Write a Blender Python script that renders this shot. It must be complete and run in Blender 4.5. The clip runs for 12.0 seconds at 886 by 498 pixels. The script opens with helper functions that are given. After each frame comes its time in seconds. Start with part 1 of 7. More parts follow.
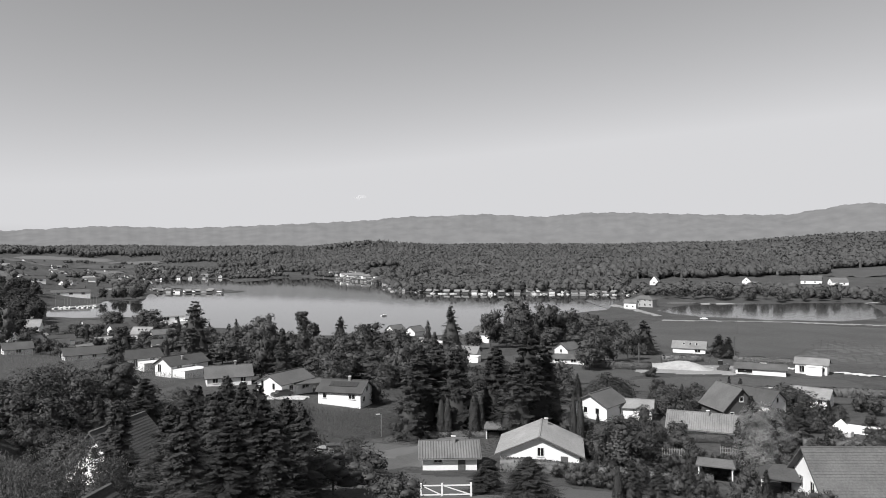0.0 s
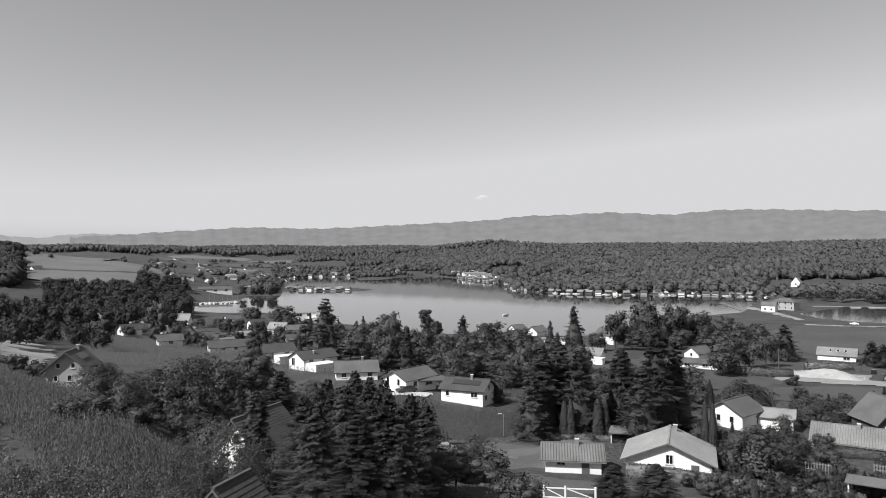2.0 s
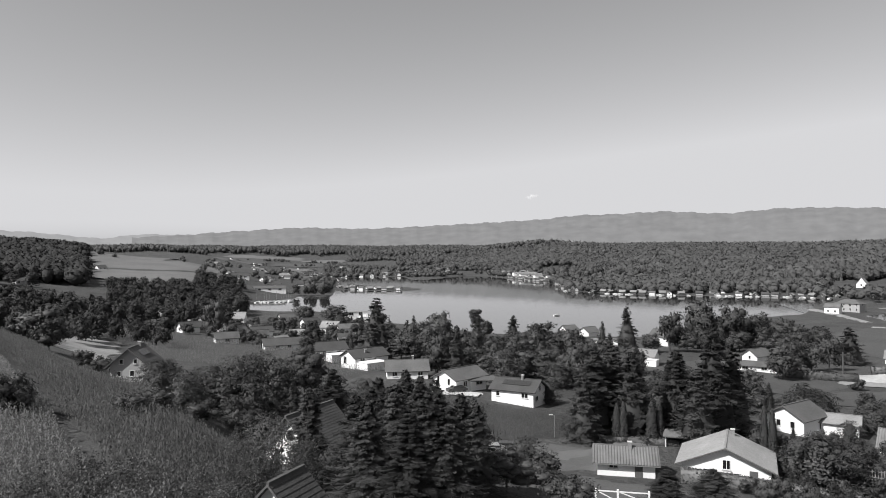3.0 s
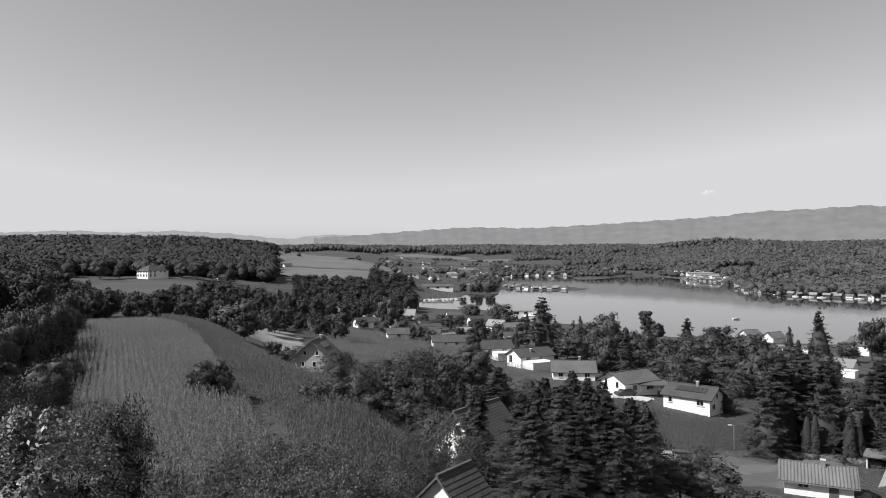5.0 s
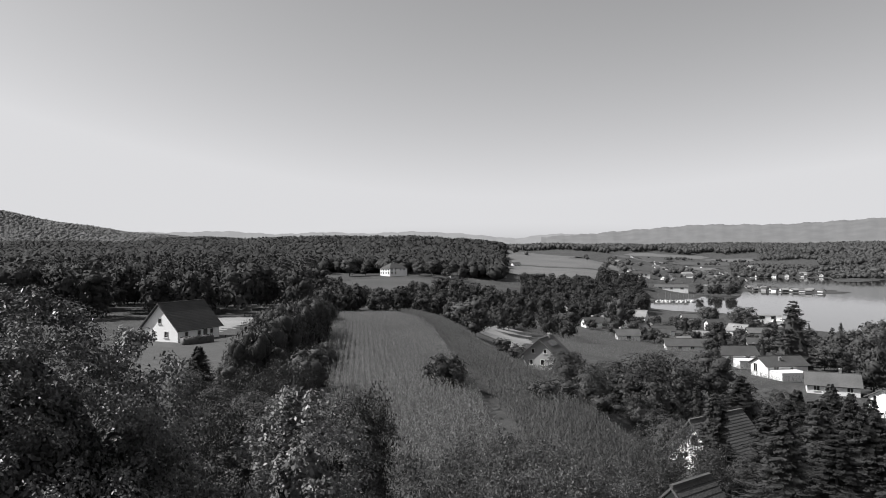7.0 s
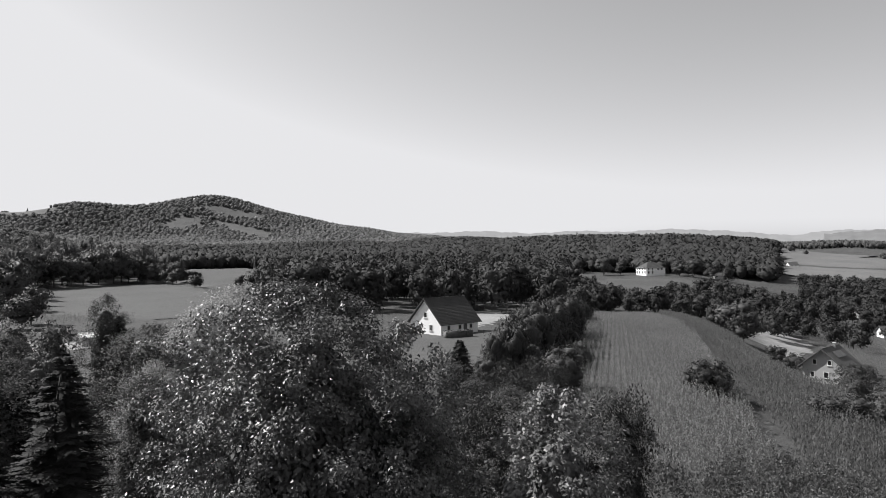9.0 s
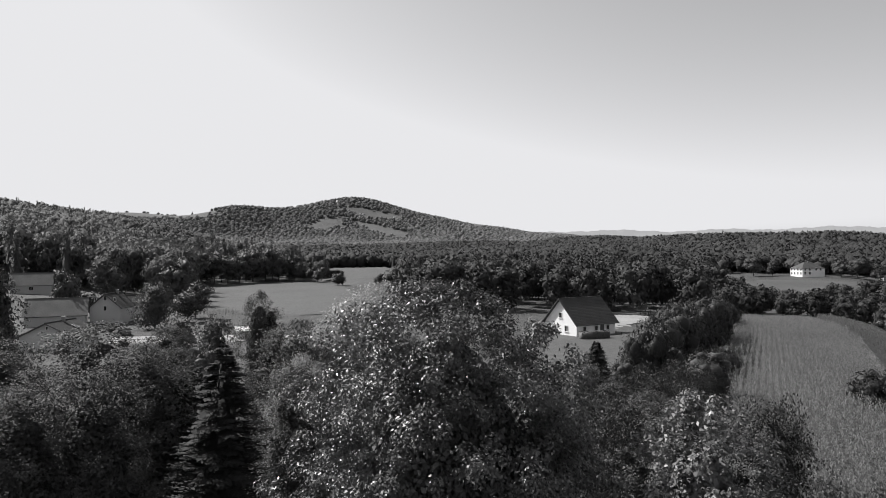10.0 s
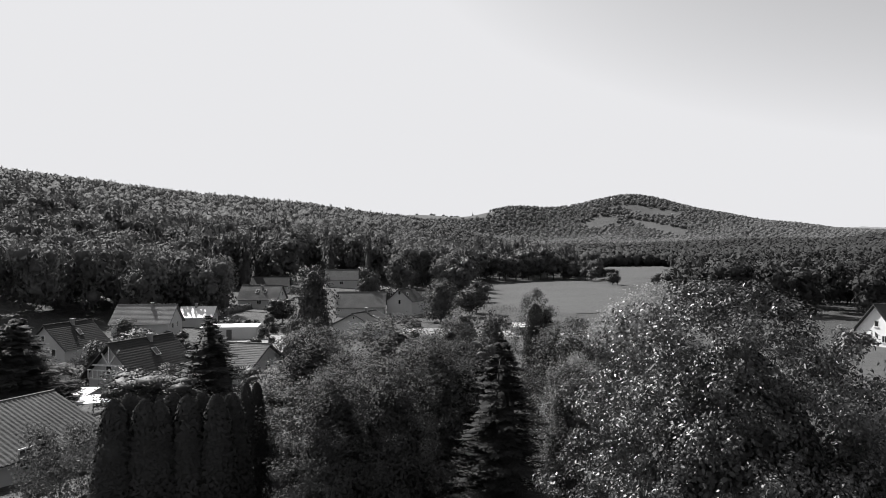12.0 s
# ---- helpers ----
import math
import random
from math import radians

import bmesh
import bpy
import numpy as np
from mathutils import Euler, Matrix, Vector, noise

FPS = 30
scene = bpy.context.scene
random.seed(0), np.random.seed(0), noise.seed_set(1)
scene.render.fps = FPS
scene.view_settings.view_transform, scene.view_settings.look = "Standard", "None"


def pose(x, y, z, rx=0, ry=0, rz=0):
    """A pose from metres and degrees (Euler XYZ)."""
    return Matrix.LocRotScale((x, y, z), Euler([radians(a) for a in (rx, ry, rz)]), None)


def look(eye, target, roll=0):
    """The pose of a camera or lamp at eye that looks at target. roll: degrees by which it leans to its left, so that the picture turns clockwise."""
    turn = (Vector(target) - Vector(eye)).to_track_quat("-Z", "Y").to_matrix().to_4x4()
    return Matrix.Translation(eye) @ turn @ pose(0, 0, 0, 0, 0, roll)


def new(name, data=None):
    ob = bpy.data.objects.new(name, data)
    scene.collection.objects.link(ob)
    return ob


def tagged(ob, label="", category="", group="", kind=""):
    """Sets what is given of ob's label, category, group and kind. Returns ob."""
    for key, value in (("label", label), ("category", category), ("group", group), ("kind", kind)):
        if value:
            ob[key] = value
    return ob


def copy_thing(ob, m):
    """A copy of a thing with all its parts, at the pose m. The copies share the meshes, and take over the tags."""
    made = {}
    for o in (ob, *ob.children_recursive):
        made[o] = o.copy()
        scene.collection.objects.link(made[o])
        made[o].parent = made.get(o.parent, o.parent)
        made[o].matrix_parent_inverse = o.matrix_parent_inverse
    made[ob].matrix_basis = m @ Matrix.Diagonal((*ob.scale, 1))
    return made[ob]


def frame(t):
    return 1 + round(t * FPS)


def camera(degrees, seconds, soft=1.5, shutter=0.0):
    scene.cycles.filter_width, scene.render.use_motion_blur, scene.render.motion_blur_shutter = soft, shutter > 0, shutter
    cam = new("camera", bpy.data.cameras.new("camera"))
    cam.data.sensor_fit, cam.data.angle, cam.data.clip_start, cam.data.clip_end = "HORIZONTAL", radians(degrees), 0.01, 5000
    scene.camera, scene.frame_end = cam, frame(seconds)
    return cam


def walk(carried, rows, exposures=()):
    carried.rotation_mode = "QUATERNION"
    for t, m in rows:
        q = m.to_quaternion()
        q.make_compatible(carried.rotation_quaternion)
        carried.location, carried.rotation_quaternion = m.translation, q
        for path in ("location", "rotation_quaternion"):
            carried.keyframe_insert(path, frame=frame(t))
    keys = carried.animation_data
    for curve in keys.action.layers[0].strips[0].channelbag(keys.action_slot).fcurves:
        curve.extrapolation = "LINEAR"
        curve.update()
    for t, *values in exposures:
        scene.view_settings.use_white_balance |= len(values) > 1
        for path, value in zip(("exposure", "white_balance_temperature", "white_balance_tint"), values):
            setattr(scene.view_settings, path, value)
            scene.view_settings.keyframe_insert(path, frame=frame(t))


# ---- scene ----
# ---------------------------------------------------------------- camera
EYE = 40.0          # height above the lake
ARM = 0.15          # the lens sits this far ahead of the turning axis
cam = camera(65.26, 12.0, soft=0.9)
TURN = ((0.0, 0.0), (0.5, 3.51), (1.0, 6.68), (1.5, 8.43), (2.0, 10.05), (2.5, 11.94), (4.5, 23.67), (5.0, 27.82), (5.5, 32.32),
        (6.0, 36.95), (6.5, 41.72), (7.0, 46.49), (9.0, 67.26), (9.5, 72.78), (10.0, 78.33), (10.5, 83.9), (11.0, 89.47),
        (11.5, 95.07), (12.0, 100.73))
walk(cam, [(t, pose(-ARM * math.sin(radians(a)), ARM * math.cos(radians(a)), EYE, 0, 0, a) @ pose(0, 0, 0, 90.47) @ pose(0, 0, 0, 0, 0, -0.262))
           for t, a in TURN], [(0, 0.35), (5, 0.37), (7, 0.42), (9.5, 0.6), (12, 0.6)])

# ---------------------------------------------------------------- light
SUN_AZ, SUN_EL = 138.0, 45.0     # degrees to the left of the first view, and up
world = bpy.data.worlds.new("sky")
scene.world = world
world.use_nodes = True
wn, wl = world.node_tree.nodes, world.node_tree.links
sky = wn.new("ShaderNodeTexSky")
sky.sky_type, sky.sun_disc = "NISHITA", False
sky.sun_elevation, sky.sun_rotation = radians(SUN_EL), radians(-SUN_AZ)
sky.altitude, sky.air_density, sky.dust_density, sky.ozone_density = 400, 1.0, 1.5, 1.0
grey = wn.new("ShaderNodeRGBToBW")
wl.new(sky.outputs[0], grey.inputs[0])
SKY = 0.12
sky_cap = wn.new("ShaderNodeMath")          # caps sky brightness where a camera would burn out to white
sky_cap.operation = "MINIMUM"
sky_cap.inputs[1].default_value = 0.535 / SKY
wl.new(grey.outputs[0], sky_cap.inputs[0])
cast = wn.new("ShaderNodeMix")
cast.data_type, cast.blend_type = "RGBA", "MULTIPLY"
cast.inputs[0].default_value, cast.inputs[7].default_value = 1.0, (0.995, 0.995, 1.02, 1)
wl.new(sky_cap.outputs[0], cast.inputs[6])
wl.new(cast.outputs[2], wn["Background"].inputs[0])
wn["Background"].inputs[1].default_value = SKY
sun_data = bpy.data.lights.new("sun", "SUN")
sun_data.energy, sun_data.angle, sun_data.color = 5.0, radians(0.55), (1.0, 0.99, 0.98)
sun = new("sun", sun_data)
_a, _e = radians(SUN_AZ), radians(SUN_EL)
sun.matrix_world = look((-900 * math.sin(_a) * math.cos(_e), 900 * math.cos(_a) * math.cos(_e), 900 * math.sin(_e)), (0, 0, 0))

# ---------------------------------------------------------------- lie of the land
NEAR_R = (0, 45, 95, 150, 220, 300, 450)
NEAR = {  # degrees to the left: height above the lake at each of those distances
    -45: (29, 20, 9, 7.5, 5, 2.2, 0.8), -20: (29, 20, 9.3, 7.5, 5, 2.5, 0.8), 0: (29, 19.5, 10.8, 9.5, 7, 3, 1), 15: (29, 20.5, 12.6, 11.3, 8, 4, 1),
    28: (29, 21.5, 14.5, 11.5, 8.5, 5, 2), 38: (29, 23.5, 22, 15.5, 11, 8, 5), 50: (29, 25, 25.5, 25.5, 21, 19, 20),
    65: (29, 25, 24.5, 24, 23, 23, 22), 80: (29, 25, 24, 24, 24, 24, 26), 95: (29, 25, 24, 24, 24, 24, 27),
    115: (29, 25.5, 22.8, 23.5, 25, 30, 42), 140: (29, 26.5, 23.5, 24.5, 33, 50, 65)}
FAR_R = (450, 700, 1000, 1400, 2000, 2800, 5000)
FAR = {
    -45: (1, 14, 50, 80, 70, 60), -20: (1, 6, 34, 54, 58, 60), -8: (1, 5, 28, 58, 60, 60), 5: (1, 2, 14, 46, 60, 70),
    17: (1, 1, 2, 8, 50, 118), 25: (2, 3, 5, 9, 50, 118), 36: (22, 33, 45, 40, 62, 75), 50: (30, 44, 48, 50, 60, 75),
    65: (30, 46, 50, 50, 60, 75), 80: (28, 32, 40, 60, 80, 75), 92: (30, 34, 45, 62, 75, 70), 105: (45, 75, 100, 112, 118, 100),
    118: (68, 100, 118, 130, 140, 110), 140: (86, 140, 160, 165, 160, 120)}
PEAKS = ((86.3, 2800, 118, 215), (90.5, 2750, 42, 200), (95, 2700, 64, 120), (102.5, 2850, 84, 270), (80.5, 2700, 66, 260), (73, 2400, 32, 300), (68, 1500, 12, 230),
         (127, 1000, 5, 150), (52, 1000, 6, 120), (-29.5, 1500, 18, 190), (69, 2200, 10, 220),
         (129.5, 1000, 4, 80), (122.5, 1000, 7, 90), (109.3, 1250, 12, 130), (4.9, 2450, 14, 170), (50, 1000, 4, 90))   # degrees, distance, height, breadth


def polar(deg, r):
    """A point so many degrees to the left of the first view, r metres off."""
    return (-r * math.sin(radians(deg)), r * math.cos(radians(deg)))


# shores, as the rim of the water, in metres
LAKE = [(-261, 455), (-301, 523), (-314, 558), (-283, 569), (-302, 619), (-267, 616), (-304, 715), (-400, 950), (-462, 1123), (-444, 1199), (-382, 1219),
        (-342, 1108), (-322, 1059), (-297, 1056), (-289, 1126), (-297, 1237), (-258, 1295), (-185, 1165), (-119, 1015), (-78, 916), (-75, 853), (-52, 759),
        (-3, 711), (43, 697), (94, 693), (144, 689), (187, 667), (145, 581), (118, 499), (81, 463), (39, 410), (13, 347), (-24, 344), (-63, 345), (-110, 379),
        (-149, 393), (-205, 455), (-236, 450)]
POND = [(152, 488), (188, 535), (229, 545), (284, 547), (335, 550), (303, 484), (272, 425), (230, 405), (193, 417), (154, 455)]
SPIT = [(-375, 850), (-319, 747), (-272, 733), (-235, 741), (-206, 761), (-242, 805), (-268, 828), (-320, 850)]


def inside(poly, x, y):
    """How far points lie inside a rim (negative outside)."""
    x, y = np.asarray(x, float), np.asarray(y, float)
    d = np.full(x.shape, 1e9)
    odd = np.zeros(x.shape, bool)
    for (ax, ay), (bx, by) in zip(poly, poly[1:] + poly[:1]):
        ex, ey = bx - ax, by - ay
        k = np.clip(((x - ax) * ex + (y - ay) * ey) / (ex * ex + ey * ey), 0, 1)
        d = np.minimum(d, np.hypot(x - ax - k * ex, y - ay - k * ey))
        if by != ay:
            odd ^= ((ay > y) != (by > y)) & (x < ex * (y - ay) / (by - ay) + ax)
    return np.where(odd, d, -d)


def ripple(x, y, size):
    """Soft unevenness without a table."""
    u, v = x / size, y / size
    return (np.sin(u * 1.7 + 2.1 * np.sin(v * 0.9)) + np.sin(v * 2.3 + 1.3 * np.sin(u * 1.1 + 1)) + np.sin((u + v) * 3.1 + 0.5)) / 3


def soften(table, radii, az, r, inner=None):
    keys = sorted(table)
    k = np.array([-180] + keys + [220], float)
    rows = np.array([table[keys[0]]] + [table[q] for q in keys] + [table[keys[0]]], float)
    if inner is not None:
        first = np.array([inner[0]] + list(inner) + [inner[-1]], float) if len(inner) == len(keys) else inner
        rows = np.concatenate([first[:, None], rows], 1)
    i = np.clip(np.searchsorted(k, az) - 1, 0, len(k) - 2)
    f = (az - k[i]) / (k[i + 1] - k[i])
    f = f * f * (3 - 2 * f)
    q = np.array(radii, float)
    j = np.clip(np.searchsorted(q, r) - 1, 0, len(q) - 2)
    g = np.clip((r - q[j]) / (q[j + 1] - q[j]), 0, 1)
    return (rows[i, j] * (1 - f) + rows[i + 1, j] * f) * (1 - g) + (rows[i, j + 1] * (1 - f) + rows[i + 1, j + 1] * f) * g


def ground(x, y):
    """The height of the land at x, y (arrays or numbers)."""
    x, y = np.atleast_1d(np.asarray(x, float)), np.atleast_1d(np.asarray(y, float))
    r, az = np.hypot(x, y), np.degrees(np.arctan2(-x, y))
    az = np.where(az < -140, az + 360, az)
    near = soften(NEAR, NEAR_R, az, np.minimum(r, 450))
    edge = soften(NEAR, NEAR_R, np.array([-180.0] + [float(q) for q in sorted(FAR)] + [220.0]), np.full(len(FAR) + 2, 450.0))
    far = soften(FAR, FAR_R, az, np.maximum(r, 450), edge)
    z = np.where(r <= 450, near, far)
    for a, d, h, b in PEAKS:
        px, py = polar(a, d)
        z = z + h * np.exp(-((x - px) ** 2 + (y - py) ** 2) / (2 * b * b))
    z = z + ripple(x, y, 210) * np.clip((r - 500) / 600, 0, 1) * 7 + ripple(x, y, 23) * np.clip((r - 30) / 60, 0, 1) * 0.25
    s = np.maximum(inside(LAKE, x, y), inside(POND, x, y))
    near_shore = np.clip(-s / 45, 0, 1)
    bank = np.maximum(z, 0.25) * near_shore + (0.05 + 0.5 * np.clip(-s / 6, 0, 1)) * (1 - near_shore)
    z = np.where(s > 0, -2.0 * np.clip(s / 12, 0, 1), bank)
    s = inside(SPIT, x, y)
    return np.maximum(z, np.where(s > 0, 0.7 * np.clip(s / 3, 0, 1), -9))


def floor_at(x, y):
    return float(ground(x, y)[0])

# ---------------------------------------------------------------- materials
def surface(name, value, rough=0.85, grain=(30, 0.25), stain=(1.2, 0.2), bump=(40, 0.2), per=0.0, island=0.0, spec=0.3, metal=0.0, thin=0.0):
    """A grey surface of that reflectance, with grain, stains and relief in metres; per: spread between objects, island: between loose pieces."""
    m = bpy.data.materials.new(name)
    m.use_nodes = True
    n, l = m.node_tree.nodes, m.node_tree.links
    b = n["Principled BSDF"]
    b.inputs["Roughness"].default_value, b.inputs["Metallic"].default_value = rough, metal
    b.inputs["Specular IOR Level"].default_value = spec
    co = n.new("ShaderNodeTexCoord")
    place = n.new("ShaderNodeNewGeometry")

    def math_node(op, a, c):
        q = n.new("ShaderNodeMath")
        q.operation = op
        for i, v in enumerate((a, c)):
            if isinstance(v, (int, float)):
                q.inputs[i].default_value = v
            else:
                l.new(v, q.inputs[i])
        return q.outputs[0]
    total = None
    for size, amount in (grain, stain):
        if amount:
            t = n.new("ShaderNodeTexNoise")
            t.inputs["Scale"].default_value, t.inputs["Detail"].default_value = size, 4
            l.new(place.outputs["Position"], t.inputs["Vector"])
            w = math_node("MULTIPLY_ADD", t.outputs[0], 2.4 * amount)
            w.node.inputs[2].default_value = 1 - 1.2 * amount
            total = w if total is None else math_node("MULTIPLY", total, w)
    for spread, node, socket in ((per, "ShaderNodeObjectInfo", "Random"), (island, "ShaderNodeNewGeometry", "Random Per Island")):
        if spread:
            w = math_node("MULTIPLY_ADD", n.new(node).outputs[socket], 2 * spread)
            w.node.inputs[2].default_value = 1 - spread
            total = w if total is None else math_node("MULTIPLY", total, w)
    if total is None:
        total = math_node("ADD", 1.0, 0.0)
    total = math_node("MAXIMUM", math_node("MULTIPLY", total, value), 0.004)
    col = n.new("ShaderNodeCombineColor")
    for i in range(3):
        l.new(total, col.inputs[i])
    l.new(col.outputs[0], b.inputs["Base Color"])
    if bump[1]:
        t = n.new("ShaderNodeTexNoise")
        t.inputs["Scale"].default_value, t.inputs["Detail"].default_value = bump[0], 5
        l.new(place.outputs["Position"], t.inputs["Vector"])
        q = n.new("ShaderNodeBump")
        q.inputs["Strength"].default_value, q.inputs["Distance"].default_value = bump[1], 1.0 / bump[0]
        l.new(t.outputs[0], q.inputs["Height"])
        l.new(q.outputs[0], b.inputs["Normal"])
    if thin:                                  # light that comes through a leaf
        through_leaf, mix = n.new("ShaderNodeBsdfTranslucent"), n.new("ShaderNodeMixShader")
        l.new(col.outputs[0], through_leaf.inputs["Color"])
        mix.inputs[0].default_value = thin
        l.new(b.outputs[0], mix.inputs[1])
        l.new(through_leaf.outputs[0], mix.inputs[2])
        l.new(mix.outputs[0], n["Material Output"].inputs["Surface"])
    return m


def water(name, rough, depth, chop=0.12):
    m = bpy.data.materials.new(name)
    m.use_nodes = True
    n, l = m.node_tree.nodes, m.node_tree.links
    b = n["Principled BSDF"]
    b.inputs["Base Color"].default_value = (depth, depth, depth, 1)
    b.inputs["Roughness"].default_value, b.inputs["IOR"].default_value = rough, 1.33
    b.inputs["Specular IOR Level"].default_value = 0.5
    t = n.new("ShaderNodeTexNoise")
    t.inputs["Scale"].default_value, t.inputs["Detail"].default_value = 0.25, 4
    l.new(n.new("ShaderNodeNewGeometry").outputs["Position"], t.inputs["Vector"])
    q = n.new("ShaderNodeBump")
    q.inputs["Strength"].default_value, q.inputs["Distance"].default_value = chop, 0.25
    l.new(t.outputs[0], q.inputs["Height"])
    l.new(q.outputs[0], b.inputs["Normal"])
    return m


M_LAND = surface("grass and earth", 0.06, grain=(0.7, 0.5), stain=(0.06, 0.5), bump=(1.2, 0.9))
M_MEADOW = surface("mown meadow", 0.068, grain=(0.8, 0.3), stain=(0.035, 0.3), bump=(3.0, 0.4))
M_LAWN = surface("short lawn", 0.092, grain=(2.5, 0.25), stain=(0.12, 0.25), bump=(5, 0.4))
M_DRY = surface("dry grass and gravel", 0.24, grain=(1.5, 0.3), stain=(0.1, 0.3), bump=(4, 0.5))
M_PLOUGH = surface("tilled field", 0.10, grain=(0.6, 0.3), stain=(0.03, 0.3), bump=(1.2, 0.6))
M_SOIL = surface("bare soil", 0.06, grain=(2.0, 0.4), stain=(0.2, 0.3), bump=(4, 0.6))
M_ROAD = surface("asphalt road", 0.12, grain=(8, 0.2), stain=(0.3, 0.2), bump=(30, 0.2))
M_WATER = water("lake water", 0.04, 0.03, 0.05)
M_POND = water("pond water", 0.08, 0.05, 0.3)
M_BROADLEAF = surface("broad leaves", 0.052, rough=0.6, grain=(0.25, 0.25), stain=(0.06, 0.3), bump=(1, 0), per=0.3, island=0.3, thin=0.15)
M_FARLEAF = surface("forest leaves", 0.088, rough=0.8, grain=(0.12, 0.3), stain=(0.012, 0.35), bump=(0.8, 0.4), island=0.16, thin=0.24)
M_NEEDLE = surface("conifer needles", 0.03, rough=0.7, grain=(0.5, 0.3), stain=(0.1, 0.2), bump=(1, 0), per=0.25, island=0.3, thin=0.1)
M_BARK = surface("bark", 0.07, grain=(8, 0.4), stain=(1, 0.3), bump=(15, 0.6))


def haze_glow_mat(name, glow, tone):
    """Far hills, with the bright haze before them put in as emission."""
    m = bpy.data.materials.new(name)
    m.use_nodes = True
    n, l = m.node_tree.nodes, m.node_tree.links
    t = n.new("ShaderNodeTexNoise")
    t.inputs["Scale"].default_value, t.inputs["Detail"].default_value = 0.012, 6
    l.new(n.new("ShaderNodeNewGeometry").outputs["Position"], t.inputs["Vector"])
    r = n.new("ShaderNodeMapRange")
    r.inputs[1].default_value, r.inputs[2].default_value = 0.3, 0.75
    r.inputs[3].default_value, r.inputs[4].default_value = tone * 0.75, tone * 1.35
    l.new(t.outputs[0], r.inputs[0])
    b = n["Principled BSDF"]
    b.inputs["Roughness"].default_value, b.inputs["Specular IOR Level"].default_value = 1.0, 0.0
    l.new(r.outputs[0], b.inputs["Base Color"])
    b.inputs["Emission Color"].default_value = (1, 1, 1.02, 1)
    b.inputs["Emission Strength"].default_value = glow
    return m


M_MOUNTAIN = haze_glow_mat("far mountains", 0.15, 0.06)
M_MOUNTAIN_FAR = haze_glow_mat("farthest mountains", 0.25, 0.05)


# ---------------------------------------------------------------- geometry helpers
def solid(name, verts, faces, material, parent=None, label="", smooth=False):
    """One mesh object from arrays, under a thing or at top level."""
    me = bpy.data.meshes.new(name)
    v = np.asarray(verts, np.float32).reshape(-1, 3)
    if isinstance(faces, np.ndarray):
        k = faces.shape[1]
        me.vertices.add(len(v))
        me.vertices.foreach_set("co", v.ravel())
        me.loops.add(faces.size)
        me.loops.foreach_set("vertex_index", faces.astype(np.int32).ravel())
        me.polygons.add(len(faces))
        me.polygons.foreach_set("loop_start", np.arange(0, faces.size, k, dtype=np.int32))
        me.polygons.foreach_set("loop_total", np.full(len(faces), k, np.int32))
        me.update(calc_edges=True)
    else:
        me.from_pydata(v.tolist(), [], faces)
    if smooth:
        me.polygons.foreach_set("use_smooth", np.ones(len(me.polygons), bool))
    me.materials.append(material)
    ob = new(name, me)
    if parent is not None:
        ob.parent = parent
    if label:
        ob["label"] = label
    return ob


def holder(name, x, y, z, turn=0.0, size=1.0):
    ob = new(name)
    ob.location, ob.rotation_euler, ob.scale = (x, y, z), (0, 0, radians(turn)), (size, size, size)
    ob.empty_display_size = 0.3
    return ob


def drape(name, rim, material, lift, step, label, category, height=None):
    """A patch of land within a rim, laid over the ground."""
    xs, ys = [p[0] for p in rim], [p[1] for p in rim]
    nx, ny = max(2, int((max(xs) - min(xs)) / step) + 2), max(2, int((max(ys) - min(ys)) / step) + 2)
    gx, gy = np.meshgrid(np.linspace(min(xs) - step, max(xs) + step, nx), np.linspace(min(ys) - step, max(ys) + step, ny))
    s = inside(rim, gx, gy) + ripple(gx, gy, step * 3) * step * 0.4
    z = ground(gx.ravel(), gy.ravel()).reshape(gx.shape) + lift + (0 if height is None else height(gx, gy))
    z = np.where(s > -step * 0.5, z, z - lift - 0.6)
    idx = np.arange(nx * ny).reshape(ny, nx)
    keep = (s[:-1, :-1] > -step) & (s[1:, 1:] > -step)
    f = np.stack([idx[:-1, :-1], idx[:-1, 1:], idx[1:, 1:], idx[1:, :-1]], -1)[keep]
    ob = solid(name, np.stack([gx, gy, z], -1).reshape(-1, 3), f, material, smooth=True)
    return tagged(ob, label, category, kind="structure")


# ---------------------------------------------------------------- land, water, distance
def build_ground():
    az = np.radians(np.concatenate([np.arange(-45, 145, 0.5), np.arange(145, 315, 3.0)]))
    r = np.concatenate([[0.01], np.geomspace(3, 4950, 210)])
    a, q = np.meshgrid(az, r)
    x, y = -q * np.sin(a), q * np.cos(a)
    z = ground(x.ravel(), y.ravel())
    n = len(az)
    i = np.arange(len(r) * n).reshape(len(r), n)
    f = np.stack([i[:-1], np.roll(i[:-1], -1, 1), np.roll(i[1:], -1, 1), i[1:]], -1).reshape(-1, 4)
    tagged(solid("ground", np.stack([x.ravel(), y.ravel(), z], -1), f[:, ::-1].copy(), M_LAND, smooth=True),
           "grassy rolling land with gardens and bare earth", "ground", kind="structure")


build_ground()


def sheet(name, rim, level, label, material):
    v = [(p[0], p[1], level) for p in rim]
    bm = bmesh.new()
    f = bm.faces.new([bm.verts.new(p) for p in v])
    bmesh.ops.triangulate(bm, faces=[f])
    bmesh.ops.recalc_face_normals(bm, faces=bm.faces)
    me = bpy.data.meshes.new(name)
    bm.to_mesh(me)
    bm.free()
    me.materials.append(material)
    return tagged(new(name, me), label, "water", kind="structure")


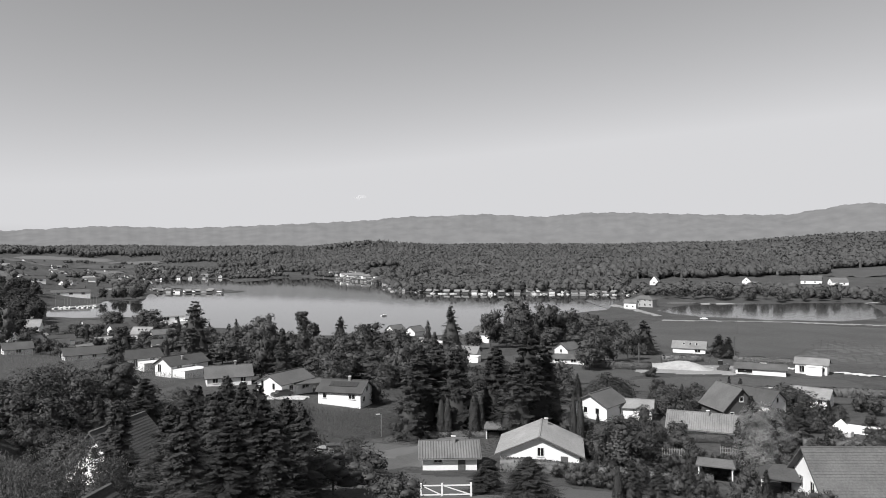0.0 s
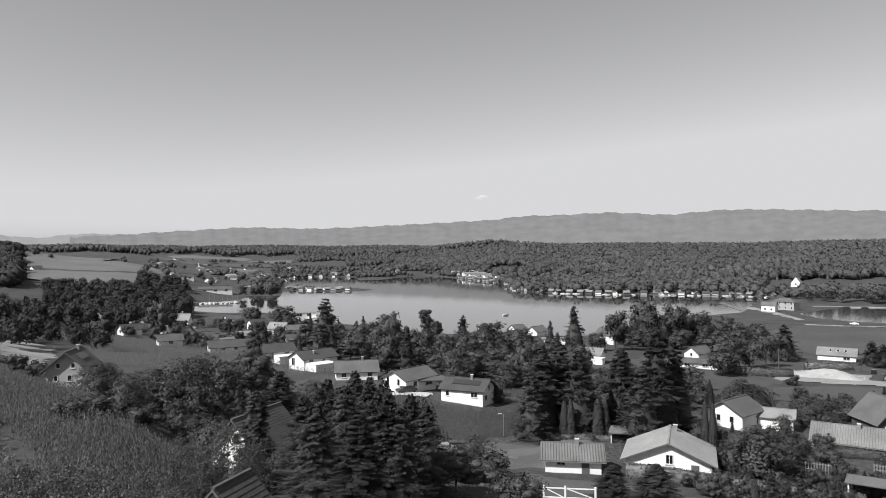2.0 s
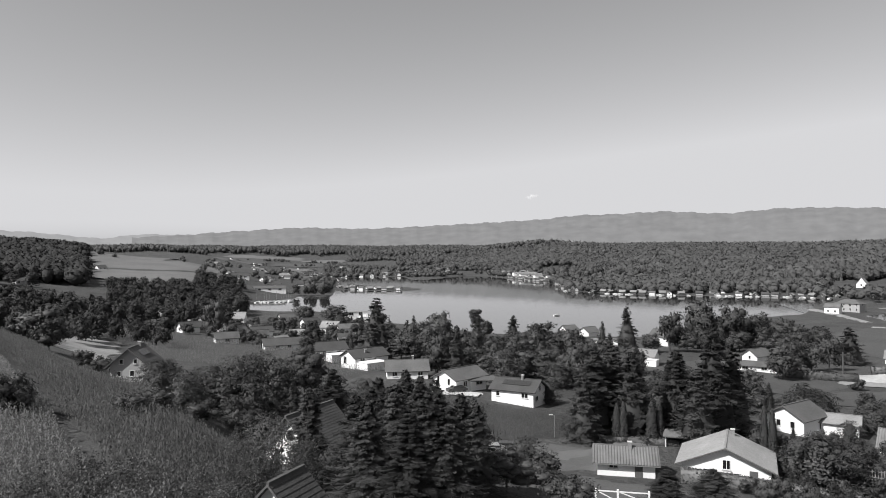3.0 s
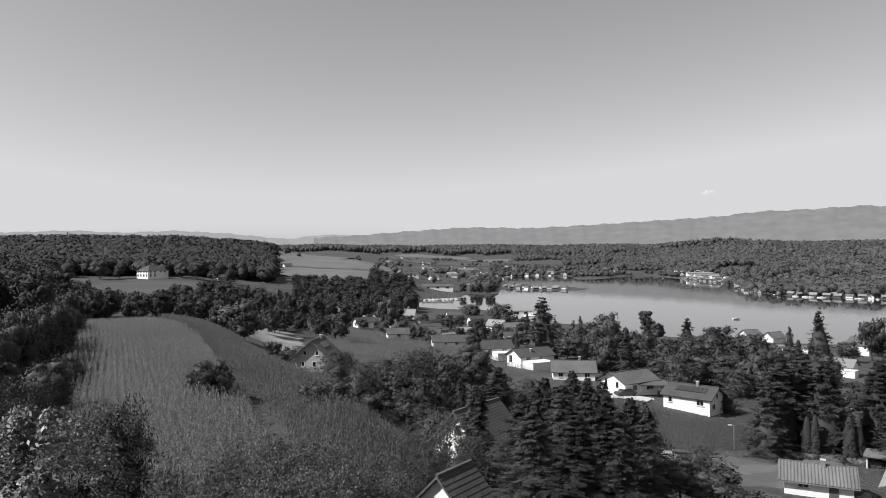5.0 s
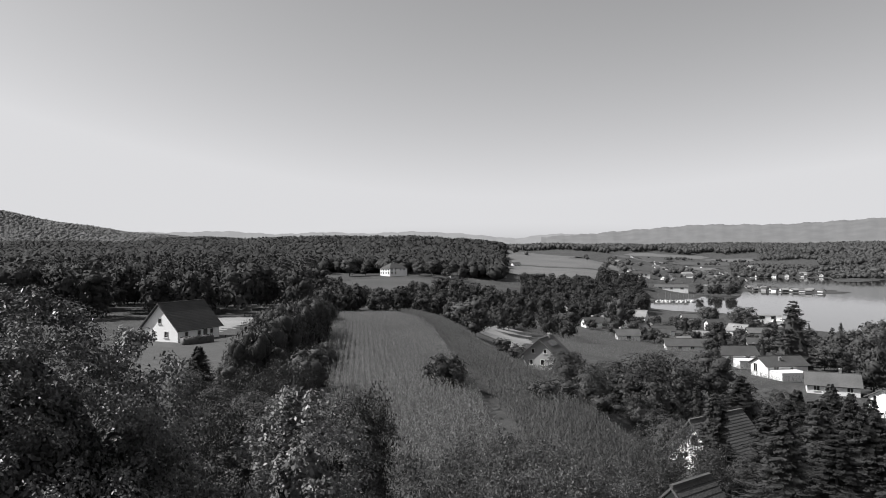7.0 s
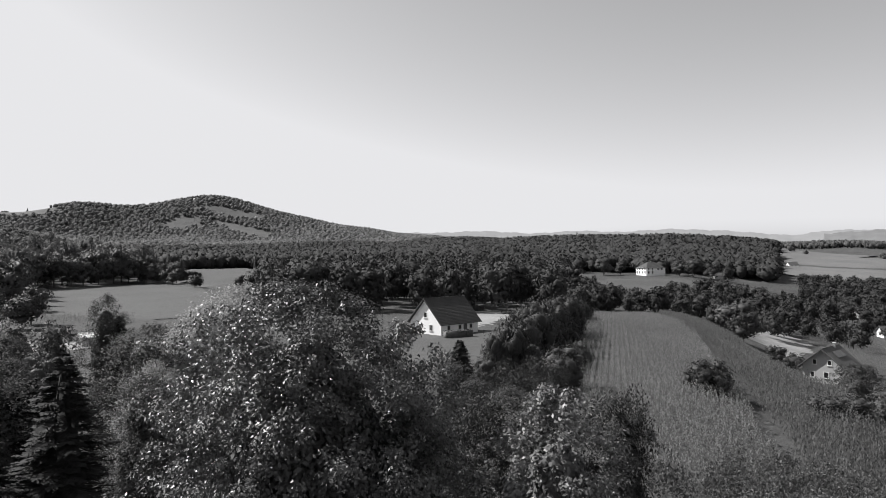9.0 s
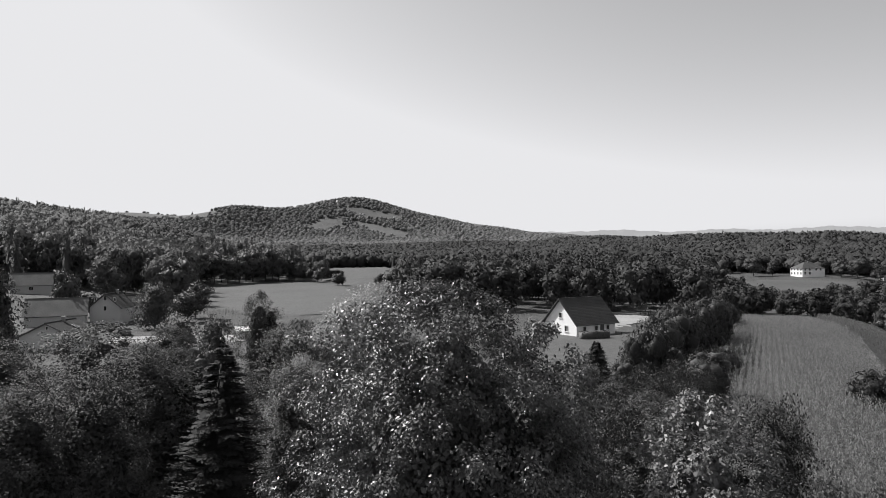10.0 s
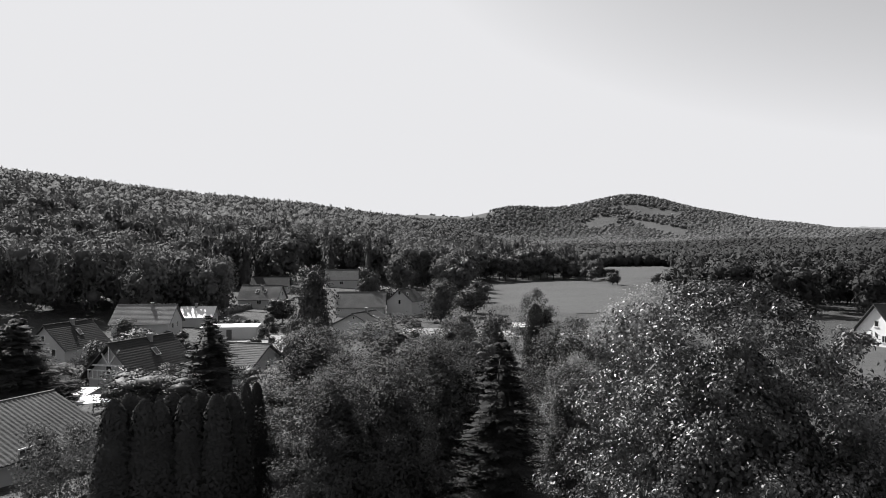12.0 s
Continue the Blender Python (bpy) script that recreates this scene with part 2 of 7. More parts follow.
sheet("water", [(-700, 300), (300, 300), (300, 720), (60, 1000), (-80, 1500), (-700, 1500)], 0.0, "calm pale lake mirroring the bright sky", M_WATER)
sheet("water_pond", [(120, 380), (380, 380), (380, 600), (120, 600)], 0.12, "still fish pond behind grassy banks", M_POND)


def range_of_hills(name, skyline, r0, r1, material, label, wobble):
    """A ridge with slopes towards the viewer; skyline: degrees to the left, degrees up."""
    az = np.arange(skyline[0][0], skyline[-1][0], 0.15)
    up = np.interp(az, [p[0] for p in skyline], [p[1] for p in skyline])
    up = np.convolve(np.pad(up, 6, "edge"), np.hanning(13) / np.hanning(13).sum(), "valid")
    up = up + wobble * (np.sin(az * 3.1) + 0.6 * np.sin(az * 7.7 + 1) + 0.4 * np.sin(az * 17.0))
    rows = 14
    v = []
    for j in range(rows + 1):
        k = j / rows
        r = r0 + (r1 - r0) * k
        z = 10 + (EYE + np.tan(np.radians(up)) * r1 - 10) * (k ** 0.8) + ripple(az * 5 + 11 * k, 14 * k + az * 2, 3.0) * 5 * k * (1 - k) * 4
        v.append(np.stack([-r * np.sin(np.radians(az)), r * np.cos(np.radians(az)), z], -1))
    n = len(az)
    i = np.arange((rows + 1) * n).reshape(rows + 1, n)
    f = np.stack([i[:-1, :-1], i[1:, :-1], i[1:, 1:], i[:-1, 1:]], -1).reshape(-1, 4)
    tagged(solid(name, np.concatenate(v), f, material, smooth=True), label, "mountains", kind="structure")


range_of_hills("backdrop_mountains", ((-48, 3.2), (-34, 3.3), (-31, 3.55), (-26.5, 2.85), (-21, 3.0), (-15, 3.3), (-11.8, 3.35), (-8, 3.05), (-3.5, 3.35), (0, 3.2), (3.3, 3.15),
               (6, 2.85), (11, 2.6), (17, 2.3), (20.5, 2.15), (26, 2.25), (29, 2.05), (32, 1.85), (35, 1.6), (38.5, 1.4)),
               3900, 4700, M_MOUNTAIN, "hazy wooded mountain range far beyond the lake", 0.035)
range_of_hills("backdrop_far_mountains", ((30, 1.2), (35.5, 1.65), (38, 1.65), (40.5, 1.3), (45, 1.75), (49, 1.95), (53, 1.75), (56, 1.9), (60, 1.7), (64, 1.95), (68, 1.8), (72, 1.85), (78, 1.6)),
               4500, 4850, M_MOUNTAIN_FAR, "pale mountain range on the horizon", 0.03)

# ---------------------------------------------------------------- trees


def icosphere(level):
    bm = bmesh.new()
    bmesh.ops.create_icosphere(bm, subdivisions=level, radius=1.0)
    v = np.array([q.co[:] for q in bm.verts])
    f = np.array([[q.index for q in p.verts] for p in bm.faces])
    bm.free()
    return v, f


ICO1, ICO2 = icosphere(1), icosphere(2)     # 20 and 80 faces


def kites(rng, at, out, size, tilt=0.8, long=1.5, soft=0.45, tri=False):
    """Small leaf faces at points, facing about outwards. Returns vertices, triangles and soft normals."""
    n = len(at)
    nrm = out + rng.normal(0, tilt, (n, 3))
    nrm /= np.linalg.norm(nrm, axis=1)[:, None] + 1e-9
    if soft > 0.5:
        nrm *= np.where(np.sum(nrm * out, 1) < 0, -1.0, 1.0)[:, None]
    u = np.cross(nrm, rng.normal(0, 1, (n, 3)))
    u /= np.linalg.norm(u, axis=1)[:, None] + 1e-9
    w = np.cross(nrm, u)
    s = (size * rng.uniform(0.6, 1.35, n))[:, None]
    return flakes(at - u * s * long * 0.5, at - w * s * 0.4 + nrm * s * 0.12, at + u * s * long * 0.5, at + w * s * 0.4 + nrm * s * 0.12, out, nrm, soft, tri)


def flakes(a, b, c, d, out, face, soft=0.45, tri=False):
    """Leaf faces: folded kites close by, single triangles farther off."""
    q = out / (np.linalg.norm(out, axis=1)[:, None] + 1e-9)
    nrm = q * soft + face * (1 - soft)
    nrm /= np.linalg.norm(nrm, axis=1)[:, None] + 1e-9
    if tri:
        v = np.stack([a, c + (b - d) * 0.5, c - (b - d) * 0.5], 1).reshape(-1, 3)
        return v, np.arange(len(v)).reshape(-1, 3), np.repeat(nrm, 3, 0)
    v = np.stack([a, b, c, d], 1).reshape(-1, 3)
    k = np.arange(len(a))[:, None] * 4
    return v, np.concatenate([k + [0, 1, 2], k + [0, 2, 3]], 0), np.repeat(nrm, 4, 0)


def ball_points(rng, n):
    p = rng.normal(0, 1, (n, 3))
    return p / (np.linalg.norm(p, axis=1)[:, None] + 1e-9)


def join(parts):
    v, f, n, k = [], [], [], 0
    for p in parts:
        v.append(p[0])
        f.append(p[1] + k)
        n.append(p[2] if len(p) > 2 else np.zeros((len(p[0]), 3)))
        k += len(p[0])
    return np.concatenate(v), np.concatenate(f), np.concatenate(n)


def round_crown(rng, h, width, lobes, n, leaf, low=0.25, core=0.8, ball=None, squash=0.8, deep=0.78, tilt=0.7, puff=1.0, soft=0.45, tri=False):
    """A broad-leaved crown of height h: lobes round an axis, each a shell of leaf faces round a darker heart."""
    ball = ball or ICO1
    cz = h * (low + (1 - low) * 0.5)
    span = h * (1 - low) * 0.5
    mids, rads = [], []
    for i in range(lobes):
        a, t = rng.uniform(0, 6.28), rng.uniform(-0.62, 0.72)
        d = width * 0.5 * math.sqrt(max(0.05, 1 - t * t)) * rng.uniform(0.35, 0.72) * (1.0 if puff == 1.0 else 1.28)
        mids.append((d * math.cos(a), d * math.sin(a), cz + span * t * 0.85))
        rads.append(width * 0.5 * rng.uniform(0.34, 0.52) * puff)
    mids.append((0, 0, cz + span * 0.1))
    rads.append(width * 0.36)
    mids, rads = np.array(mids), np.array(rads)
    parts = []
    for m, r in zip(mids, rads):
        v = ball[0] * r * core * (1 + rng.normal(0, 0.17, (len(ball[0]), 1))) * (1, 1, squash)
        parts.append((v + m, ball[1], ball[0]))
    which = rng.choice(len(rads), n, p=rads ** 2 / np.sum(rads ** 2))
    out = ball_points(rng, n)
    at = mids[which] + out * (rads[which] * (deep + (1.08 - deep) * rng.uniform(0, 1, n) ** 0.6))[:, None] * (1, 1, squash)
    whole = at - (0, 0, cz - span * 0.3)
    whole /= np.linalg.norm(whole, axis=1)[:, None] + 1e-9
    parts.append(kites(rng, at, out * 0.6 + whole * 0.5, leaf, tilt, 1.5, soft, tri))
    v, f, nrm = join(parts)
    v[:, 2] = np.clip(v[:, 2], h * low * 0.6, None)
    v[:, 2] *= h / np.percentile(v[:, 2], 99.8)
    return v, f, nrm


def dome_crown(rng, h, width, sprays, n, leaf, base=0.12, rough=0.16, boughs=46, size=(0.16, 0.42), soft=0.0):
    """A broad crown of many leaf sprays under an uneven dome, with dark hollows between them."""
    b = np.arange(boughs)
    bough = rng.integers(0, boughs, sprays)                  # sprays sit on boughs, with hollows between
    a = (b * 2.4)[bough] + rng.normal(0, 0.19, sprays)
    t = np.clip(((b + 0.5) / boughs)[bough] + rng.normal(0, 0.045, sprays), 0, 0.995)   # 0 foot, 1 top of the dome
    swell = rng.uniform(0.82, 1.12, boughs)[bough]
    wave = swell + 0.5 * rough * np.sin(a * 3 + 1.0) * np.sin(t * 5) + rng.normal(0, rough * 0.45, sprays)
    depth = np.where(rng.uniform(0, 1, sprays) < 0.72, 1.0, rng.uniform(0.55, 0.95, sprays))
    side = (1 - t ** 2.6) ** (1 / 2.2) * (0.72 + 0.28 * np.minimum(1, t * 3 + 0.2))
    mids = np.stack([width * 0.5 * side * wave * depth * np.cos(a), width * 0.5 * side * wave * depth * np.sin(a), h * (base + (1 - base) * (t * (0.96 + 0.06 * depth)) ** 0.9)], -1)
    size = rng.uniform(*size, sprays)
    out0 = mids - (0, 0, h * 0.45)
    out0 /= np.linalg.norm(out0, axis=1)[:, None]
    which = rng.choice(sprays, n, p=size ** 2 / np.sum(size ** 2))
    puffs = ball_points(rng, n) * rng.uniform(0.35, 1.0, n)[:, None]
    at = mids[which] + (puffs + out0[which] * 0.35) * size[which][:, None] * (1.25, 1.25, 0.8)
    m = n // 2                                               # older, larger leaves inside
    b, t = rng.uniform(0, 6.283, m), rng.uniform(0, 1, m)
    q = width * 0.5 * rng.uniform(0.4, 0.66, m) * (1 - t ** 2.6) ** (1 / 2.2)
    inner = np.stack([q * np.cos(b), q * np.sin(b), h * (0.1 + 0.83 * t)], -1)
    facing = np.stack([np.cos(b), np.sin(b), t * 1.2], -1)
    heart = ICO2[0] * (width * 0.19, width * 0.19, h * 0.36) * (1 + rng.normal(0, 0.08, (len(ICO2[0]), 1))) + (0, 0, h * 0.5)
    v, f, nrm = join([kites(rng, at, out0[which] * 0.8 + puffs * 0.5 + (0, 0, 0.35), leaf, 0.65, 1.6, soft), kites(rng, inner, facing, leaf * 1.9, 0.6, 1.4, soft), (heart, ICO2[1], ICO2[0])])
    v[:, 2] *= h / np.percentile(v[:, 2], 99.9)
    return v, f, nrm


def spruce_crown(rng, h, width, boughs, bits, leaf, low=0.04, droop=0.3, thick=0.42, soft=0.45, tri=False, heart=1.0):
    """A conifer: drooping boughs, each a frond of narrow twigs to both sides, over a dark heart."""
    t = np.sort(rng.uniform(0, 1, boughs)) ** 1.1
    a = rng.uniform(0, 6.283, boughs)
    lumps = 1 + 0.16 * np.sin(a * 3 + t * 11) + 0.1 * np.sin(a * 5 - t * 23)
    rr = (width * 0.5 * (1 - t) ** 0.75 * rng.uniform(0.62, 1.1, boughs) + 0.014 * h) * lumps
    z0 = h * (low + (1 - low) * t)
    q = (np.arange(bits)[None, :] + 0.5 + rng.uniform(-0.4, 0.4, (boughs, bits))) / bits
    q = 0.25 + 0.75 * q
    ca, sa = np.cos(a)[:, None], np.sin(a)[:, None]
    side = np.where(np.arange(bits)[None, :] % 2 == 0, 1.0, -1.0) * rng.uniform(0.45, 1.0, q.shape)
    lift = rng.normal(0, 0.1, boughs)[:, None]
    z = z0[:, None] + rr[:, None] * (lift * q - droop * q ** 1.6 + 0.2 * q ** 4) + rng.normal(0, 0.12, q.shape) * leaf
    at = np.stack([ca * rr[:, None] * q, sa * rr[:, None] * q, z], -1).reshape(-1, 3)
    go = np.stack([ca * 0.8 - sa * side, sa * 0.8 + ca * side, rng.normal(-0.22, 0.16, q.shape)], -1).reshape(-1, 3)
    go /= np.linalg.norm(go, axis=1)[:, None]
    reach = (0.5 + (0.42 * rr[:, None] / leaf) * (1.02 - q)).reshape(-1, 1)
    up = np.repeat(np.stack([np.cos(a) * 0.7, np.sin(a) * 0.7, np.full(boughs, 0.7)], -1) + rng.normal(0, 0.16, (boughs, 3)), bits, 0)
    across = np.cross(go, up)
    across /= np.linalg.norm(across, axis=1)[:, None] + 1e-9
    face = np.cross(across, go)
    size = (leaf * rng.uniform(0.7, 1.3, len(at)))[:, None] * np.clip(reach, 0.5, 2.2)
    thick = thick / np.clip(reach, 0.8, 2.2)
    mid = at + go * size * 0.45
    parts = [flakes(at - go * size * 0.15, mid + across * size * thick * 0.5, at + go * size, mid - across * size * thick * 0.5, up, face, soft, tri)]
    n = 9
    v, f = [], []
    for j, (t, k) in enumerate(((low, 0.42), (0.35, 0.33), (0.7, 0.16), (0.95, 0.02))):
        for i in range(n):
            a = 6.283 * i / n
            q = width * 0.5 * k * heart * rng.uniform(0.8, 1.15)
            v.append((q * math.cos(a), q * math.sin(a), h * t))
    for j in range(3):
        for i in range(n):
            a, b, c, d = j * n + i, j * n + (i + 1) % n, (j + 1) * n + (i + 1) % n, (j + 1) * n + i
            f += [(a, b, c), (a, c, d)]
    hv = np.array(v)
    parts.append((hv, np.array(f), np.stack([hv[:, 0], hv[:, 1], np.full(len(hv), width * 0.1)], -1) / (np.linalg.norm(hv[:, :2], axis=1)[:, None] + 1e-6)))
    return join(parts)


def column_crown(rng, h, width, n, leaf):
    """A clipped, narrow conifer."""
    t = rng.uniform(0, 1, n)
    shape = np.minimum(1, (t * 8 + 0.5)) * np.clip(1 - t, 0, 1) ** 0.42
    a = rng.uniform(0, 6.28, n)
    out = np.stack([np.cos(a), np.sin(a), np.full(n, 0.5)], -1)
    q = width * 0.5 * shape * rng.uniform(0.85, 1.08, n)
    at = np.stack([q * np.cos(a), q * np.sin(a), h * (0.02 + 0.97 * t)], -1)
    v = ICO2[0] * (width * 0.33, width * 0.33, h * 0.44) + (0, 0, h * 0.46)
    return join([kites(rng, at, out, leaf, 0.4, 1.8, 0.7), (v, ICO2[1], ICO2[0])])


def stem(rng, h, r, limbs, reach):
    """A tapered trunk with limbs."""
    v, f = [], []

    def tube(a, b, ra, rb):
        a, b = np.array(a), np.array(b)
        d = (b - a) / np.linalg.norm(b - a)
        u = np.cross(d, (0.3, 0.9, 0.2))
        u /= np.linalg.norm(u)
        w = np.cross(d, u)
        k, m = len(v), 7
        for c, q in ((a, ra), (b, rb)):
            for i in range(m):
                t = 6.283 * i / m
                v.append(c + (u * math.cos(t) + w * math.sin(t)) * q)
        for i in range(m):
            f.append((k + i, k + (i + 1) % m, k + m + (i + 1) % m, k + m + i))
    bend = rng.normal(0, 0.02 * h, 2)
    tube((0, 0, -0.4), (bend[0], bend[1], h * 0.5), r, r * 0.7)
    tube((bend[0], bend[1], h * 0.5), (bend[0] * 1.5, bend[1] * 1.5, h), r * 0.7, r * 0.15)
    for i in range(limbs):
        z = h * rng.uniform(0.28, 0.75)
        a = rng.uniform(0, 6.28)
        q = reach * rng.uniform(0.6, 1.0)
        tube((bend[0], bend[1], z), (q * math.cos(a), q * math.sin(a), min(z + h * rng.uniform(0.1, 0.3), h * 0.78)), r * 0.38, r * 0.08)
    return np.array(v), np.array(f)


def soften_normals(me, normals):
    """Let leaf faces take the light as the leafy mass does."""
    me.shade_smooth()
    me.normals_split_custom_set_from_vertices(normals.tolist())


def forest(name, spots, shapes, material, label, category="forest"):
    """Far woods that nobody could count: one mesh. spots: x, y, height, breadth, shape."""
    rng = np.random.default_rng(len(spots))
    vs, fs, ns, k = [], [], [], 0
    z = ground(spots[:, 0], spots[:, 1])
    for s, (sv, sf, sn) in enumerate(shapes):
        pick = np.where(spots[:, 4].astype(int) == s)[0]
        if not len(pick):
            continue
        a = rng.uniform(0, 6.28, len(pick))
        c, d = np.cos(a)[:, None], np.sin(a)[:, None]
        b, h = spots[pick, 3][:, None], spots[pick, 2][:, None]
        x = (sv[None, :, 0] * c - sv[None, :, 1] * d) * b + spots[pick, 0][:, None]
        y = (sv[None, :, 0] * d + sv[None, :, 1] * c) * b + spots[pick, 1][:, None]
        zz = sv[None, :, 2] * h + z[pick][:, None] - 0.3
        vs.append(np.stack([x, y, zz], -1).reshape(-1, 3))
        fs.append((sf[None] + (np.arange(len(pick)) * len(sv))[:, None, None] + k).reshape(-1, 3))
        ns.append(np.stack([sn[None, :, 0] * c - sn[None, :, 1] * d, sn[None, :, 0] * d + sn[None, :, 1] * c, np.repeat(sn[None, :, 2], len(pick), 0)], -1).reshape(-1, 3))
        k += len(vs[-1])
    ob = solid(name, np.concatenate(vs), np.concatenate(fs), material)
    soften_normals(ob.data, np.concatenate(ns))
    return tagged(ob, label, category, kind="stuff")


def far_shape(seed, kites_n, lobes, leaf=0.07):
    rng = np.random.default_rng(seed)
    return round_crown(rng, 1.0, 1.0, lobes, kites_n, leaf, low=0.02, core=0.52, deep=0.62, ball=ICO1, tilt=0.6, soft=0.75, tri=True)


def far_fir(seed, n):
    rng = np.random.default_rng(seed)
    return spruce_crown(rng, 1.0, 1.0, n * 4, 3, 0.2, low=0.06, thick=0.6, soft=0.7, tri=True, heart=1.4)


def tiny_shape(seed, kites_n):
    rng = np.random.default_rng(seed)
    v = ICO1[0] * (0.36, 0.36, 0.44) * (1 + rng.normal(0, 0.15, (len(ICO1[0]), 1))) + (0, 0, 0.46)
    out = ball_points(rng, kites_n)
    out[:, 2] = np.abs(out[:, 2]) * 1.15 - 0.25
    at = out * (0.46, 0.46, 0.5) * rng.uniform(0.72, 1.05, (kites_n, 1)) + (0, 0, 0.48)
    return join([(v, ICO1[1], ICO1[0]), kites(rng, at, out + (0, 0, 0.35), 0.19, 0.9, 1.3, 0.85, True)])


MID_SHAPES = [far_shape(11, 560, 12), far_shape(12, 560, 14), far_shape(13, 560, 10), far_fir(14, 18)]
TINY_SHAPES = [tiny_shape(21, 34), tiny_shape(22, 34), tiny_shape(23, 34), far_fir(24, 4)]

FRONT_SHAPES = [far_shape(31, 1500, 16, 0.045), far_shape(32, 1500, 18, 0.045), far_shape(33, 1500, 14, 0.045), far_fir(34, 36)]

CLEARINGS = [  # open ground in the woods
    [polar(a, r) for a, r in ((-36, 960), (-29.5, 960), (-29, 1080), (-36, 1180))],
    [polar(a, r) for a, r in ((56.5, 430), (56, 490), (53.9, 512), (46, 540), (45, 430), (49.7, 340), (51, 250), (53, 290), (54.5, 390))],
    [polar(a, r) for a, r in ((89.4, 2470), (88.8, 2520), (86.7, 2520), (86.6, 2440), (88, 2430))],
    [polar(a, r) for a, r in ((86.8, 2610), (84.5, 2600), (81.8, 2560), (81.8, 2500), (84.9, 2520))],
    [polar(a, r) for a, r in ((85.6, 2490), (83.4, 2420), (81.3, 2310), (81.6, 2210), (83.7, 2320))],
    [polar(a, r) for a, r in ((104.5, 2650), (96.8, 2600), (96.8, 2820), (104.5, 2860))],
    [polar(a, r) for a, r in ((87.4, 395), (87.4, 600), (83.2, 650), (82, 560), (81.8, 400), (84, 345), (86.3, 331))],
    [polar(a, r) for a, r in ((97.7, 343), (94.4, 374), (90.2, 382), (86.3, 340), (85.5, 260), (87.2, 198), (88.9, 192), (93.9, 201), (97.7, 250))],
]


def scatter(seed, zones, pitch, grow):
    """Tree spots in zones (degrees from, to, metres from, to, share); spacing grows with distance."""
    rng = np.random.default_rng(seed)
    out = []
    for a0, a1, r0, r1, share in zones:
        r = r0
        while r < r1:
            s = max(pitch, r * grow)
            n = int(radians(a1 - a0) * r / s * share)
            if n:
                a = a0 + (a1 - a0) * (np.arange(n) + rng.uniform(0.05, 0.95, n)) / n
                q = r + rng.uniform(-0.5, 0.5, n) * s * 0.9
                edge = ripple(a * 8, q * 0.12, 7.0)
                ok = (q > r0 + 0.03 * r0 * (1 + edge)) & (a > a0 + edge * 0.5) & (a < a1 + edge * 0.5)
                a, q = a[ok], q[ok]
                out.append(np.stack([-q * np.sin(np.radians(a)), q * np.cos(np.radians(a)), np.full(len(a), s)], -1))
            r += s * 0.86
    p = np.concatenate(out)
    keep = np.ones(len(p), bool)
    far = np.hypot(p[:, 0], p[:, 1]) > 1500
    for rim in [LAKE, POND] + CLEARINGS:
        keep &= inside(rim, p[:, 0], p[:, 1]) < -4 + np.where(far, 16 * ripple(p[:, 0], p[:, 1], 26), 0)
    return p[keep]


def wood(name, seed, zones, pitch, grow, shapes, label, tall=(13, 19), firs=0.15, material=None):
    rng = np.random.default_rng(seed + 900)
    p = scatter(seed, zones, pitch, grow)
    n = len(p)
    kind = rng.integers(0, 3, n) if len(shapes) > 3 else rng.integers(0, len(shapes), n)
    kind = np.where(rng.uniform(0, 1, n) < firs, len(shapes) - 1, kind)
    h = rng.uniform(*tall, n) * np.where(kind == 3, 1.12, 1.0)
    b = np.minimum(np.maximum(p[:, 2] * 1.75, 6.5), 19) * rng.uniform(0.7, 1.35, n)
    b = np.minimum(b, h * (1.25 if shapes is TINY_SHAPES else 0.85))
    b = np.where(kind == 3, np.minimum(b * 0.7, 7), b)
    return forest(name, np.stack([p[:, 0], p[:, 1], h, b, kind], -1), shapes, material or M_FARLEAF, label)


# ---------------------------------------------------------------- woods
# Oaks and tree belts: shade among the leaves is put into the tone.
M_SHADED_LEAF = surface("dark leaves toned for shade", 0.036, rough=0.8, grain=(0.12, 0.3), stain=(0.012, 0.4), bump=(0.8, 0.4), island=0.18, thin=0.12)
# Distance haze put into the colour: forest leaves in a lighter tone.
M_HILL_HAZED = surface("hill wood lightened for haze", 0.15, rough=0.9, grain=(0.12, 0.25), stain=(0.012, 0.3), bump=(0.8, 0.4), island=0.2, thin=0.2)
wood("forest_far_shore", 1, ((-46, -3, 960, 2100, 1.0), (-3, 14, 1390, 2400, 1.0), (-4, 3, 1080, 1400, 1.0), (14, 18, 1870, 2650, 1.0), (18, 22, 2110, 2650, 1.0)), 7.5, 0.0078, TINY_SHAPES, "dense mixed forest on the slope across the lake", (11, 17), 0.2)
wood("forest_plain", 2, ((-8, 12, 2400, 3100, 1.0), (12, 33, 2470, 3450, 1.0), (33, 47, 2300, 3100, 1.0)), 10, 0.0065, TINY_SHAPES, "dark forest belt on the far plain", (16, 24), 0.15)
wood("forest_ridge", 3, ((41.5, 60, 560, 1150, 1.0), (60, 76, 560, 1720, 1.0), (76, 98, 600, 1720, 1.0), (98, 104, 560, 1720, 1.0)), 7.5, 0.0088, TINY_SHAPES, "dense broadleaf forest covering low ridges", (11, 15.5), 0.05, M_SHADED_LEAF)
wood("forest_peak", 4, ((60, 108, 1700, 2850, 0.95),), 10, 0.0056, TINY_SHAPES, "forest on a broad distant hill, lightened for haze", (10, 15), 0.08, M_HILL_HAZED)
wood("forest_hillside", 5, ((103, 146, 480, 1250, 1.0),), 9, 0.0095, TINY_SHAPES, "steep wooded hillside of mixed trees", (12, 18), 0.3)
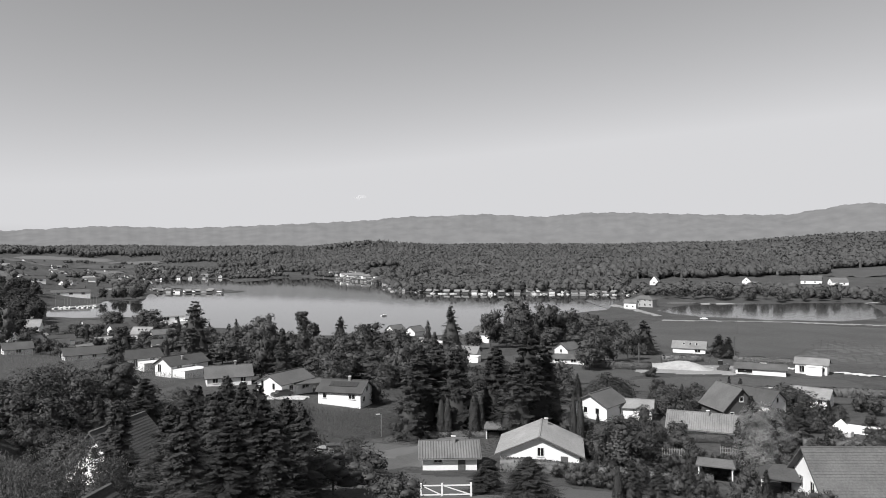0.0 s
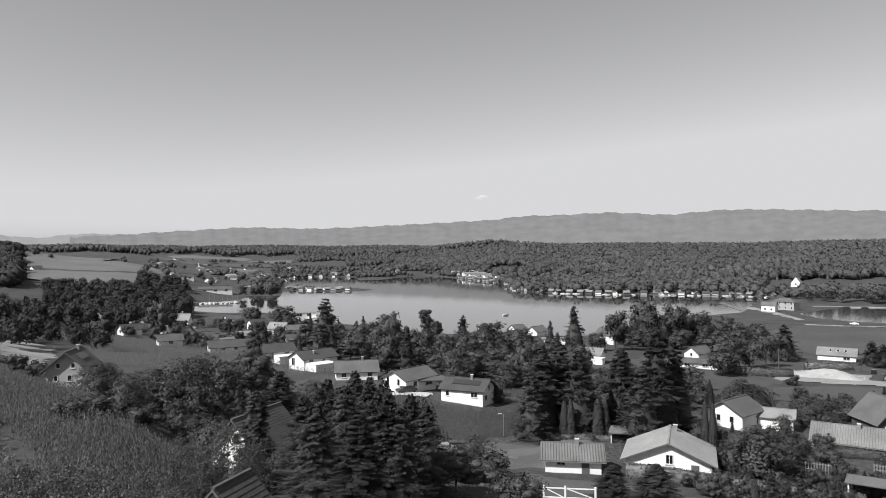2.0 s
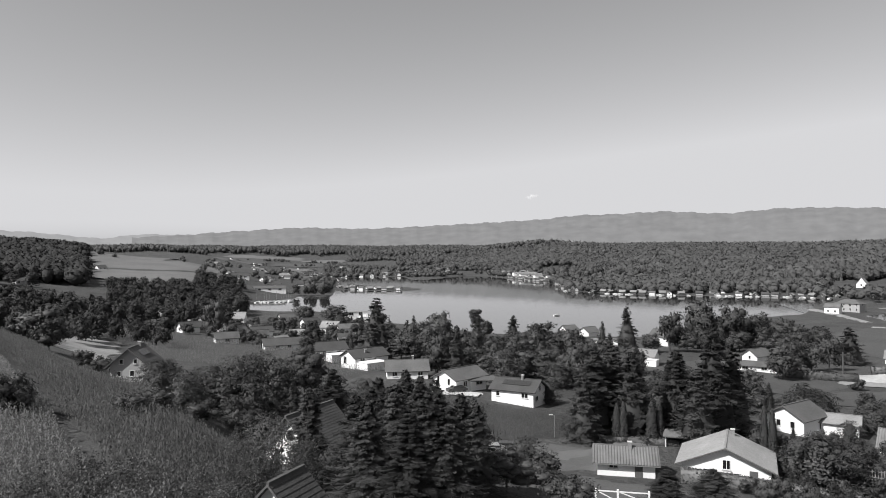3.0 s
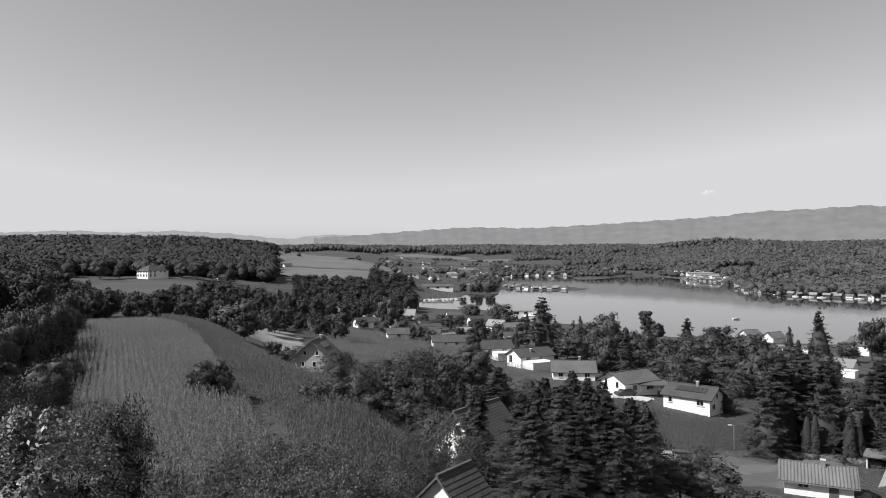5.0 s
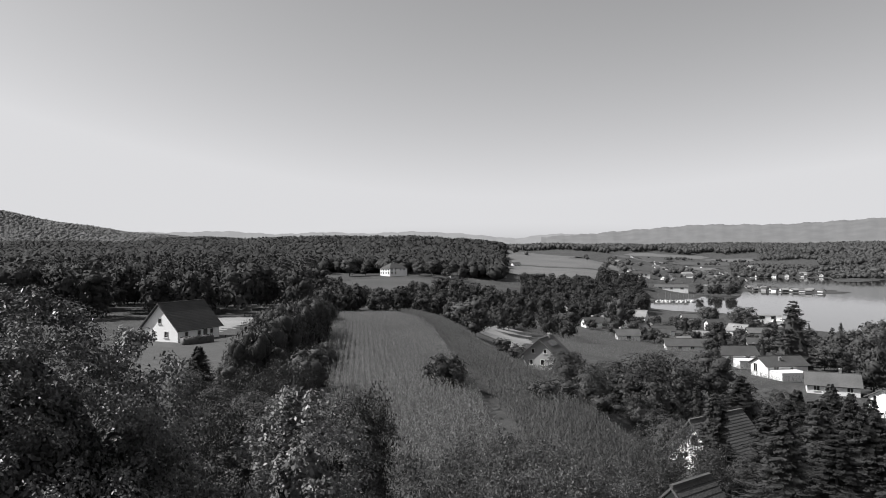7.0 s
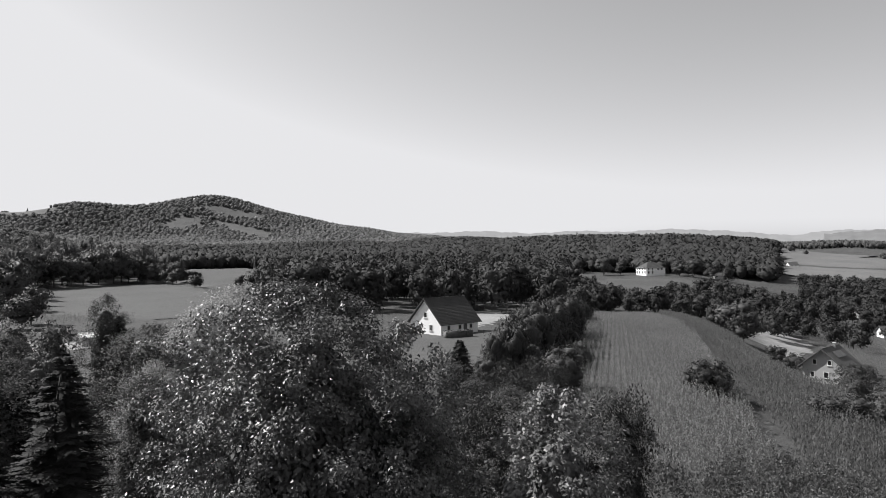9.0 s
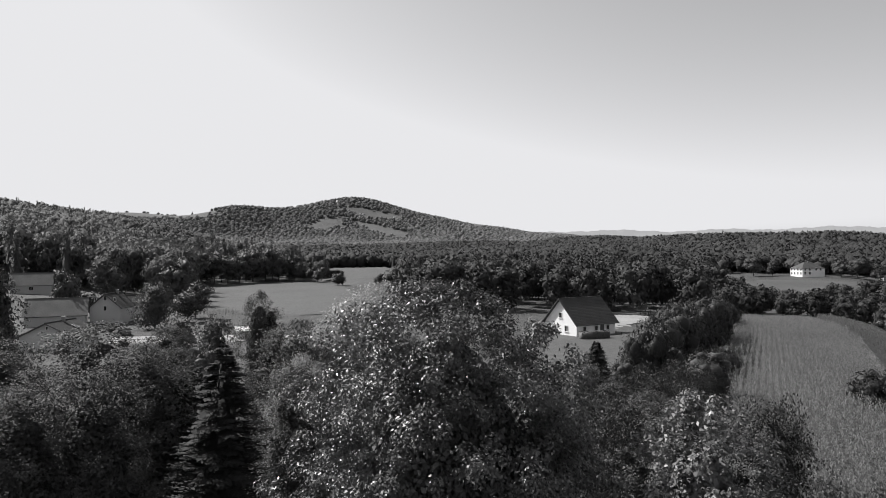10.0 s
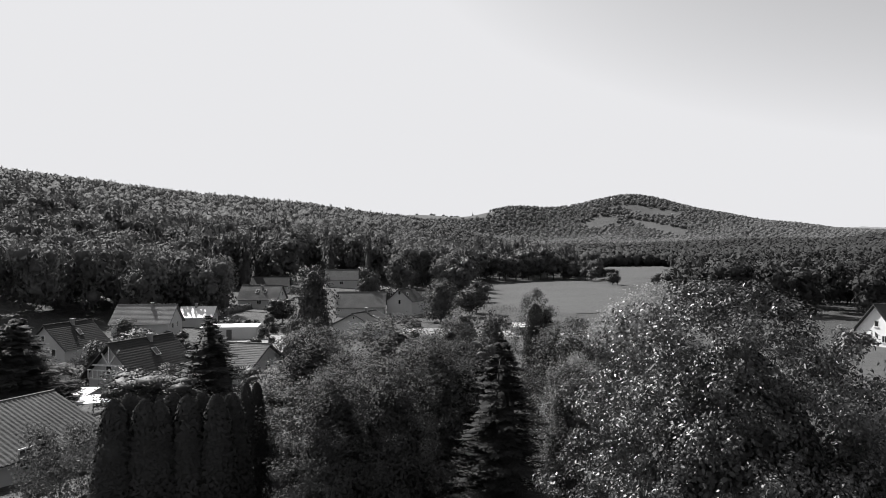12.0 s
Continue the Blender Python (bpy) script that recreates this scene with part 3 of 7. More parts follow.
wood("forest_edge", 6, ((113, 140, 255, 335, 1.0), (104, 113, 285, 340, 1.0), (97.6, 104.5, 262, 340, 1.0), (97.3, 146, 335, 490, 1.0), (96.8, 104, 480, 560, 1.0), (90.3, 97.3, 388, 500, 1.0)), 10.5, 0.0, MID_SHAPES, "dark mixed forest edge behind the houses", (15, 22), 0.22)
wood("forest_front", 16, ((118.5, 136, 164, 258, 1.0), (97.4, 104.5, 236, 268, 1.0)), 9.5, 0.0, FRONT_SHAPES, "tall mixed trees along the forest edge", (14, 20), 0.2)
wood("forest_oaks", 7, ((62, 82, 185, 330, 1.0), (56.5, 62, 192, 330, 1.0), (57, 76, 330, 540, 1.0)), 10, 0.0, MID_SHAPES, "dark oak wood beyond the orchard", (12, 16), 0.08, M_SHADED_LEAF)
wood("forest_belt", 8, ((30, 40, 425, 580, 0.9), (31, 48, 340, 420, 0.7), (36, 44, 235, 300, 0.6)), 8.5, 0.0, MID_SHAPES, "belt of broadleaf trees behind the maize field", (8, 12), 0.08, M_SHADED_LEAF)
wood("forest_belt_low", 9, ((44, 58, 205, 245, 1.0), (42, 58, 290, 345, 0.6)), 6.5, 0.0, MID_SHAPES, "low trees and bushes between maize and meadow", (5.5, 10), 0.05, M_SHADED_LEAF)

# ---------------------------------------------------------------- single trees: x, y, height, breadth
SPRUCE_A = (
    (-67.5, 188.3, 18.8, 15.5), (-98.0, 213.6, 10.7, 8.1), (-94.6, 316.2, 8.1, 4.8), (-36.8, 247.3, 12.2, 9.5), (2.8, 252.0, 16.1, 10.8), (-6.2, 274.9, 9.9, 5.4),
    (-4.1, 117.9, 14.2, 12.2), (-1.0, 122.0, 14.7, 12.2), (2.0, 117.0, 13.9, 10.8), (9.4, 123.6, 13.9, 10.8), (14.9, 121.1, 17.2, 12.2), (18.3, 126.7, 15.1, 10.8),
    (11.8, 113.4, 12.6, 9.5), (-5.5, 111.9, 10.9, 8.1), (4.7, 74.9, 3.7, 6.0), (8.1, 66.5, 5.1, 8.3), (19.3, 71.4, 4.9, 3.6), (21.5, 69.7, 4.9, 3.6),
    (45.3, 102.4, 10.2, 5.5), (60.3, 117.4, 6.8, 5.4), (60.9, 147.9, 6.9, 3.0), (64.9, 151.7, 6.0, 3.0),)
SPRUCE_B = (
    (73.0, 251.6, 12.2, 12.2), (96.8, 243.5, 7.9, 9.5), (98.0, 238.7, 7.4, 8.1), (-21.4, 60.3, 11.0, 8.5), (-20.9, 66.8, 11.8, 8.5), (-17.0, 63.8, 11.0, 8.5),
    (-14.6, 64.4, 9.8, 7.0), (-21.9, 55.9, 9.5, 7.5), (-14.6, 47.8, 9.1, 7.0), (-31.5, 67.0, 9.4, 6.0), (-47.4, 110.3, 7.8, 8.1), (-76.9, 104.8, 4.3, 5.4),
    (-82.7, 176.6, 9.2, 6.0), (-62.8, -35.3, 10.1, 9.5), (-50.3, -45.8, 10.0, 12.8), (-41.6, -5.9, 8.5, 7.0), (-56.6, 25.3, 7.6, 6.5), (-61.9, -2.5, 10.6, 6.0),
    (-19.2, 56.8, 10.4, 7.5), (-17.2, 59.6, 11.4, 7.5), (-18.9, 50.6, 9.3, 8.0), (-13.9, 56.3, 9.1, 8.0),)
SPRUCE_C = (
    (-12.8, 62.7, 8.9, 7.0), (-31.8, -3.3, 10.0, 6.5), (-18.0, 55.1, 10.8, 7.5), (-15.5, 55.9, 10.2, 7.5),)
PINE_A = (
    (-43.4, -7.5, 9.5, 5.0), (-42.0, -0.2, 11.0, 6.0), (-36.0, -0.2, 8.7, 4.5), (-61.9, -3.4, 12.4, 4.2), (-61.0, -10.9, 9.5, 6.0),
    (-52.3, 256.7, 13.7, 6.0), (-45.8, 245.8, 10.0, 5.0), (-53.4, 113.0, 10.0, 7.0), (-59.7, 121.1, 8.6, 7.0), (-60.4, 126.3, 10.0, 7.0), (-38.2, -14.8, 10.2, 6.5),
    (-42.6, -11.2, 11.0, 8.0), (-39.2, -8.2, 9.8, 6.5), (-36.1, -12.0, 8.8, 5.0), (-31.9, -8.6, 9.0, 5.0), (-31.1, -11.2, 8.4, 5.0),)
COLUMN_A = (
    (-0.4, 113.0, 6.3, 1.7), (0.6, 113.0, 6.6, 1.7), (4.9, 113.9, 6.7, 2.2), (6.0, 114.8, 6.9, 2.0), (21.1, 113.1, 7.5, 1.5), (22.2, 112.8, 7.5, 1.5),
    (17.7, 70.8, 4.1, 1.3), (-29.1, -21.2, 6.9, 2.5), (-30.3, -21.2, 7.1, 2.5), (-29.8, -20.1, 6.9, 2.5), (-30.2, -19.6, 6.8, 2.5), (-31.4, -19.6, 7.1, 2.5),
    (-30.9, -18.5, 7.1, 2.5), (-32.1, -18.4, 7.1, 2.5), (-31.5, -17.3, 7.1, 2.5), (-32.8, -17.2, 7.0, 2.5), (-35.8, -17.9, 7.2, 1.6), (-36.9, -17.8, 7.1, 1.6),)
BROAD_A = (
    (-62.6, 244.1, 13.0, 11.0), (-71.3, 250.0, 9.7, 9.0), (-50.1, 219.4, 7.7, 10.0), (-38.8, 211.5, 7.2, 11.0), (-31.7, 222.7, 7.9, 10.0), (-24.6, 223.7, 11.1, 13.0),
    (-15.7, 214.4, 7.9, 12.0), (-20.4, 172.8, 7.0, 11.6), (-29.5, 176.6, 6.4, 10.6), (-40.3, 173.4, 6.3, 10.3), (-38.4, 196.3, 6.4, 10.0), (-55.3, 208.8, 5.8, 9.4),
    (-13.7, 160.4, 5.9, 9.8), (17.8, 261.4, 14.6, 11.0), (31.7, 290.3, 18.7, 14.0), (42.3, 286.9, 16.6, 13.0), (53.1, 295.3, 14.1, 12.0), (63.3, 303.5, 11.3, 12.0),
    (11.1, 254.8, 6.9, 8.0), (23.5, 260.9, 6.5, 8.0), (48.5, 219.7, 9.5, 9.0), (54.7, 223.4, 9.3, 8.0),)
BROAD_B = (
    (61.6, 232.0, 9.8, 8.0), (42.1, 200.6, 9.1, 9.0), (34.5, 146.0, 6.9, 9.0), (37.3, 145.3, 5.9, 7.0), (45.9, 140.7, 5.7, 8.9), (25.9, 102.8, 6.7, 9.5),
    (31.9, 107.4, 5.3, 5.0), (73.5, 142.1, 5.0, 8.0), (73.9, 149.8, 4.9, 7.6), (53.9, 145.3, 3.9, 6.0), (-154.2, 363.7, 10.0, 16.0), (-183.8, 377.6, 7.5, 12.0),
    (-171.0, 361.6, 9.0, 9.0), (-153.5, 283.1, 5.3, 8.8), (-61.1, 103.3, 9.4, 10.0), (-63.4, 113.5, 10.0, 10.0), (-55.9, 106.2, 9.6, 9.0), (-57.7, 93.7, 7.1, 9.0),
    (-53.5, 93.8, 7.5, 8.0), (-11.2, 83.2, 4.9, 5.5), (-8.6, 77.5, 3.7, 6.0), (-4.5, 63.8, 3.5, 5.5),)
BROAD_C = (
    (-11.0, 69.1, 4.2, 6.0), (-17.3, 80.1, 8.9, 5.5), (-13.6, 139.3, 4.3, 4.5), (-62.5, 90.5, 4.5, 7.5), (-66.1, 102.6, 6.3, 9.0), (-61.0, 101.0, 7.1, 8.0),
    (-50.9, 68.1, 3.1, 4.9), (-51.3, 77.6, 3.0, 4.9), (-51.2, 64.1, 3.0, 4.6), (-100.5, 118.0, 3.9, 5.0), (-106.2, 119.7, 3.8, 5.0), (-95.4, 115.7, 4.0, 5.0),
    (-66.0, 117.8, 8.4, 8.0), (-127.0, 129.0, 9.5, 12.5), (-123.3, 128.4, 7.6, 8.0), (-161.3, 252.9, 15.9, 10.0), (-59.1, 56.9, 3.9, 4.2), (-61.2, 57.6, 3.3, 3.6),
    (-43.7, 81.0, 4.9, 6.0), (-25.6, 19.2, 7.7, 3.2), (-62.9, 30.8, 5.0, 3.5), (-44.1, 18.9, 7.8, 4.0),)
BROAD_D = (
    (-31.7, 17.0, 7.5, 3.5), (-36.1, 17.3, 7.5, 4.0), (-84.4, -10.0, 9.2, 6.0), (-141.6, -55.3, 14.4, 10.0),
    (-181.9, -54.8, 13.0, 8.0), (-162.0, -31.3, 10.6, 9.0), (-96.7, -40.9, 7.9, 4.0), (-98.7, -15.8, 8.6, 7.0), (-86.7, -59.2, 7.1, 9.0), (-51.3, -34.8, 5.9, 8.0),
    (-50.7, -32.1, 5.6, 6.0), (-73.2, -60.5, 4.2, 6.0), (-54.3, -25.5, 6.3, 5.0), (-43.9, -19.4, 6.8, 6.0), 
    (-76.5, 51.1, 3.5, 4.0), (-102.4, -58.7, 4.4, 4.0), (-79.5, -60.7, 6.2, 5.0), )
BROAD_E = (
    (-438.0, 316.0, 14.0, 14.0), (-436.0, 330.0, 11.0, 10.0), (-408.0, 362.0, 10.0, 10.0), (-398.0, 366.0, 15.0, 17.0), (-386.0, 372.0, 13.0, 13.0), (-372.0, 372.0, 11.0, 10.0), (-418.0, 370.0, 14.0, 12.0),
    (-76.1, -48.1, 4.0, 4.0), (-132.3, -70.8, 3.9, 5.0), (-116.6, -45.0, 5.9, 4.0), (-54.9, -46.5, 5.4, 6.0), (-122.2, -87.0, 4.5, 5.0), (-92.3, -38.5, 9.0, 4.0),
    (-86.5, -31.2, 7.3, 5.0), (-59.5, -7.8, 8.4, 5.0), (-29.4, 17.0, 7.3, 4.0), (-60.7, 38.7, 6.0, 5.0), (-58.2, 54.8, 3.9, 4.4), (-57.0, 55.9, 3.2, 3.4),
    )
BROAD_F = (
    (-368.7, -49.2, 14.0, 13.0), (-363.6, -42.1, 15.0, 14.0), (-370.2, -36.3, 13.5, 13.0), (-376.7, -31.0, 15.5, 14.0), (-383.2, -24.8, 17.5, 15.0), (-389.6, -18.4, 18.0, 16.0),
    (-391.8, -11.6, 17.0, 15.0), (-391.0, -6.1, 13.5, 12.0), (-401.7, -15.4, 19.0, 15.0), (-393.9, -28.9, 18.0, 15.0), (-382.8, -40.9, 17.0, 15.0), (-392.0, 2.7, 7.5, 8.0),
    (-384.0, 6.0, 8.0, 6.5), (-379.9, 9.3, 6.5, 6.5), (-391.8, 11.6, 8.0, 6.0), (-409.6, 17.2, 6.0, 7.0), (-344.5, 18.1, 6.2, 7.5), (-347.4, 20.6, 4.6, 6.0),
    (-429.4, 23.3, 5.0, 8.0), (-233.0, -37.7, 15.0, 12.0), (-258.5, -42.8, 17.0, 13.0), (-286.4, -45.9, 16.0, 13.0), (-313.8, -51.4, 17.0, 14.0), (-340.0, -52.0, 15.0, 13.0),
    )
THICKET_A = (
    (-123.4, 81.7, 6.4, 7.5), (-107.4, 69.6, 7.6, 7.5), (-95.6, 60.3, 8.4, 7.5), (-88.7, 54.2, 8.7, 7.5), (-82.6, 48.9, 8.7, 7.5), (-76.5, 43.4, 8.3, 7.5),
    (-70.3, 38.3, 8.1, 6.6), (-65.9, 37.9, 5.6, 4.1), (-101.1, 64.6, 8.2, 7.5), (-85.7, 51.6, 8.8, 7.5), (-79.6, 46.2, 8.6, 7.5), (-73.4, 40.8, 8.3, 6.6),
    (-66.3, 35.1, 8.2, 5.8), (-50.8, -11.1, 9.0, 5.0), (-41.8, 19.2, 7.2, 4.0), (-44.5, 22.8, 7.0, 5.0), (-50.7, 28.1, 6.3, 5.0), (-54.9, 32.9, 6.0, 5.0),
    (-32.5, 15.5, 7.2, 4.0), (-33.6, 17.7, 7.1, 5.0), (-26.4, 19.8, 7.8, 3.2), (-43.4, 24.9, 6.7, 4.0),)
THICKET_B = (
    (-131.3, 87.9, 4.3, 6.7),)
WILLOW_A = (
    (-47.7, 5.2, 13.2, 8.0), (-44.9, 2.6, 11.9, 5.0), (-46.0, 0.9, 10.4, 5.5), (44.0, 96.4, 10.3, 7.0), (-46.0, 0.8, 9.9, 5.0), (-42.0, 1.7, 10.6, 5.0),
    (-38.0, 0.1, 9.2, 4.0),)
SHRUB_A = (
    (-27.1, 29.4, 5.5, 4.0), (-28.6, 33.5, 5.3, 4.0), (-25.0, 31.3, 5.4, 4.0), (-22.5, 30.6, 5.8, 4.0), (-23.8, 34.6, 5.1, 4.0), (-25.6, 25.3, 4.9, 4.0),
    (-21.8, 24.8, 5.6, 4.0), (-19.4, 25.5, 5.5, 4.0), (-25.2, 40.9, 4.6, 4.0), (-26.9, 48.0, 4.6, 4.0), (-21.5, 33.7, 4.5, 4.0), (-22.3, 20.1, 5.6, 3.5),
    (-28.5, 55.1, 6.8, 4.0), (-35.6, 60.3, 4.4, 4.0), (-25.0, 52.3, 5.7, 4.0), (-26.5, 48.2, 5.5, 4.0), (-30.8, -25.5, 5.4, 4.5), (-29.9, -23.5, 4.8, 3.5),)
WALNUT_A = (
    (-14.2, 2.9, 11.8, 7.0),)
SAPLING_A = (
    (-14.6, 5.2, 11.0, 3.4), (-11.9, 7.4, 9.7, 3.6),)
TREE_ROWS = (("spruce", (SPRUCE_A, SPRUCE_B, SPRUCE_C,)), ("pine", (PINE_A,)), ("column", (COLUMN_A,)), ("broad", (BROAD_A, BROAD_B, BROAD_C, BROAD_D, BROAD_E, BROAD_F,)), ("thicket", (THICKET_A, THICKET_B,)), ("willow", (WILLOW_A,)), ("shrub", (SHRUB_A,)), ("walnut", (WALNUT_A,)), ("sapling", (SAPLING_A,)))

# The thickets' shaded side is put into one dark leaf tone.
M_THICKET = surface("hedgerow leaves toned for shade", 0.03, rough=0.6, grain=(0.5, 0.25), stain=(0.1, 0.3), bump=(1, 0), per=0.2, island=0.35, thin=0.12)
M_WALNUT = surface("glossy walnut leaves", 0.066, rough=0.42, grain=(1.2, 0.3), stain=(0.3, 0.25), bump=(1, 0), island=0.55, spec=0.42, thin=0.1)
# Walnut leaves again, in a lighter tone for sun on the young trees.
M_YOUNG_LIT = surface("young walnut leaves toned for sun", 0.12, rough=0.45, grain=(1.2, 0.3), stain=(0.3, 0.25), bump=(1, 0), island=0.5, spec=0.35, thin=0.1)
M_CYPRESS = surface("dense cypress scales", 0.042, rough=0.85, grain=(0.8, 0.3), stain=(0.2, 0.25), bump=(1, 0), per=0.15, island=0.2, thin=0.04)
M_WILLOW = surface("pale willow leaves", 0.26, rough=0.6, grain=(1.0, 0.3), stain=(0.2, 0.25), bump=(1, 0), island=0.4, thin=0.42)
M_SHRUB = surface("light shrub leaves", 0.1, rough=0.6, grain=(1.0, 0.3), stain=(0.2, 0.3), bump=(1, 0), per=0.25, island=0.5, thin=0.42)
M_PINE = surface("pine needles", 0.058, rough=0.65, grain=(0.8, 0.3), stain=(0.15, 0.25), bump=(1, 0), per=0.2, island=0.25, thin=0.25)
# Half the tone of the other conifer needles; closest spruces only.
M_NEEDLE_CLOSE = surface("near-black needles", 0.015, rough=0.8, grain=(1.0, 0.3), stain=(0.2, 0.25), bump=(1, 0), per=0.2, island=0.4, thin=0.0)
M_MAIZE = surface("maize leaves", 0.1, rough=0.6, grain=(0.5, 0.3), stain=(0.06, 0.3), bump=(1, 0), island=0.32, thin=0.42)

MESHES = {}


def shape_mesh(key, verts, faces, material, normals=None):
    me = bpy.data.meshes.new(key)
    me.from_pydata(np.asarray(verts).tolist(), [], np.asarray(faces).tolist())
    me.materials.append(material)
    if normals is not None:
        soften_normals(me, normals)
    MESHES[key] = me
    return me


def variants(kind, level, count, ref_h, ref_w, crown, material, limbs, radius, bare=0.5):
    """Crowns and trunks of one kind at a reference size, to be shared by its trees."""
    out = []
    for i in range(count):
        rng = np.random.default_rng(abs(hash_name(kind + level)) + i)
        v, f, nrm = crown(rng)
        sv, sf = stem(rng, ref_h * (0.74 if limbs > 6 else 0.86), radius, limbs, ref_w * 0.35)
        out.append((shape_mesh("crown", v, f, material, nrm), shape_mesh("trunk", sv, sf, M_BARK), ref_h, ref_w))
    return out


def hash_name(s):
    k = 7
    for c in s:
        k = (k * 31 + ord(c)) % 100003
    return k


TREES = {
    "broad far": variants("broad", "far", 6, 10, 9, lambda g: round_crown(g, 10, 9, 18, 1500, 0.46, low=0.03, core=0.6, deep=0.6, tilt=0.7, soft=0.72, tri=True), M_BROADLEAF, 3, 0.22),
    "broad mid": variants("broad", "mid", 6, 8, 8, lambda g: dome_crown(g, 8, 8, 200, 2600, 0.22, base=0.03, rough=0.26, boughs=34, size=(0.35, 0.8), soft=0.55), M_BROADLEAF, 5, 0.18),
    "broad near": variants("broad", "near", 4, 8, 6, lambda g: round_crown(g, 8, 6, 30, 7000, 0.14, low=0.02, core=0.6, deep=0.55, soft=0.6), M_BROADLEAF, 7, 0.14),
    "broad close": variants("broad", "close", 3, 11, 5, lambda g: dome_crown(g, 11, 5, 340, 16000, 0.09, base=0.04, rough=0.24, boughs=40, size=(0.25, 0.6), soft=0.45), M_BROADLEAF, 9, 0.14),
    "bush far": variants("bush", "far", 3, 4, 4.5, lambda g: round_crown(g, 4, 4.5, 10, 600, 0.33, low=-0.05, core=0.62, deep=0.6, soft=0.72, tri=True), M_BROADLEAF, 0, 0.1),
    "bush mid": variants("bush", "mid", 5, 4, 4.5, lambda g: round_crown(g, 4, 4.5, 12, 1100, 0.23, low=-0.05, core=0.62, deep=0.6, soft=0.7, tri=True), M_BROADLEAF, 0, 0.1),
    "bush near": variants("bush", "near", 3, 4, 4.5, lambda g: round_crown(g, 4, 4.5, 16, 2800, 0.15, low=-0.05, core=0.6, deep=0.55), M_BROADLEAF, 4, 0.08),
    "thicket mid": variants("thicket", "mid", 4, 7, 9, lambda g: round_crown(g, 7, 9, 34, 6000, 0.21, low=-0.15, core=0.62, deep=0.6, tilt=0.8, soft=0.68, tri=True), M_THICKET, 3, 0.15),
    "thicket near": variants("thicket", "near", 3, 6, 5, lambda g: round_crown(g, 6, 5, 36, 12000, 0.085, low=-0.1, core=0.04, deep=0.5, tilt=0.9, puff=0.8, soft=0.0), M_THICKET, 5, 0.08),
    "spruce far": variants("spruce", "far", 4, 14, 8, lambda g: spruce_crown(g, 14, 8, 150, 14, 0.6, soft=0.6, tri=True, heart=1.4), M_NEEDLE, 0, 0.22),
    "spruce mid": variants("spruce", "mid", 5, 12, 8, lambda g: spruce_crown(g, 12, 8, 330, 20, 0.38, soft=0.55, tri=True, heart=1.4), M_NEEDLE, 0, 0.2),
    "spruce near": variants("spruce", "near", 3, 10, 9, lambda g: spruce_crown(g, 10, 9, 640, 30, 0.25, thick=0.34, soft=0.5, tri=True, heart=1.0), M_NEEDLE, 0, 0.16),
    "spruce close": variants("spruce", "close", 2, 10, 5, lambda g: spruce_crown(g, 10, 5, 640, 36, 0.17, thick=0.34, soft=0.5, tri=True, heart=0.9), M_NEEDLE_CLOSE, 0, 0.14),
    "pine far": variants("pine", "far", 2, 12, 6, lambda g: round_crown(g, 12, 6, 16, 900, 0.42, low=0.3, squash=0.5), M_PINE, 5, 0.2),
    "pine mid": variants("pine", "mid", 2, 10, 7, lambda g: round_crown(g, 10, 7, 24, 3200, 0.24, low=0.2, squash=0.5), M_PINE, 7, 0.2),
    "pine near": variants("pine", "near", 3, 12, 7, lambda g: dome_crown(g, 12, 7, 420, 20000, 0.1, base=0.04, rough=0.26, boughs=44, size=(0.3, 0.7), soft=0.45), M_PINE, 9, 0.2),
    "column mid": variants("column", "mid", 2, 7, 2, lambda g: column_crown(g, 7, 2, 1500, 0.2), M_CYPRESS, 0, 0.1),
    "column near": variants("column", "near", 3, 7, 2, lambda g: column_crown(g, 7, 2, 4500, 0.12), M_CYPRESS, 0, 0.1),
    "willow near": variants("willow", "near", 2, 10, 7, lambda g: dome_crown(g, 10, 7, 420, 18000, 0.09, base=0.05, rough=0.2, boughs=46, size=(0.3, 0.7), soft=0.6), M_WILLOW, 9, 0.2),
    "shrub near": variants("shrub", "near", 3, 5, 4, lambda g: round_crown(g, 5, 4, 24, 4200, 0.09, low=0.0, core=0.15, deep=0.35, tilt=1.2, puff=0.7, soft=0.0), M_SHRUB, 12, 0.03),
    "walnut near": variants("walnut", "near", 1, 10, 7.4, lambda g: dome_crown(g, 10, 7.4, 1000, 130000, 0.046, rough=0.26, boughs=56, size=(0.14, 0.36), soft=0.3), M_WALNUT, 5, 0.2),
    "sapling near": variants("sapling", "near", 2, 10, 4.6, lambda g: dome_crown(g, 10, 4.6, 420, 24000, 0.07, rough=0.26, boughs=38, size=(0.14, 0.34), soft=0.3), M_YOUNG_LIT, 5, 0.14),
}
TREE_WORDS = {
    "broad": ("garden_tree", "leafy dark green broadleaf tree with a rounded crown", "tree"),
    "spruce": ("spruce_tree", "dark spruce with drooping boughs and pointed top", "conifer"),
    "pine": ("pine_tree", "tall pine with a loose tufted crown", "pine"),
    "column": ("columnar_conifer", "narrow clipped dark evergreen column", "conifer"),
    "willow": ("willow_tree", "pale feathery willow with fine leaves", "tree"),
    "shrub": ("wild_shrub", "loose pale shrub at the edge of the field", "shrub"),
    "bush": ("garden_bush", "dense rounded dark green garden bush", "bush"),
    "thicket": ("field_thicket", "dense dark thicket of tall shrubs", "thicket"),
    "sapling": ("young_walnut_tree", "young walnut tree with glossy sunlit leaves", "tree"),
    "walnut": ("walnut_tree", "large walnut tree with glossy sunlit leaves", "tree"),
}
tree_rng = np.random.default_rng(77)


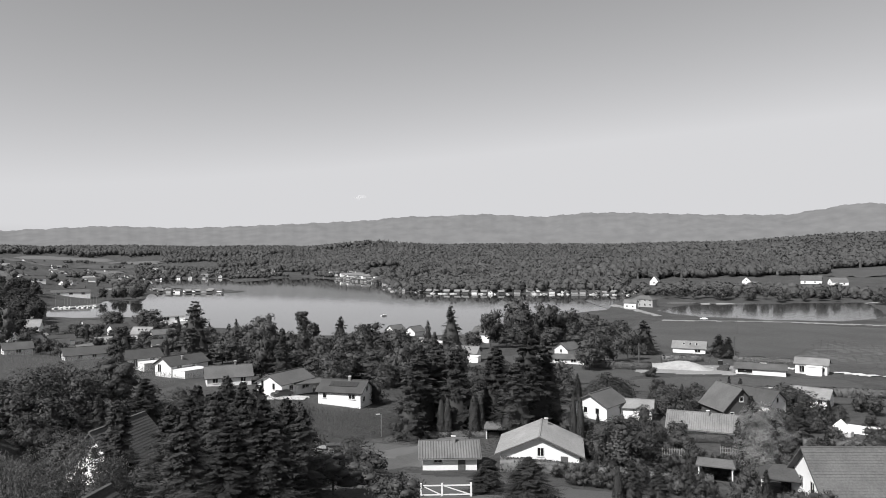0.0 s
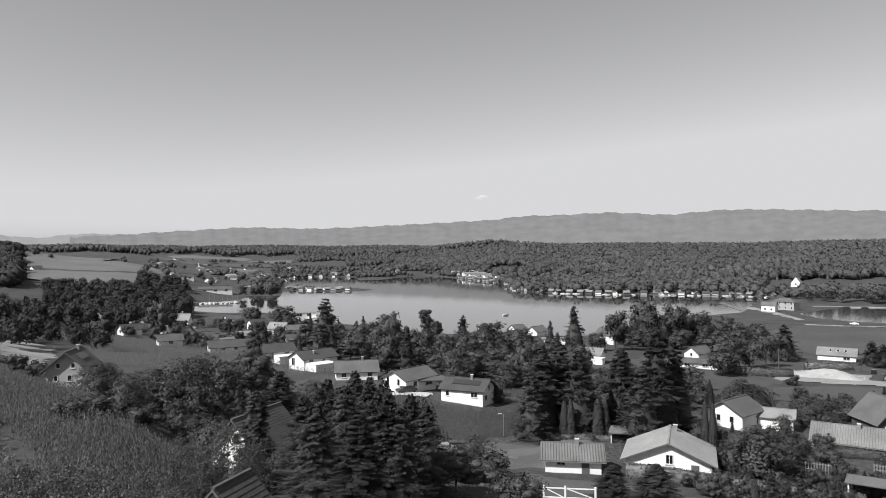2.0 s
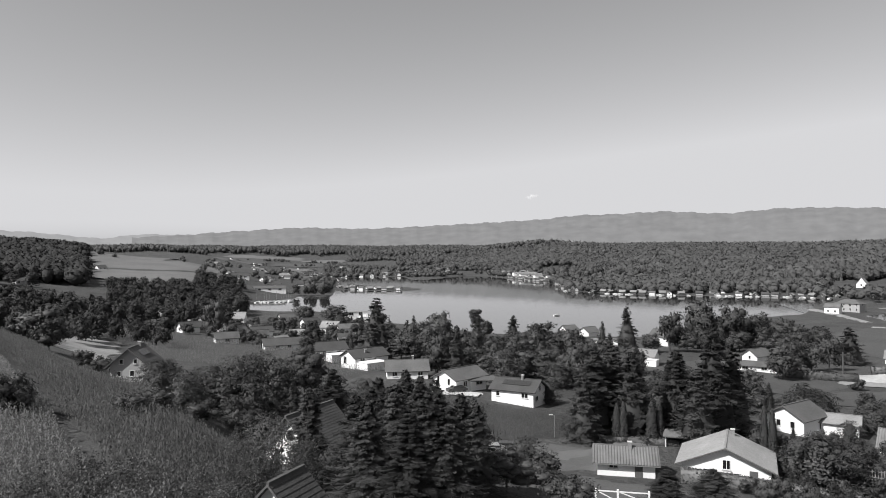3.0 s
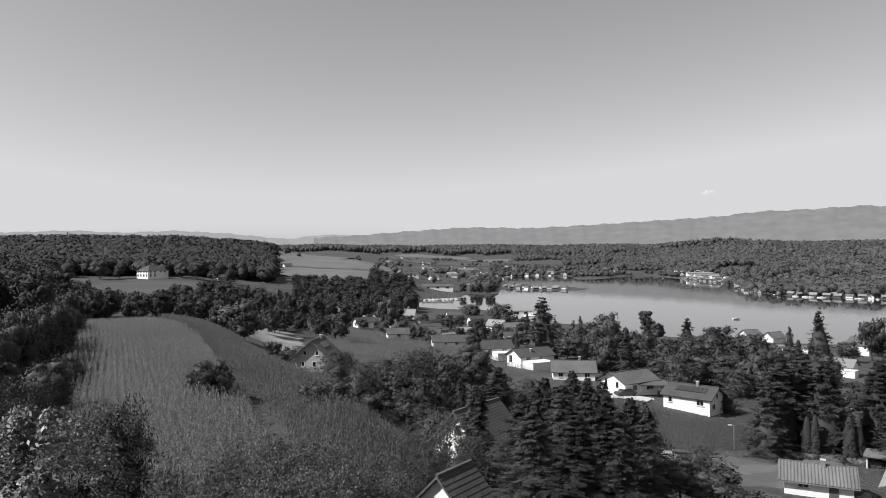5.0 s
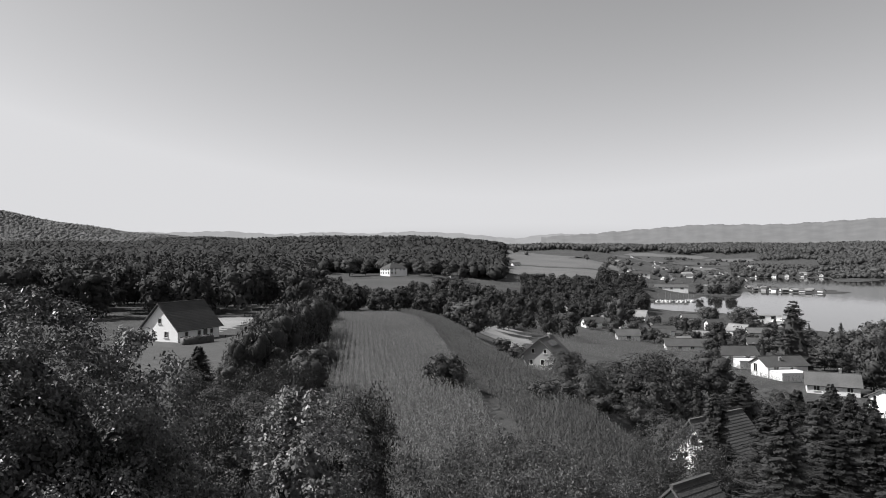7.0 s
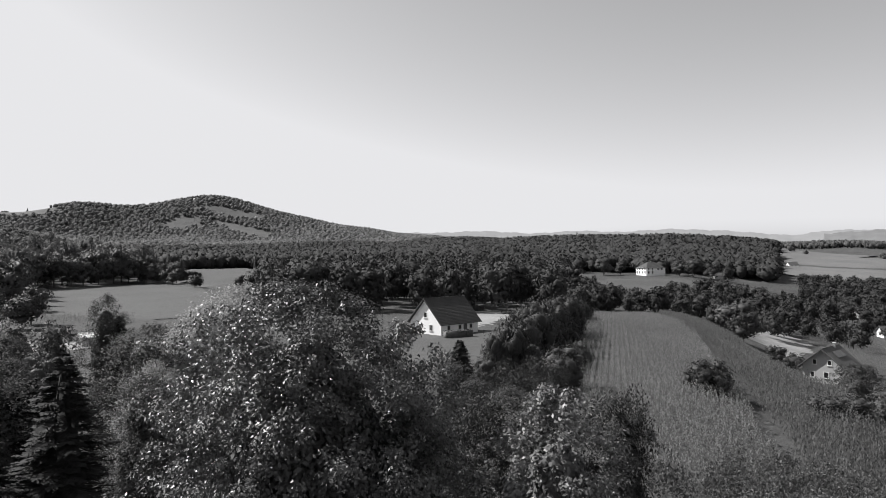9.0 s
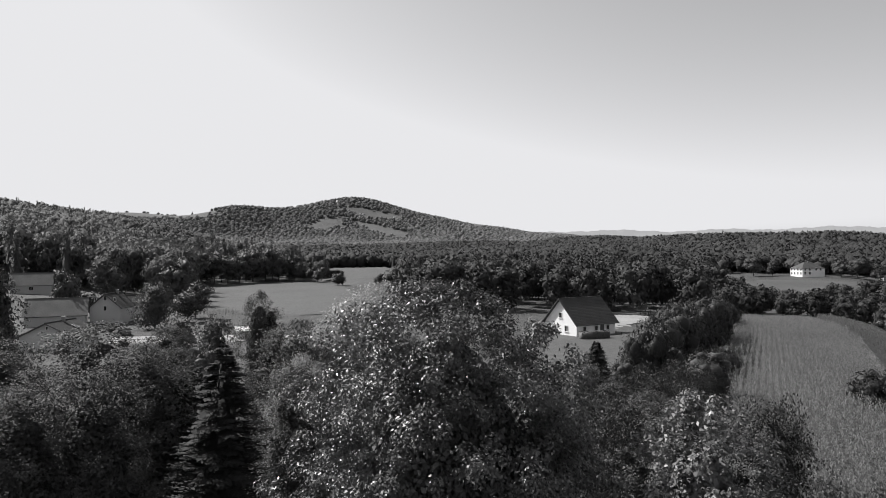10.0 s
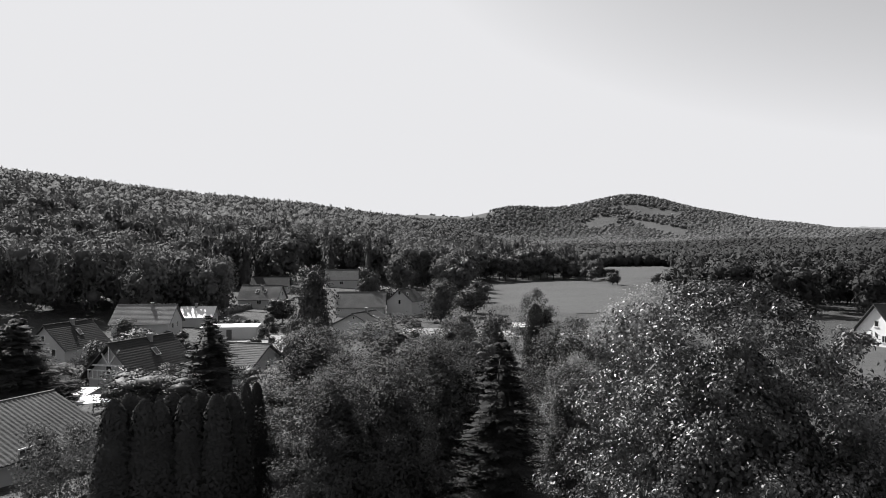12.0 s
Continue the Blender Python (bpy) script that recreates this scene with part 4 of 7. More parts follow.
def plant(kind, x, y, h, w):
    r = math.hypot(x, y)
    if kind == "broad" and h < 4:
        kind = "bush"
    level = "close" if r < 50 else "near" if r < 72 else "mid" if r < 165 else "far"
    for k in (level, "near" if r < 72 else "mid", "mid", "near", "far"):
        if f"{kind} {k}" in TREES:
            level = k
            break
    crown, trunk, rh, rw = TREES[f"{kind} {level}"][tree_rng.integers(len(TREES[f"{kind} {level}"]))]
    name, label, category = TREE_WORDS[kind]
    if kind == "broad" and r > 200:
        name, label = ("village_tree", "leafy dark tree between the village gardens") if y > 100 else ("field_tree", "dark leafy tree at the edge of a mown meadow")
    ob = holder(name, x, y, floor_at(x, y) - 0.1, tree_rng.uniform(0, 360))
    ob.scale = (w / rw, w / rw, h / rh)
    for part_name, me in (("crown", crown), ("trunk", trunk)):
        c = new(part_name, me)
        c.parent = ob
    return tagged(ob, label, category, group=category + "s")


for kind, lists in TREE_ROWS:
    for row in lists:
        for x, y, h, w in row:
            plant(kind, x, y, h, w)


# ---------------------------------------------------------------- fields
def maize(name, rim, heading, row, gap, tall, material, label, seed):
    """Rows of maize: bent blades on every stalk, one mesh."""
    rng = np.random.default_rng(seed)
    c, s = math.cos(radians(heading)), math.sin(radians(heading))
    p = np.array(rim)
    u, v = p[:, 0] * c + p[:, 1] * s, -p[:, 0] * s + p[:, 1] * c
    uu, vv = np.meshgrid(np.arange(u.min(), u.max(), gap), np.arange(v.min(), v.max(), row))
    uu = uu + rng.normal(0, gap * 0.3, uu.shape)
    vv = vv + rng.normal(0, row * 0.2, uu.shape) + 0.5 * np.sin(uu * 0.03)
    x, y = (uu * c - vv * s).ravel(), (uu * s + vv * c).ravel()
    ok = (inside(rim, x, y) + ripple(x, y, 4) * 0.8 > 0) & (rng.uniform(0, 1, len(x)) > 0.06 + 0.12 * (ripple(x, y, 9) > 0.45))
    x, y = x[ok], y[ok]
    z = ground(x, y)
    n = len(x)
    h = tall * rng.uniform(0.8, 1.12, n) * (1 + 0.08 * ripple(x, y, 14))
    vs, fs = [], []
    for k in range(5):
        a = rng.uniform(0, 6.28, n)
        reach = rng.uniform(0.12, 0.26, n)
        wide = 0.05
        base = h * (0.2 + 0.165 * k)
        dx, dy = np.cos(a), np.sin(a)
        p0 = np.stack([x, y, z + base], -1)
        p1 = np.stack([x + dx * reach * 0.6 - dy * wide, y + dy * reach * 0.6 + dx * wide, z + base + h * 0.13], -1)
        p2 = np.stack([x + dx * reach * 0.6 + dy * wide, y + dy * reach * 0.6 - dx * wide, z + base + h * 0.13], -1)
        p3 = np.stack([x + dx * reach * 1.3, y + dy * reach * 1.3, z + base + h * rng.uniform(-0.02, 0.16, n)], -1)
        vs.append(np.stack([p0, p1, p3, p2], 1).reshape(-1, 3))
        fs.append(np.arange(4 * n).reshape(n, 4) + 4 * n * k)
    return tagged(solid(name, np.concatenate(vs), np.concatenate(fs), material), label, "maize", kind="stuff")


FIELD_LEFT = [polar(a, r) for a, r in ((54.5, 198), (50.8, 202), (47.5, 140), (44.8, 90), (41.2, 58), (46, 44), (54, 50), (59.5, 84), (58.3, 130), (57, 170))]
FIELD_RIGHT = [polar(a, r) for a, r in ((50.2, 202), (47.2, 196), (44.2, 160), (42.5, 138), (39.5, 112), (36.3, 90), (30.5, 78), (31, 60), (36, 47), (39.6, 57), (43.7, 90), (46.7, 140))]
FIELD_LOW = [polar(a, r) for a, r in ((13.6, 138), (9, 127), (3.6, 126), (4.2, 113), (8, 106), (13, 108), (16, 122), (18, 138))]
FIELD_SLOPE = [polar(a, r) for a, r in ((41.5, 330), (36, 200), (31, 185), (22, 165), (19, 178), (27, 240), (33, 290), (39, 340))]
for rim in (FIELD_LEFT, FIELD_RIGHT, FIELD_LOW, FIELD_SLOPE):
    drape("field_soil", rim, M_SOIL, 0.08, 3.0, "dark soil under the maize rows", "field")
M_MAIZE_LOW = surface("young maize leaves", 0.155, rough=0.6, grain=(0.6, 0.3), stain=(0.07, 0.25), bump=(1, 0), island=0.4, thin=0.42)
maize("maize_field", FIELD_LEFT, -36, 0.7, 0.22, 1.6, M_MAIZE_LOW, "bright rows of maize on the hillside", 31)
maize("maize_field", FIELD_RIGHT, -36, 0.62, 0.22, 2.2, M_MAIZE, "tall dense maize on the hillside", 32)
maize("maize_field", FIELD_LOW, 8, 0.75, 0.3, 1.7, M_MAIZE, "tall maize plot between the houses", 33)
maize("maize_field", FIELD_SLOPE, 40, 0.95, 0.6, 1.6, M_MAIZE_LOW, "maize slope above the lakeside houses", 34)
STRIP = [polar(a, r) for a, r in ((103, 196), (94.6, 186), (94.6, 192), (103, 203))]
maize("maize_field", STRIP, 5, 0.8, 0.5, 2.2, M_MAIZE, "strip of tall maize beside the meadow", 35)

CROP = [polar(a, r) for a, r in ((-26.5, 268), (-34.5, 258), (-36, 300), (-35, 345), (-28.5, 345))]
M_CROP = surface("low green crop", 0.1, rough=0.7, grain=(0.6, 0.3), stain=(0.07, 0.25), bump=(1, 0), island=0.3, thin=0.1)
maize("crop_rows", CROP, 62, 2.6, 0.7, 0.55, M_CROP, "low rows of young crop in the flat field", 36)

M_HILLFIELD = surface("ripe pale field", 0.125, grain=(0.5, 0.25), stain=(0.03, 0.25), bump=(2.0, 0.4))
OPEN_LAND = (
    ("meadow_below_wood", ((97.7, 343), (94.4, 374), (90.2, 382), (86.3, 338), (85.3, 260), (87.2, 196), (88.9, 190), (93.9, 199), (97.9, 250)), M_MEADOW, "pale mown meadow on a gentle slope"),
    ("meadow_upper", ((87.6, 395), (87.6, 590), (83.2, 640), (82, 560), (81.8, 400), (84, 352), (86.1, 352)), M_MEADOW, "bright clearing between the woods"),
    ("meadow_manor", ((56.5, 440), (55.6, 475), (53.9, 500), (49.7, 508), (46, 515), (47, 430), (49.7, 350), (51, 270), (53, 290), (54, 390)), M_MEADOW, "smooth meadow below the white manor"),
    ("meadow_pond", ((-16.5, 300), (-20, 275), (-33, 260), (-36, 290), (-36, 420), (-27, 428), (-17.5, 415), (-14, 360)), M_MEADOW, "wide flat meadow beside the pond"),
    ("meadow_village", ((-8, 250), (-13, 235), (-16, 205), (-12, 180), (-5, 180), (-2, 205)), M_MEADOW, "grass paddock between garden trees"),
    ("meadow_garden", ((-30, 220), (-34, 180), (-26, 172), (-14, 175), (-14, 190), (-19, 205)), M_MEADOW, "grass strip behind the gardens"),
    ("lawn_gable_house", ((3, 90), (-6, 84), (-21, 82), (-21, 72), (-8, 68), (4, 66), (7, 78)), M_LAWN, "garden lawn with worn patches"),
    ("lawn_carport", ((9, 104), (5, 107), (-1, 106), (-2, 100), (4, 94), (10, 90)), M_LAWN, "shaded lawn by the low house"),
    ("orchard_lawn", ((73, 125), (72, 90), (66, 82), (61, 92), (61, 150), (66, 165)), M_MEADOW, "bright orchard lawn with young trees"),
    ("yard_drive", ((70, 150), (64, 152), (61, 190), (66, 200)), M_DRY, "pale gravel yard beside the house"),
    ("stubble", ((44.2, 222), (43.2, 275), (41.2, 285), (39.3, 262), (39.2, 238), (39.9, 205), (41, 182), (42.2, 205)), M_DRY, "dry mown plot in front of the tree belt"),
    ("yard_east", ((119, 122), (115, 118), (112, 130), (111, 146), (114, 150), (118, 140)), M_DRY, "sunlit gravel drives between the houses"),
    ("lane_east", ((104, 142), (92, 133), (90, 139), (92, 145), (104, 152)), M_DRY, "pale lane and forecourt"),
    ("slope_east", ((135, 235), (115, 196), (112, 205), (124, 240)), M_MEADOW, "lit grass below the forest edge"),
    ("hill_field", ((41, 655), (35, 655), (31.2, 740), (31.2, 820), (34.2, 770), (38, 765), (41, 775)), M_HILLFIELD, "smooth pale field at the foot of the hill"),
    ("hill_field_middle", ((41, 790), (38, 778), (34, 783), (31.5, 835), (31.8, 890), (35, 935), (41, 925)), M_HILLFIELD, "sloping pale field behind the village"),
    ("hill_strip", ((41, 776), (38, 766), (34.2, 771), (31.2, 822), (31.4, 832), (34.2, 781), (38, 776), (41, 787)), M_SOIL, "dark ditch between the fields"),
    ("hill_field_top", ((41, 935), (36, 945), (35.5, 995), (38, 1015), (41, 1005)), M_HILLFIELD, "pale field on the crest"),
    ("plain_field", ((33, 850), (30.6, 900), (28.2, 1020), (28, 1330), (30.5, 1250), (32.5, 1050)), M_MEADOW, "flat field beyond the village"),
    ("plain_field_pale", ((27, 1470), (24.8, 1430), (25.1, 1600), (26.8, 1740)), M_HILLFIELD, "pale curved field on the plain"),
    ("plain_field_mown", ((28, 1850), (23.6, 1760), (23.4, 1980), (27.6, 1950)), M_MEADOW, "mown field on the plain"),
    ("plain_field_far", ((31.5, 2290), (25.8, 2370), (25.8, 2450), (31, 2430)), M_HILLFIELD, "pale stubble strip before the forest"),
    ("plain_field_strip", ((25.5, 2150), (22.4, 2150), (22.4, 2320), (25.3, 2350)), M_HILLFIELD, "pale strip field on the plain"),
    ("plain_field_broad", ((32.5, 1420), (29, 1480), (28.7, 1800), (32, 1750)), M_PLOUGH, "tilled field on the plain"),
    ("plain_field_grey", ((32.5, 1850), (28.6, 1880), (28.6, 2180), (32, 2200)), M_MEADOW, "wide meadow on the plain"),
    ("field_ridge_right", ((-29.3, 965), (-36, 965), (-36, 1175), (-29, 1080)), M_MEADOW, "meadow at the edge of the forest"),
    ("field_shore_houses", ((-19, 720), (-32, 740), (-32, 800), (-19, 800)), M_MEADOW, "grass before the farmhouses"),
    ("peak_field", ((89.4, 2470), (88.8, 2520), (86.7, 2520), (86.6, 2440), (88, 2430)), M_MEADOW, "bright vineyard clearing on the hill"),
    ("peak_field_long", ((86.8, 2610), (84.5, 2600), (81.8, 2560), (81.8, 2500), (84.9, 2520)), M_MEADOW, "pale strip clearing high on the hill"),
    ("peak_field_low", ((85.6, 2490), (83.4, 2420), (81.3, 2310), (81.6, 2210), (83.7, 2320)), M_MEADOW, "long pale clearing down the hillside"),
    ("peak_field_left", ((104, 2660), (97, 2610), (97, 2810), (104, 2850)), M_MEADOW, "grassy saddle with scattered trees"),
    ("field_tilled", ((-27, 270), (-34, 262), (-36, 330), (-29, 340)), M_PLOUGH, "tilled rows at the edge of the wide meadow"),
)
for name, rim, material, label in OPEN_LAND:
    pts = [polar(a, r) for a, r in rim]
    far = max(r for a, r in rim)
    drape(name, pts, material, 0.15 if far < 600 else 1.6 if "strip" in name else 1.2, max(1.5, far * 0.012), label, "field")

# ---------------------------------------------------------------- buildings
def plaster(name, value):
    return surface(name, value, rough=0.9, grain=(3, 0.06), stain=(0.25, 0.10), bump=(25, 0.15), per=0.06)


W_WHITE, W_PALE_SHADED, W_GREY = plaster("white plaster", 0.78), plaster("pale and shade-toned plaster", 0.46), plaster("grey plaster", 0.32)
W_WOOD = surface("dark weathered boards", 0.07, grain=(6, 0.35), stain=(0.6, 0.3), bump=(12, 0.4))
R_DARK = surface("anthracite tiles", 0.07, rough=0.85, spec=0.12, grain=(4, 0.25), stain=(0.4, 0.25), bump=(5, 0.35), per=0.12)
R_BLACK = surface("black tiles", 0.04, rough=0.85, spec=0.12, grain=(4, 0.25), stain=(0.4, 0.25), bump=(5, 0.35), per=0.12)
R_MID = surface("weathered clay tiles", 0.11, rough=0.85, spec=0.12, grain=(4, 0.3), stain=(0.35, 0.3), bump=(5, 0.4), per=0.18)
R_LIGHT = surface("pale fibre cement", 0.21, rough=0.85, spec=0.12, grain=(3, 0.25), stain=(0.3, 0.3), bump=(5, 0.35), per=0.12)
R_METAL = surface("ribbed sheet metal", 0.17, rough=0.5, grain=(3, 0.2), stain=(0.4, 0.35), bump=(5, 0.2), metal=0.3)
R_WHITE = surface("bright roofing foil", 0.72, rough=0.5, grain=(3, 0.08), stain=(0.3, 0.15), bump=(5, 0.1))
M_FRAME = surface("painted window frame", 0.6, rough=0.5, grain=(5, 0.05), stain=(1, 0.08), bump=(5, 0))
M_TIMBER = surface("brown timber", 0.09, rough=0.7, grain=(6, 0.3), stain=(1, 0.25), bump=(10, 0.3))
M_GLASS = surface("dark window glass", 0.015, rough=0.08, grain=(3, 0.1), stain=(0.5, 0.2), bump=(5, 0), spec=0.7)
M_SOLAR = surface("solar panel glass", 0.05, rough=0.15, grain=(3, 0.1), stain=(0.5, 0.1), bump=(5, 0), spec=0.6)
M_BRICK = surface("chimney render", 0.2, rough=0.9, grain=(6, 0.25), stain=(1, 0.3), bump=(12, 0.4))
M_STEEL = surface("grey painted metal", 0.3, rough=0.4, grain=(5, 0.1), stain=(1, 0.1), bump=(5, 0), metal=0.5)
M_CONCRETE = surface("pale concrete", 0.5, rough=0.9, grain=(4, 0.15), stain=(0.5, 0.2), bump=(15, 0.25))


def box(x0, x1, y0, y1, z0, z1):
    v = [(x, y, z) for z in (z0, z1) for y in (y0, y1) for x in (x0, x1)]
    return np.array(v, float), [(0, 2, 3, 1), (4, 5, 7, 6), (0, 1, 5, 4), (1, 3, 7, 5), (3, 2, 6, 7), (2, 0, 4, 6)]


def boxes(*items):
    v, f = [], []
    for b in items:
        bv, bf = box(*b)
        f += [tuple(i + len(v) for i in q) for q in bf]
        v += [tuple(p) for p in bv]
    return v, f


def part(name, geo, material, parent, label=""):
    return solid(name, geo[0], geo[1], material, parent, label)


def slab(a, b, c, d, thick, style=None, pitch=0.36):
    """A roof plane with thickness: a, b along the eave, c, d along the ridge (d above a). style: lapped courses or ribs."""
    a, b, c, d = (np.array(p, float) for p in (a, b, c, d))
    n = np.cross(b - a, d - a)
    n /= np.linalg.norm(n)
    v, f = [], []

    def quad(p, q, r, s):
        k = len(v)
        v.extend([tuple(p), tuple(q), tuple(r), tuple(s)])
        f.append((k, k + 1, k + 2, k + 3))
    if style == "course":
        m = max(3, int(np.linalg.norm(d - a) / pitch))
        for i in range(m):
            t, u = i / m, (i + 1) / m
            lo0, lo1 = a + (d - a) * t + n * 0.035, b + (c - b) * t + n * 0.035
            hi0, hi1 = a + (d - a) * u, b + (c - b) * u
            quad(lo0, lo1, hi1, hi0)
            quad(a + (d - a) * t, b + (c - b) * t, lo1, lo0)
    elif style == "rib":
        m = max(4, int(np.linalg.norm(b - a) / pitch))
        for i in range(m):
            for t, u, h0, h1 in ((i, i + 0.3, 0.0, 0.07), (i + 0.3, i + 0.55, 0.07, 0.07), (i + 0.55, i + 0.75, 0.07, 0.0), (i + 0.75, i + 1, 0.0, 0.0)):
                t, u = t / m, u / m
                quad(a + (b - a) * t + n * h0, a + (b - a) * u + n * h1, d + (c - d) * u + n * h1, d + (c - d) * t + n * h0)
    else:
        quad(a, b, c, d)
    e = -n * thick
    quad(d + e, c + e, b + e, a + e)
    for p, q in ((a, b), (b, c), (c, d), (d, a)):
        quad(p + e, q + e, q, p)
    return v, f


WINDOWS = {}


def window(parent, side, u, z, w, h, size):
    """A framed window on one side of a house: u along the wall, z its sill height."""
    key = (round(w, 2), round(h, 2))
    if key not in WINDOWS:
        t = 0.09
        bars = [(-w / 2, w / 2, -0.06, 0.03, 0, t), (-w / 2, w / 2, -0.06, 0.03, h - t, h), (-w / 2, -w / 2 + t, -0.06, 0.03, t, h - t), (w / 2 - t, w / 2, -0.06, 0.03, t, h - t)]
        if w > 0.9:
            bars.append((-0.035, 0.035, -0.05, 0.03, t, h - t))
        fr = bpy.data.meshes.new("window")
        g = boxes(*bars)
        fr.from_pydata(g[0], [], g[1])
        fr.materials.append(M_FRAME)
        gl = bpy.data.meshes.new("pane")
        g = boxes((-w / 2 + t, w / 2 - t, -0.025, 0.02, t, h - t))
        gl.from_pydata(g[0], [], g[1])
        gl.materials.append(M_GLASS)
        si = bpy.data.meshes.new("sill")
        g = boxes((-w / 2 - 0.08, w / 2 + 0.08, -0.16, -0.0, -0.06, 0.0))
        si.from_pydata(g[0], [], g[1])
        si.materials.append(M_CONCRETE)
        WINDOWS[key] = (fr, gl, si)
    fr, gl, si = WINDOWS[key]
    l, w2 = size
    turn = {"F": 0, "R": 90, "B": 180, "L": 270}[side]
    dx, dy = {"F": (u, -w2 / 2), "B": (-u, w2 / 2), "R": (l / 2, u), "L": (-l / 2, -u)}[side]
    ob = new("window", fr)
    ob.parent = parent
    ob.location, ob.rotation_euler = (dx, dy, z), (0, 0, radians(turn))
    for nm, me in (("pane", gl), ("sill", si)):
        c = new(nm, me)
        c.parent = ob
    return ob


def house(name, x, y, turn, w, l, h, rise, label, kind="gable", roof=None, wall=None, over=0.5, style=None, wins="", doors="", chimney=None,
          solar=None, skylights=0, annex=None, balcony=0):
    """A house with its ridge along its own x axis: w across the gable, l along the ridge."""
    wall, roof = wall or W_WHITE, roof or R_MID
    near = math.hypot(x, y) < 135
    cs, sn = math.cos(radians(turn)), math.sin(radians(turn))
    corners = [floor_at(x + a * l / 2 * cs - b * w / 2 * sn, y + a * l / 2 * sn + b * w / 2 * cs) for a in (-1, 1) for b in (-1, 1)]
    z0 = 0.5 * (min(corners) + max(corners))
    base = min(corners) - z0 - 0.3
    ob = holder(name, x, y, z0, turn)
    tagged(ob, label, name.replace("_", " ").split()[-1] if name.split("_")[-1] in ("house", "barn", "chalet", "villa", "garage", "manor", "hotel", "chapel", "hut", "hall", "shed") else "house", group="village houses")
    X, Y = l / 2, w / 2
    if style is None and near:
        style = "course"
    if kind == "gable":
        v = [(-X, -Y, base), (X, -Y, base), (X, Y, base), (-X, Y, base), (-X, -Y, h), (X, -Y, h), (X, Y, h), (-X, Y, h), (-X, 0, h + rise), (X, 0, h + rise)]
        f = [(0, 3, 2, 1), (0, 1, 5, 4), (2, 3, 7, 6), (1, 2, 6, 9, 5), (3, 0, 4, 8, 7), (4, 5, 9, 8), (6, 7, 8, 9)]
        part("wall", (v, f), wall, ob)
        drop = over * rise / Y
        top = h + rise + 0.06
        for s in (-1, 1):
            a, b = (-X - over, s * (Y + over), h - drop + 0.06), (X + over, s * (Y + over), h - drop + 0.06)
            c, d = (X + over, 0, top), (-X - over, 0, top)
            if s > 0:
                a, b, c, d = b, a, d, c
            slope = part("roof_slope", slab(a, b, c, d, 0.16, style), roof, ob)
            if near:
                yy = s * (Y + over + 0.05)
                part("gutter", boxes((-X - over, X + over, min(yy, yy - s * 0.12), max(yy, yy - s * 0.12), h - drop - 0.1, h - drop)), M_STEEL, slope)
        part("ridge_cap", boxes((-X - over, X + over, -0.13, 0.13, top - 0.06, top + 0.09)), roof, ob)
        for s in (-1, 1):                       # verge boards close the roof's ends
            e = s * (X + over)
            vv = [(e, -(Y + over), h - drop - 0.14), (e, 0, top - 0.2), (e, Y + over, h - drop - 0.14), (e, Y + over, h - drop + 0.05), (e, 0, top - 0.01), (e, -(Y + over), h - drop + 0.05)]
            vv += [(p[0] + s * 0.04, p[1], p[2]) for p in vv]
            ff = [(0, 1, 4, 5), (1, 2, 3, 4), (6, 11, 10, 7), (7, 10, 9, 8), (5, 4, 10, 11), (4, 3, 9, 10), (0, 6, 7, 1), (1, 7, 8, 2)]
            part("verge_board", (vv, ff), M_TIMBER, ob)
    elif kind == "flat":
        part("wall", box(-X, X, -Y, Y, base, h), wall, ob)
        part("roof", boxes((-X - 0.25, X + 0.25, -Y - 0.25, Y + 0.25, h, h + 0.22)), roof, ob)
    else:
        part("wall", box(-X, X, -Y, Y, base, h), wall, ob)
        k = Y * (1.0 if kind == "hip" else 0.45)
        o = over
        zr = h + rise
        ze = h - 0.15
        zg = h + rise * (0.0 if kind == "hip" else 0.5)
        q = Y * (1 - (zg - h) / rise) if rise else Y
        v = [(-X - o, -Y - o, ze), (X + o, -Y - o, ze), (X + o, Y + o, ze), (-X - o, Y + o, ze), (-X + k, 0, zr), (X - k, 0, zr)]
        if kind == "hip":
            f = [(0, 1, 5, 4), (1, 2, 5), (2, 3, 4, 5), (3, 0, 4), (0, 3, 2, 1)]
        else:
            v += [(-X - o, -q, zg), (X + o, -q, zg), (X + o, q, zg), (-X - o, q, zg)]
            f = [(0, 1, 7, 5, 4, 6), (2, 3, 9, 4, 5, 8), (6, 4, 9), (7, 8, 5), (1, 2, 8, 7), (3, 0, 6, 9), (0, 3, 2, 1)]
            for s in (-1, 1):
                g = [(s * X * 1.002, -Y, h - 0.2), (s * X * 1.002, Y, h - 0.2), (s * X * 1.002, q, zg - 0.05), (s * X * 1.002, -q, zg - 0.05)]
                g += [(p[0] + s * (o + 0.03), p[1], p[2]) for p in g]
                part("gable_wall", (g, [(0, 1, 2, 3), (4, 7, 6, 5), (0, 4, 5, 1), (1, 5, 6, 2), (2, 6, 7, 3), (3, 7, 4, 0)]), wall, ob)
        part("roof", (v, f), roof, ob)
    for item in wins.split():
        side, rest = item.split(":")
        u, z, ww, wh = (float(q) for q in rest.split(","))
        window(ob, side, u, z, ww, wh, (l, w))
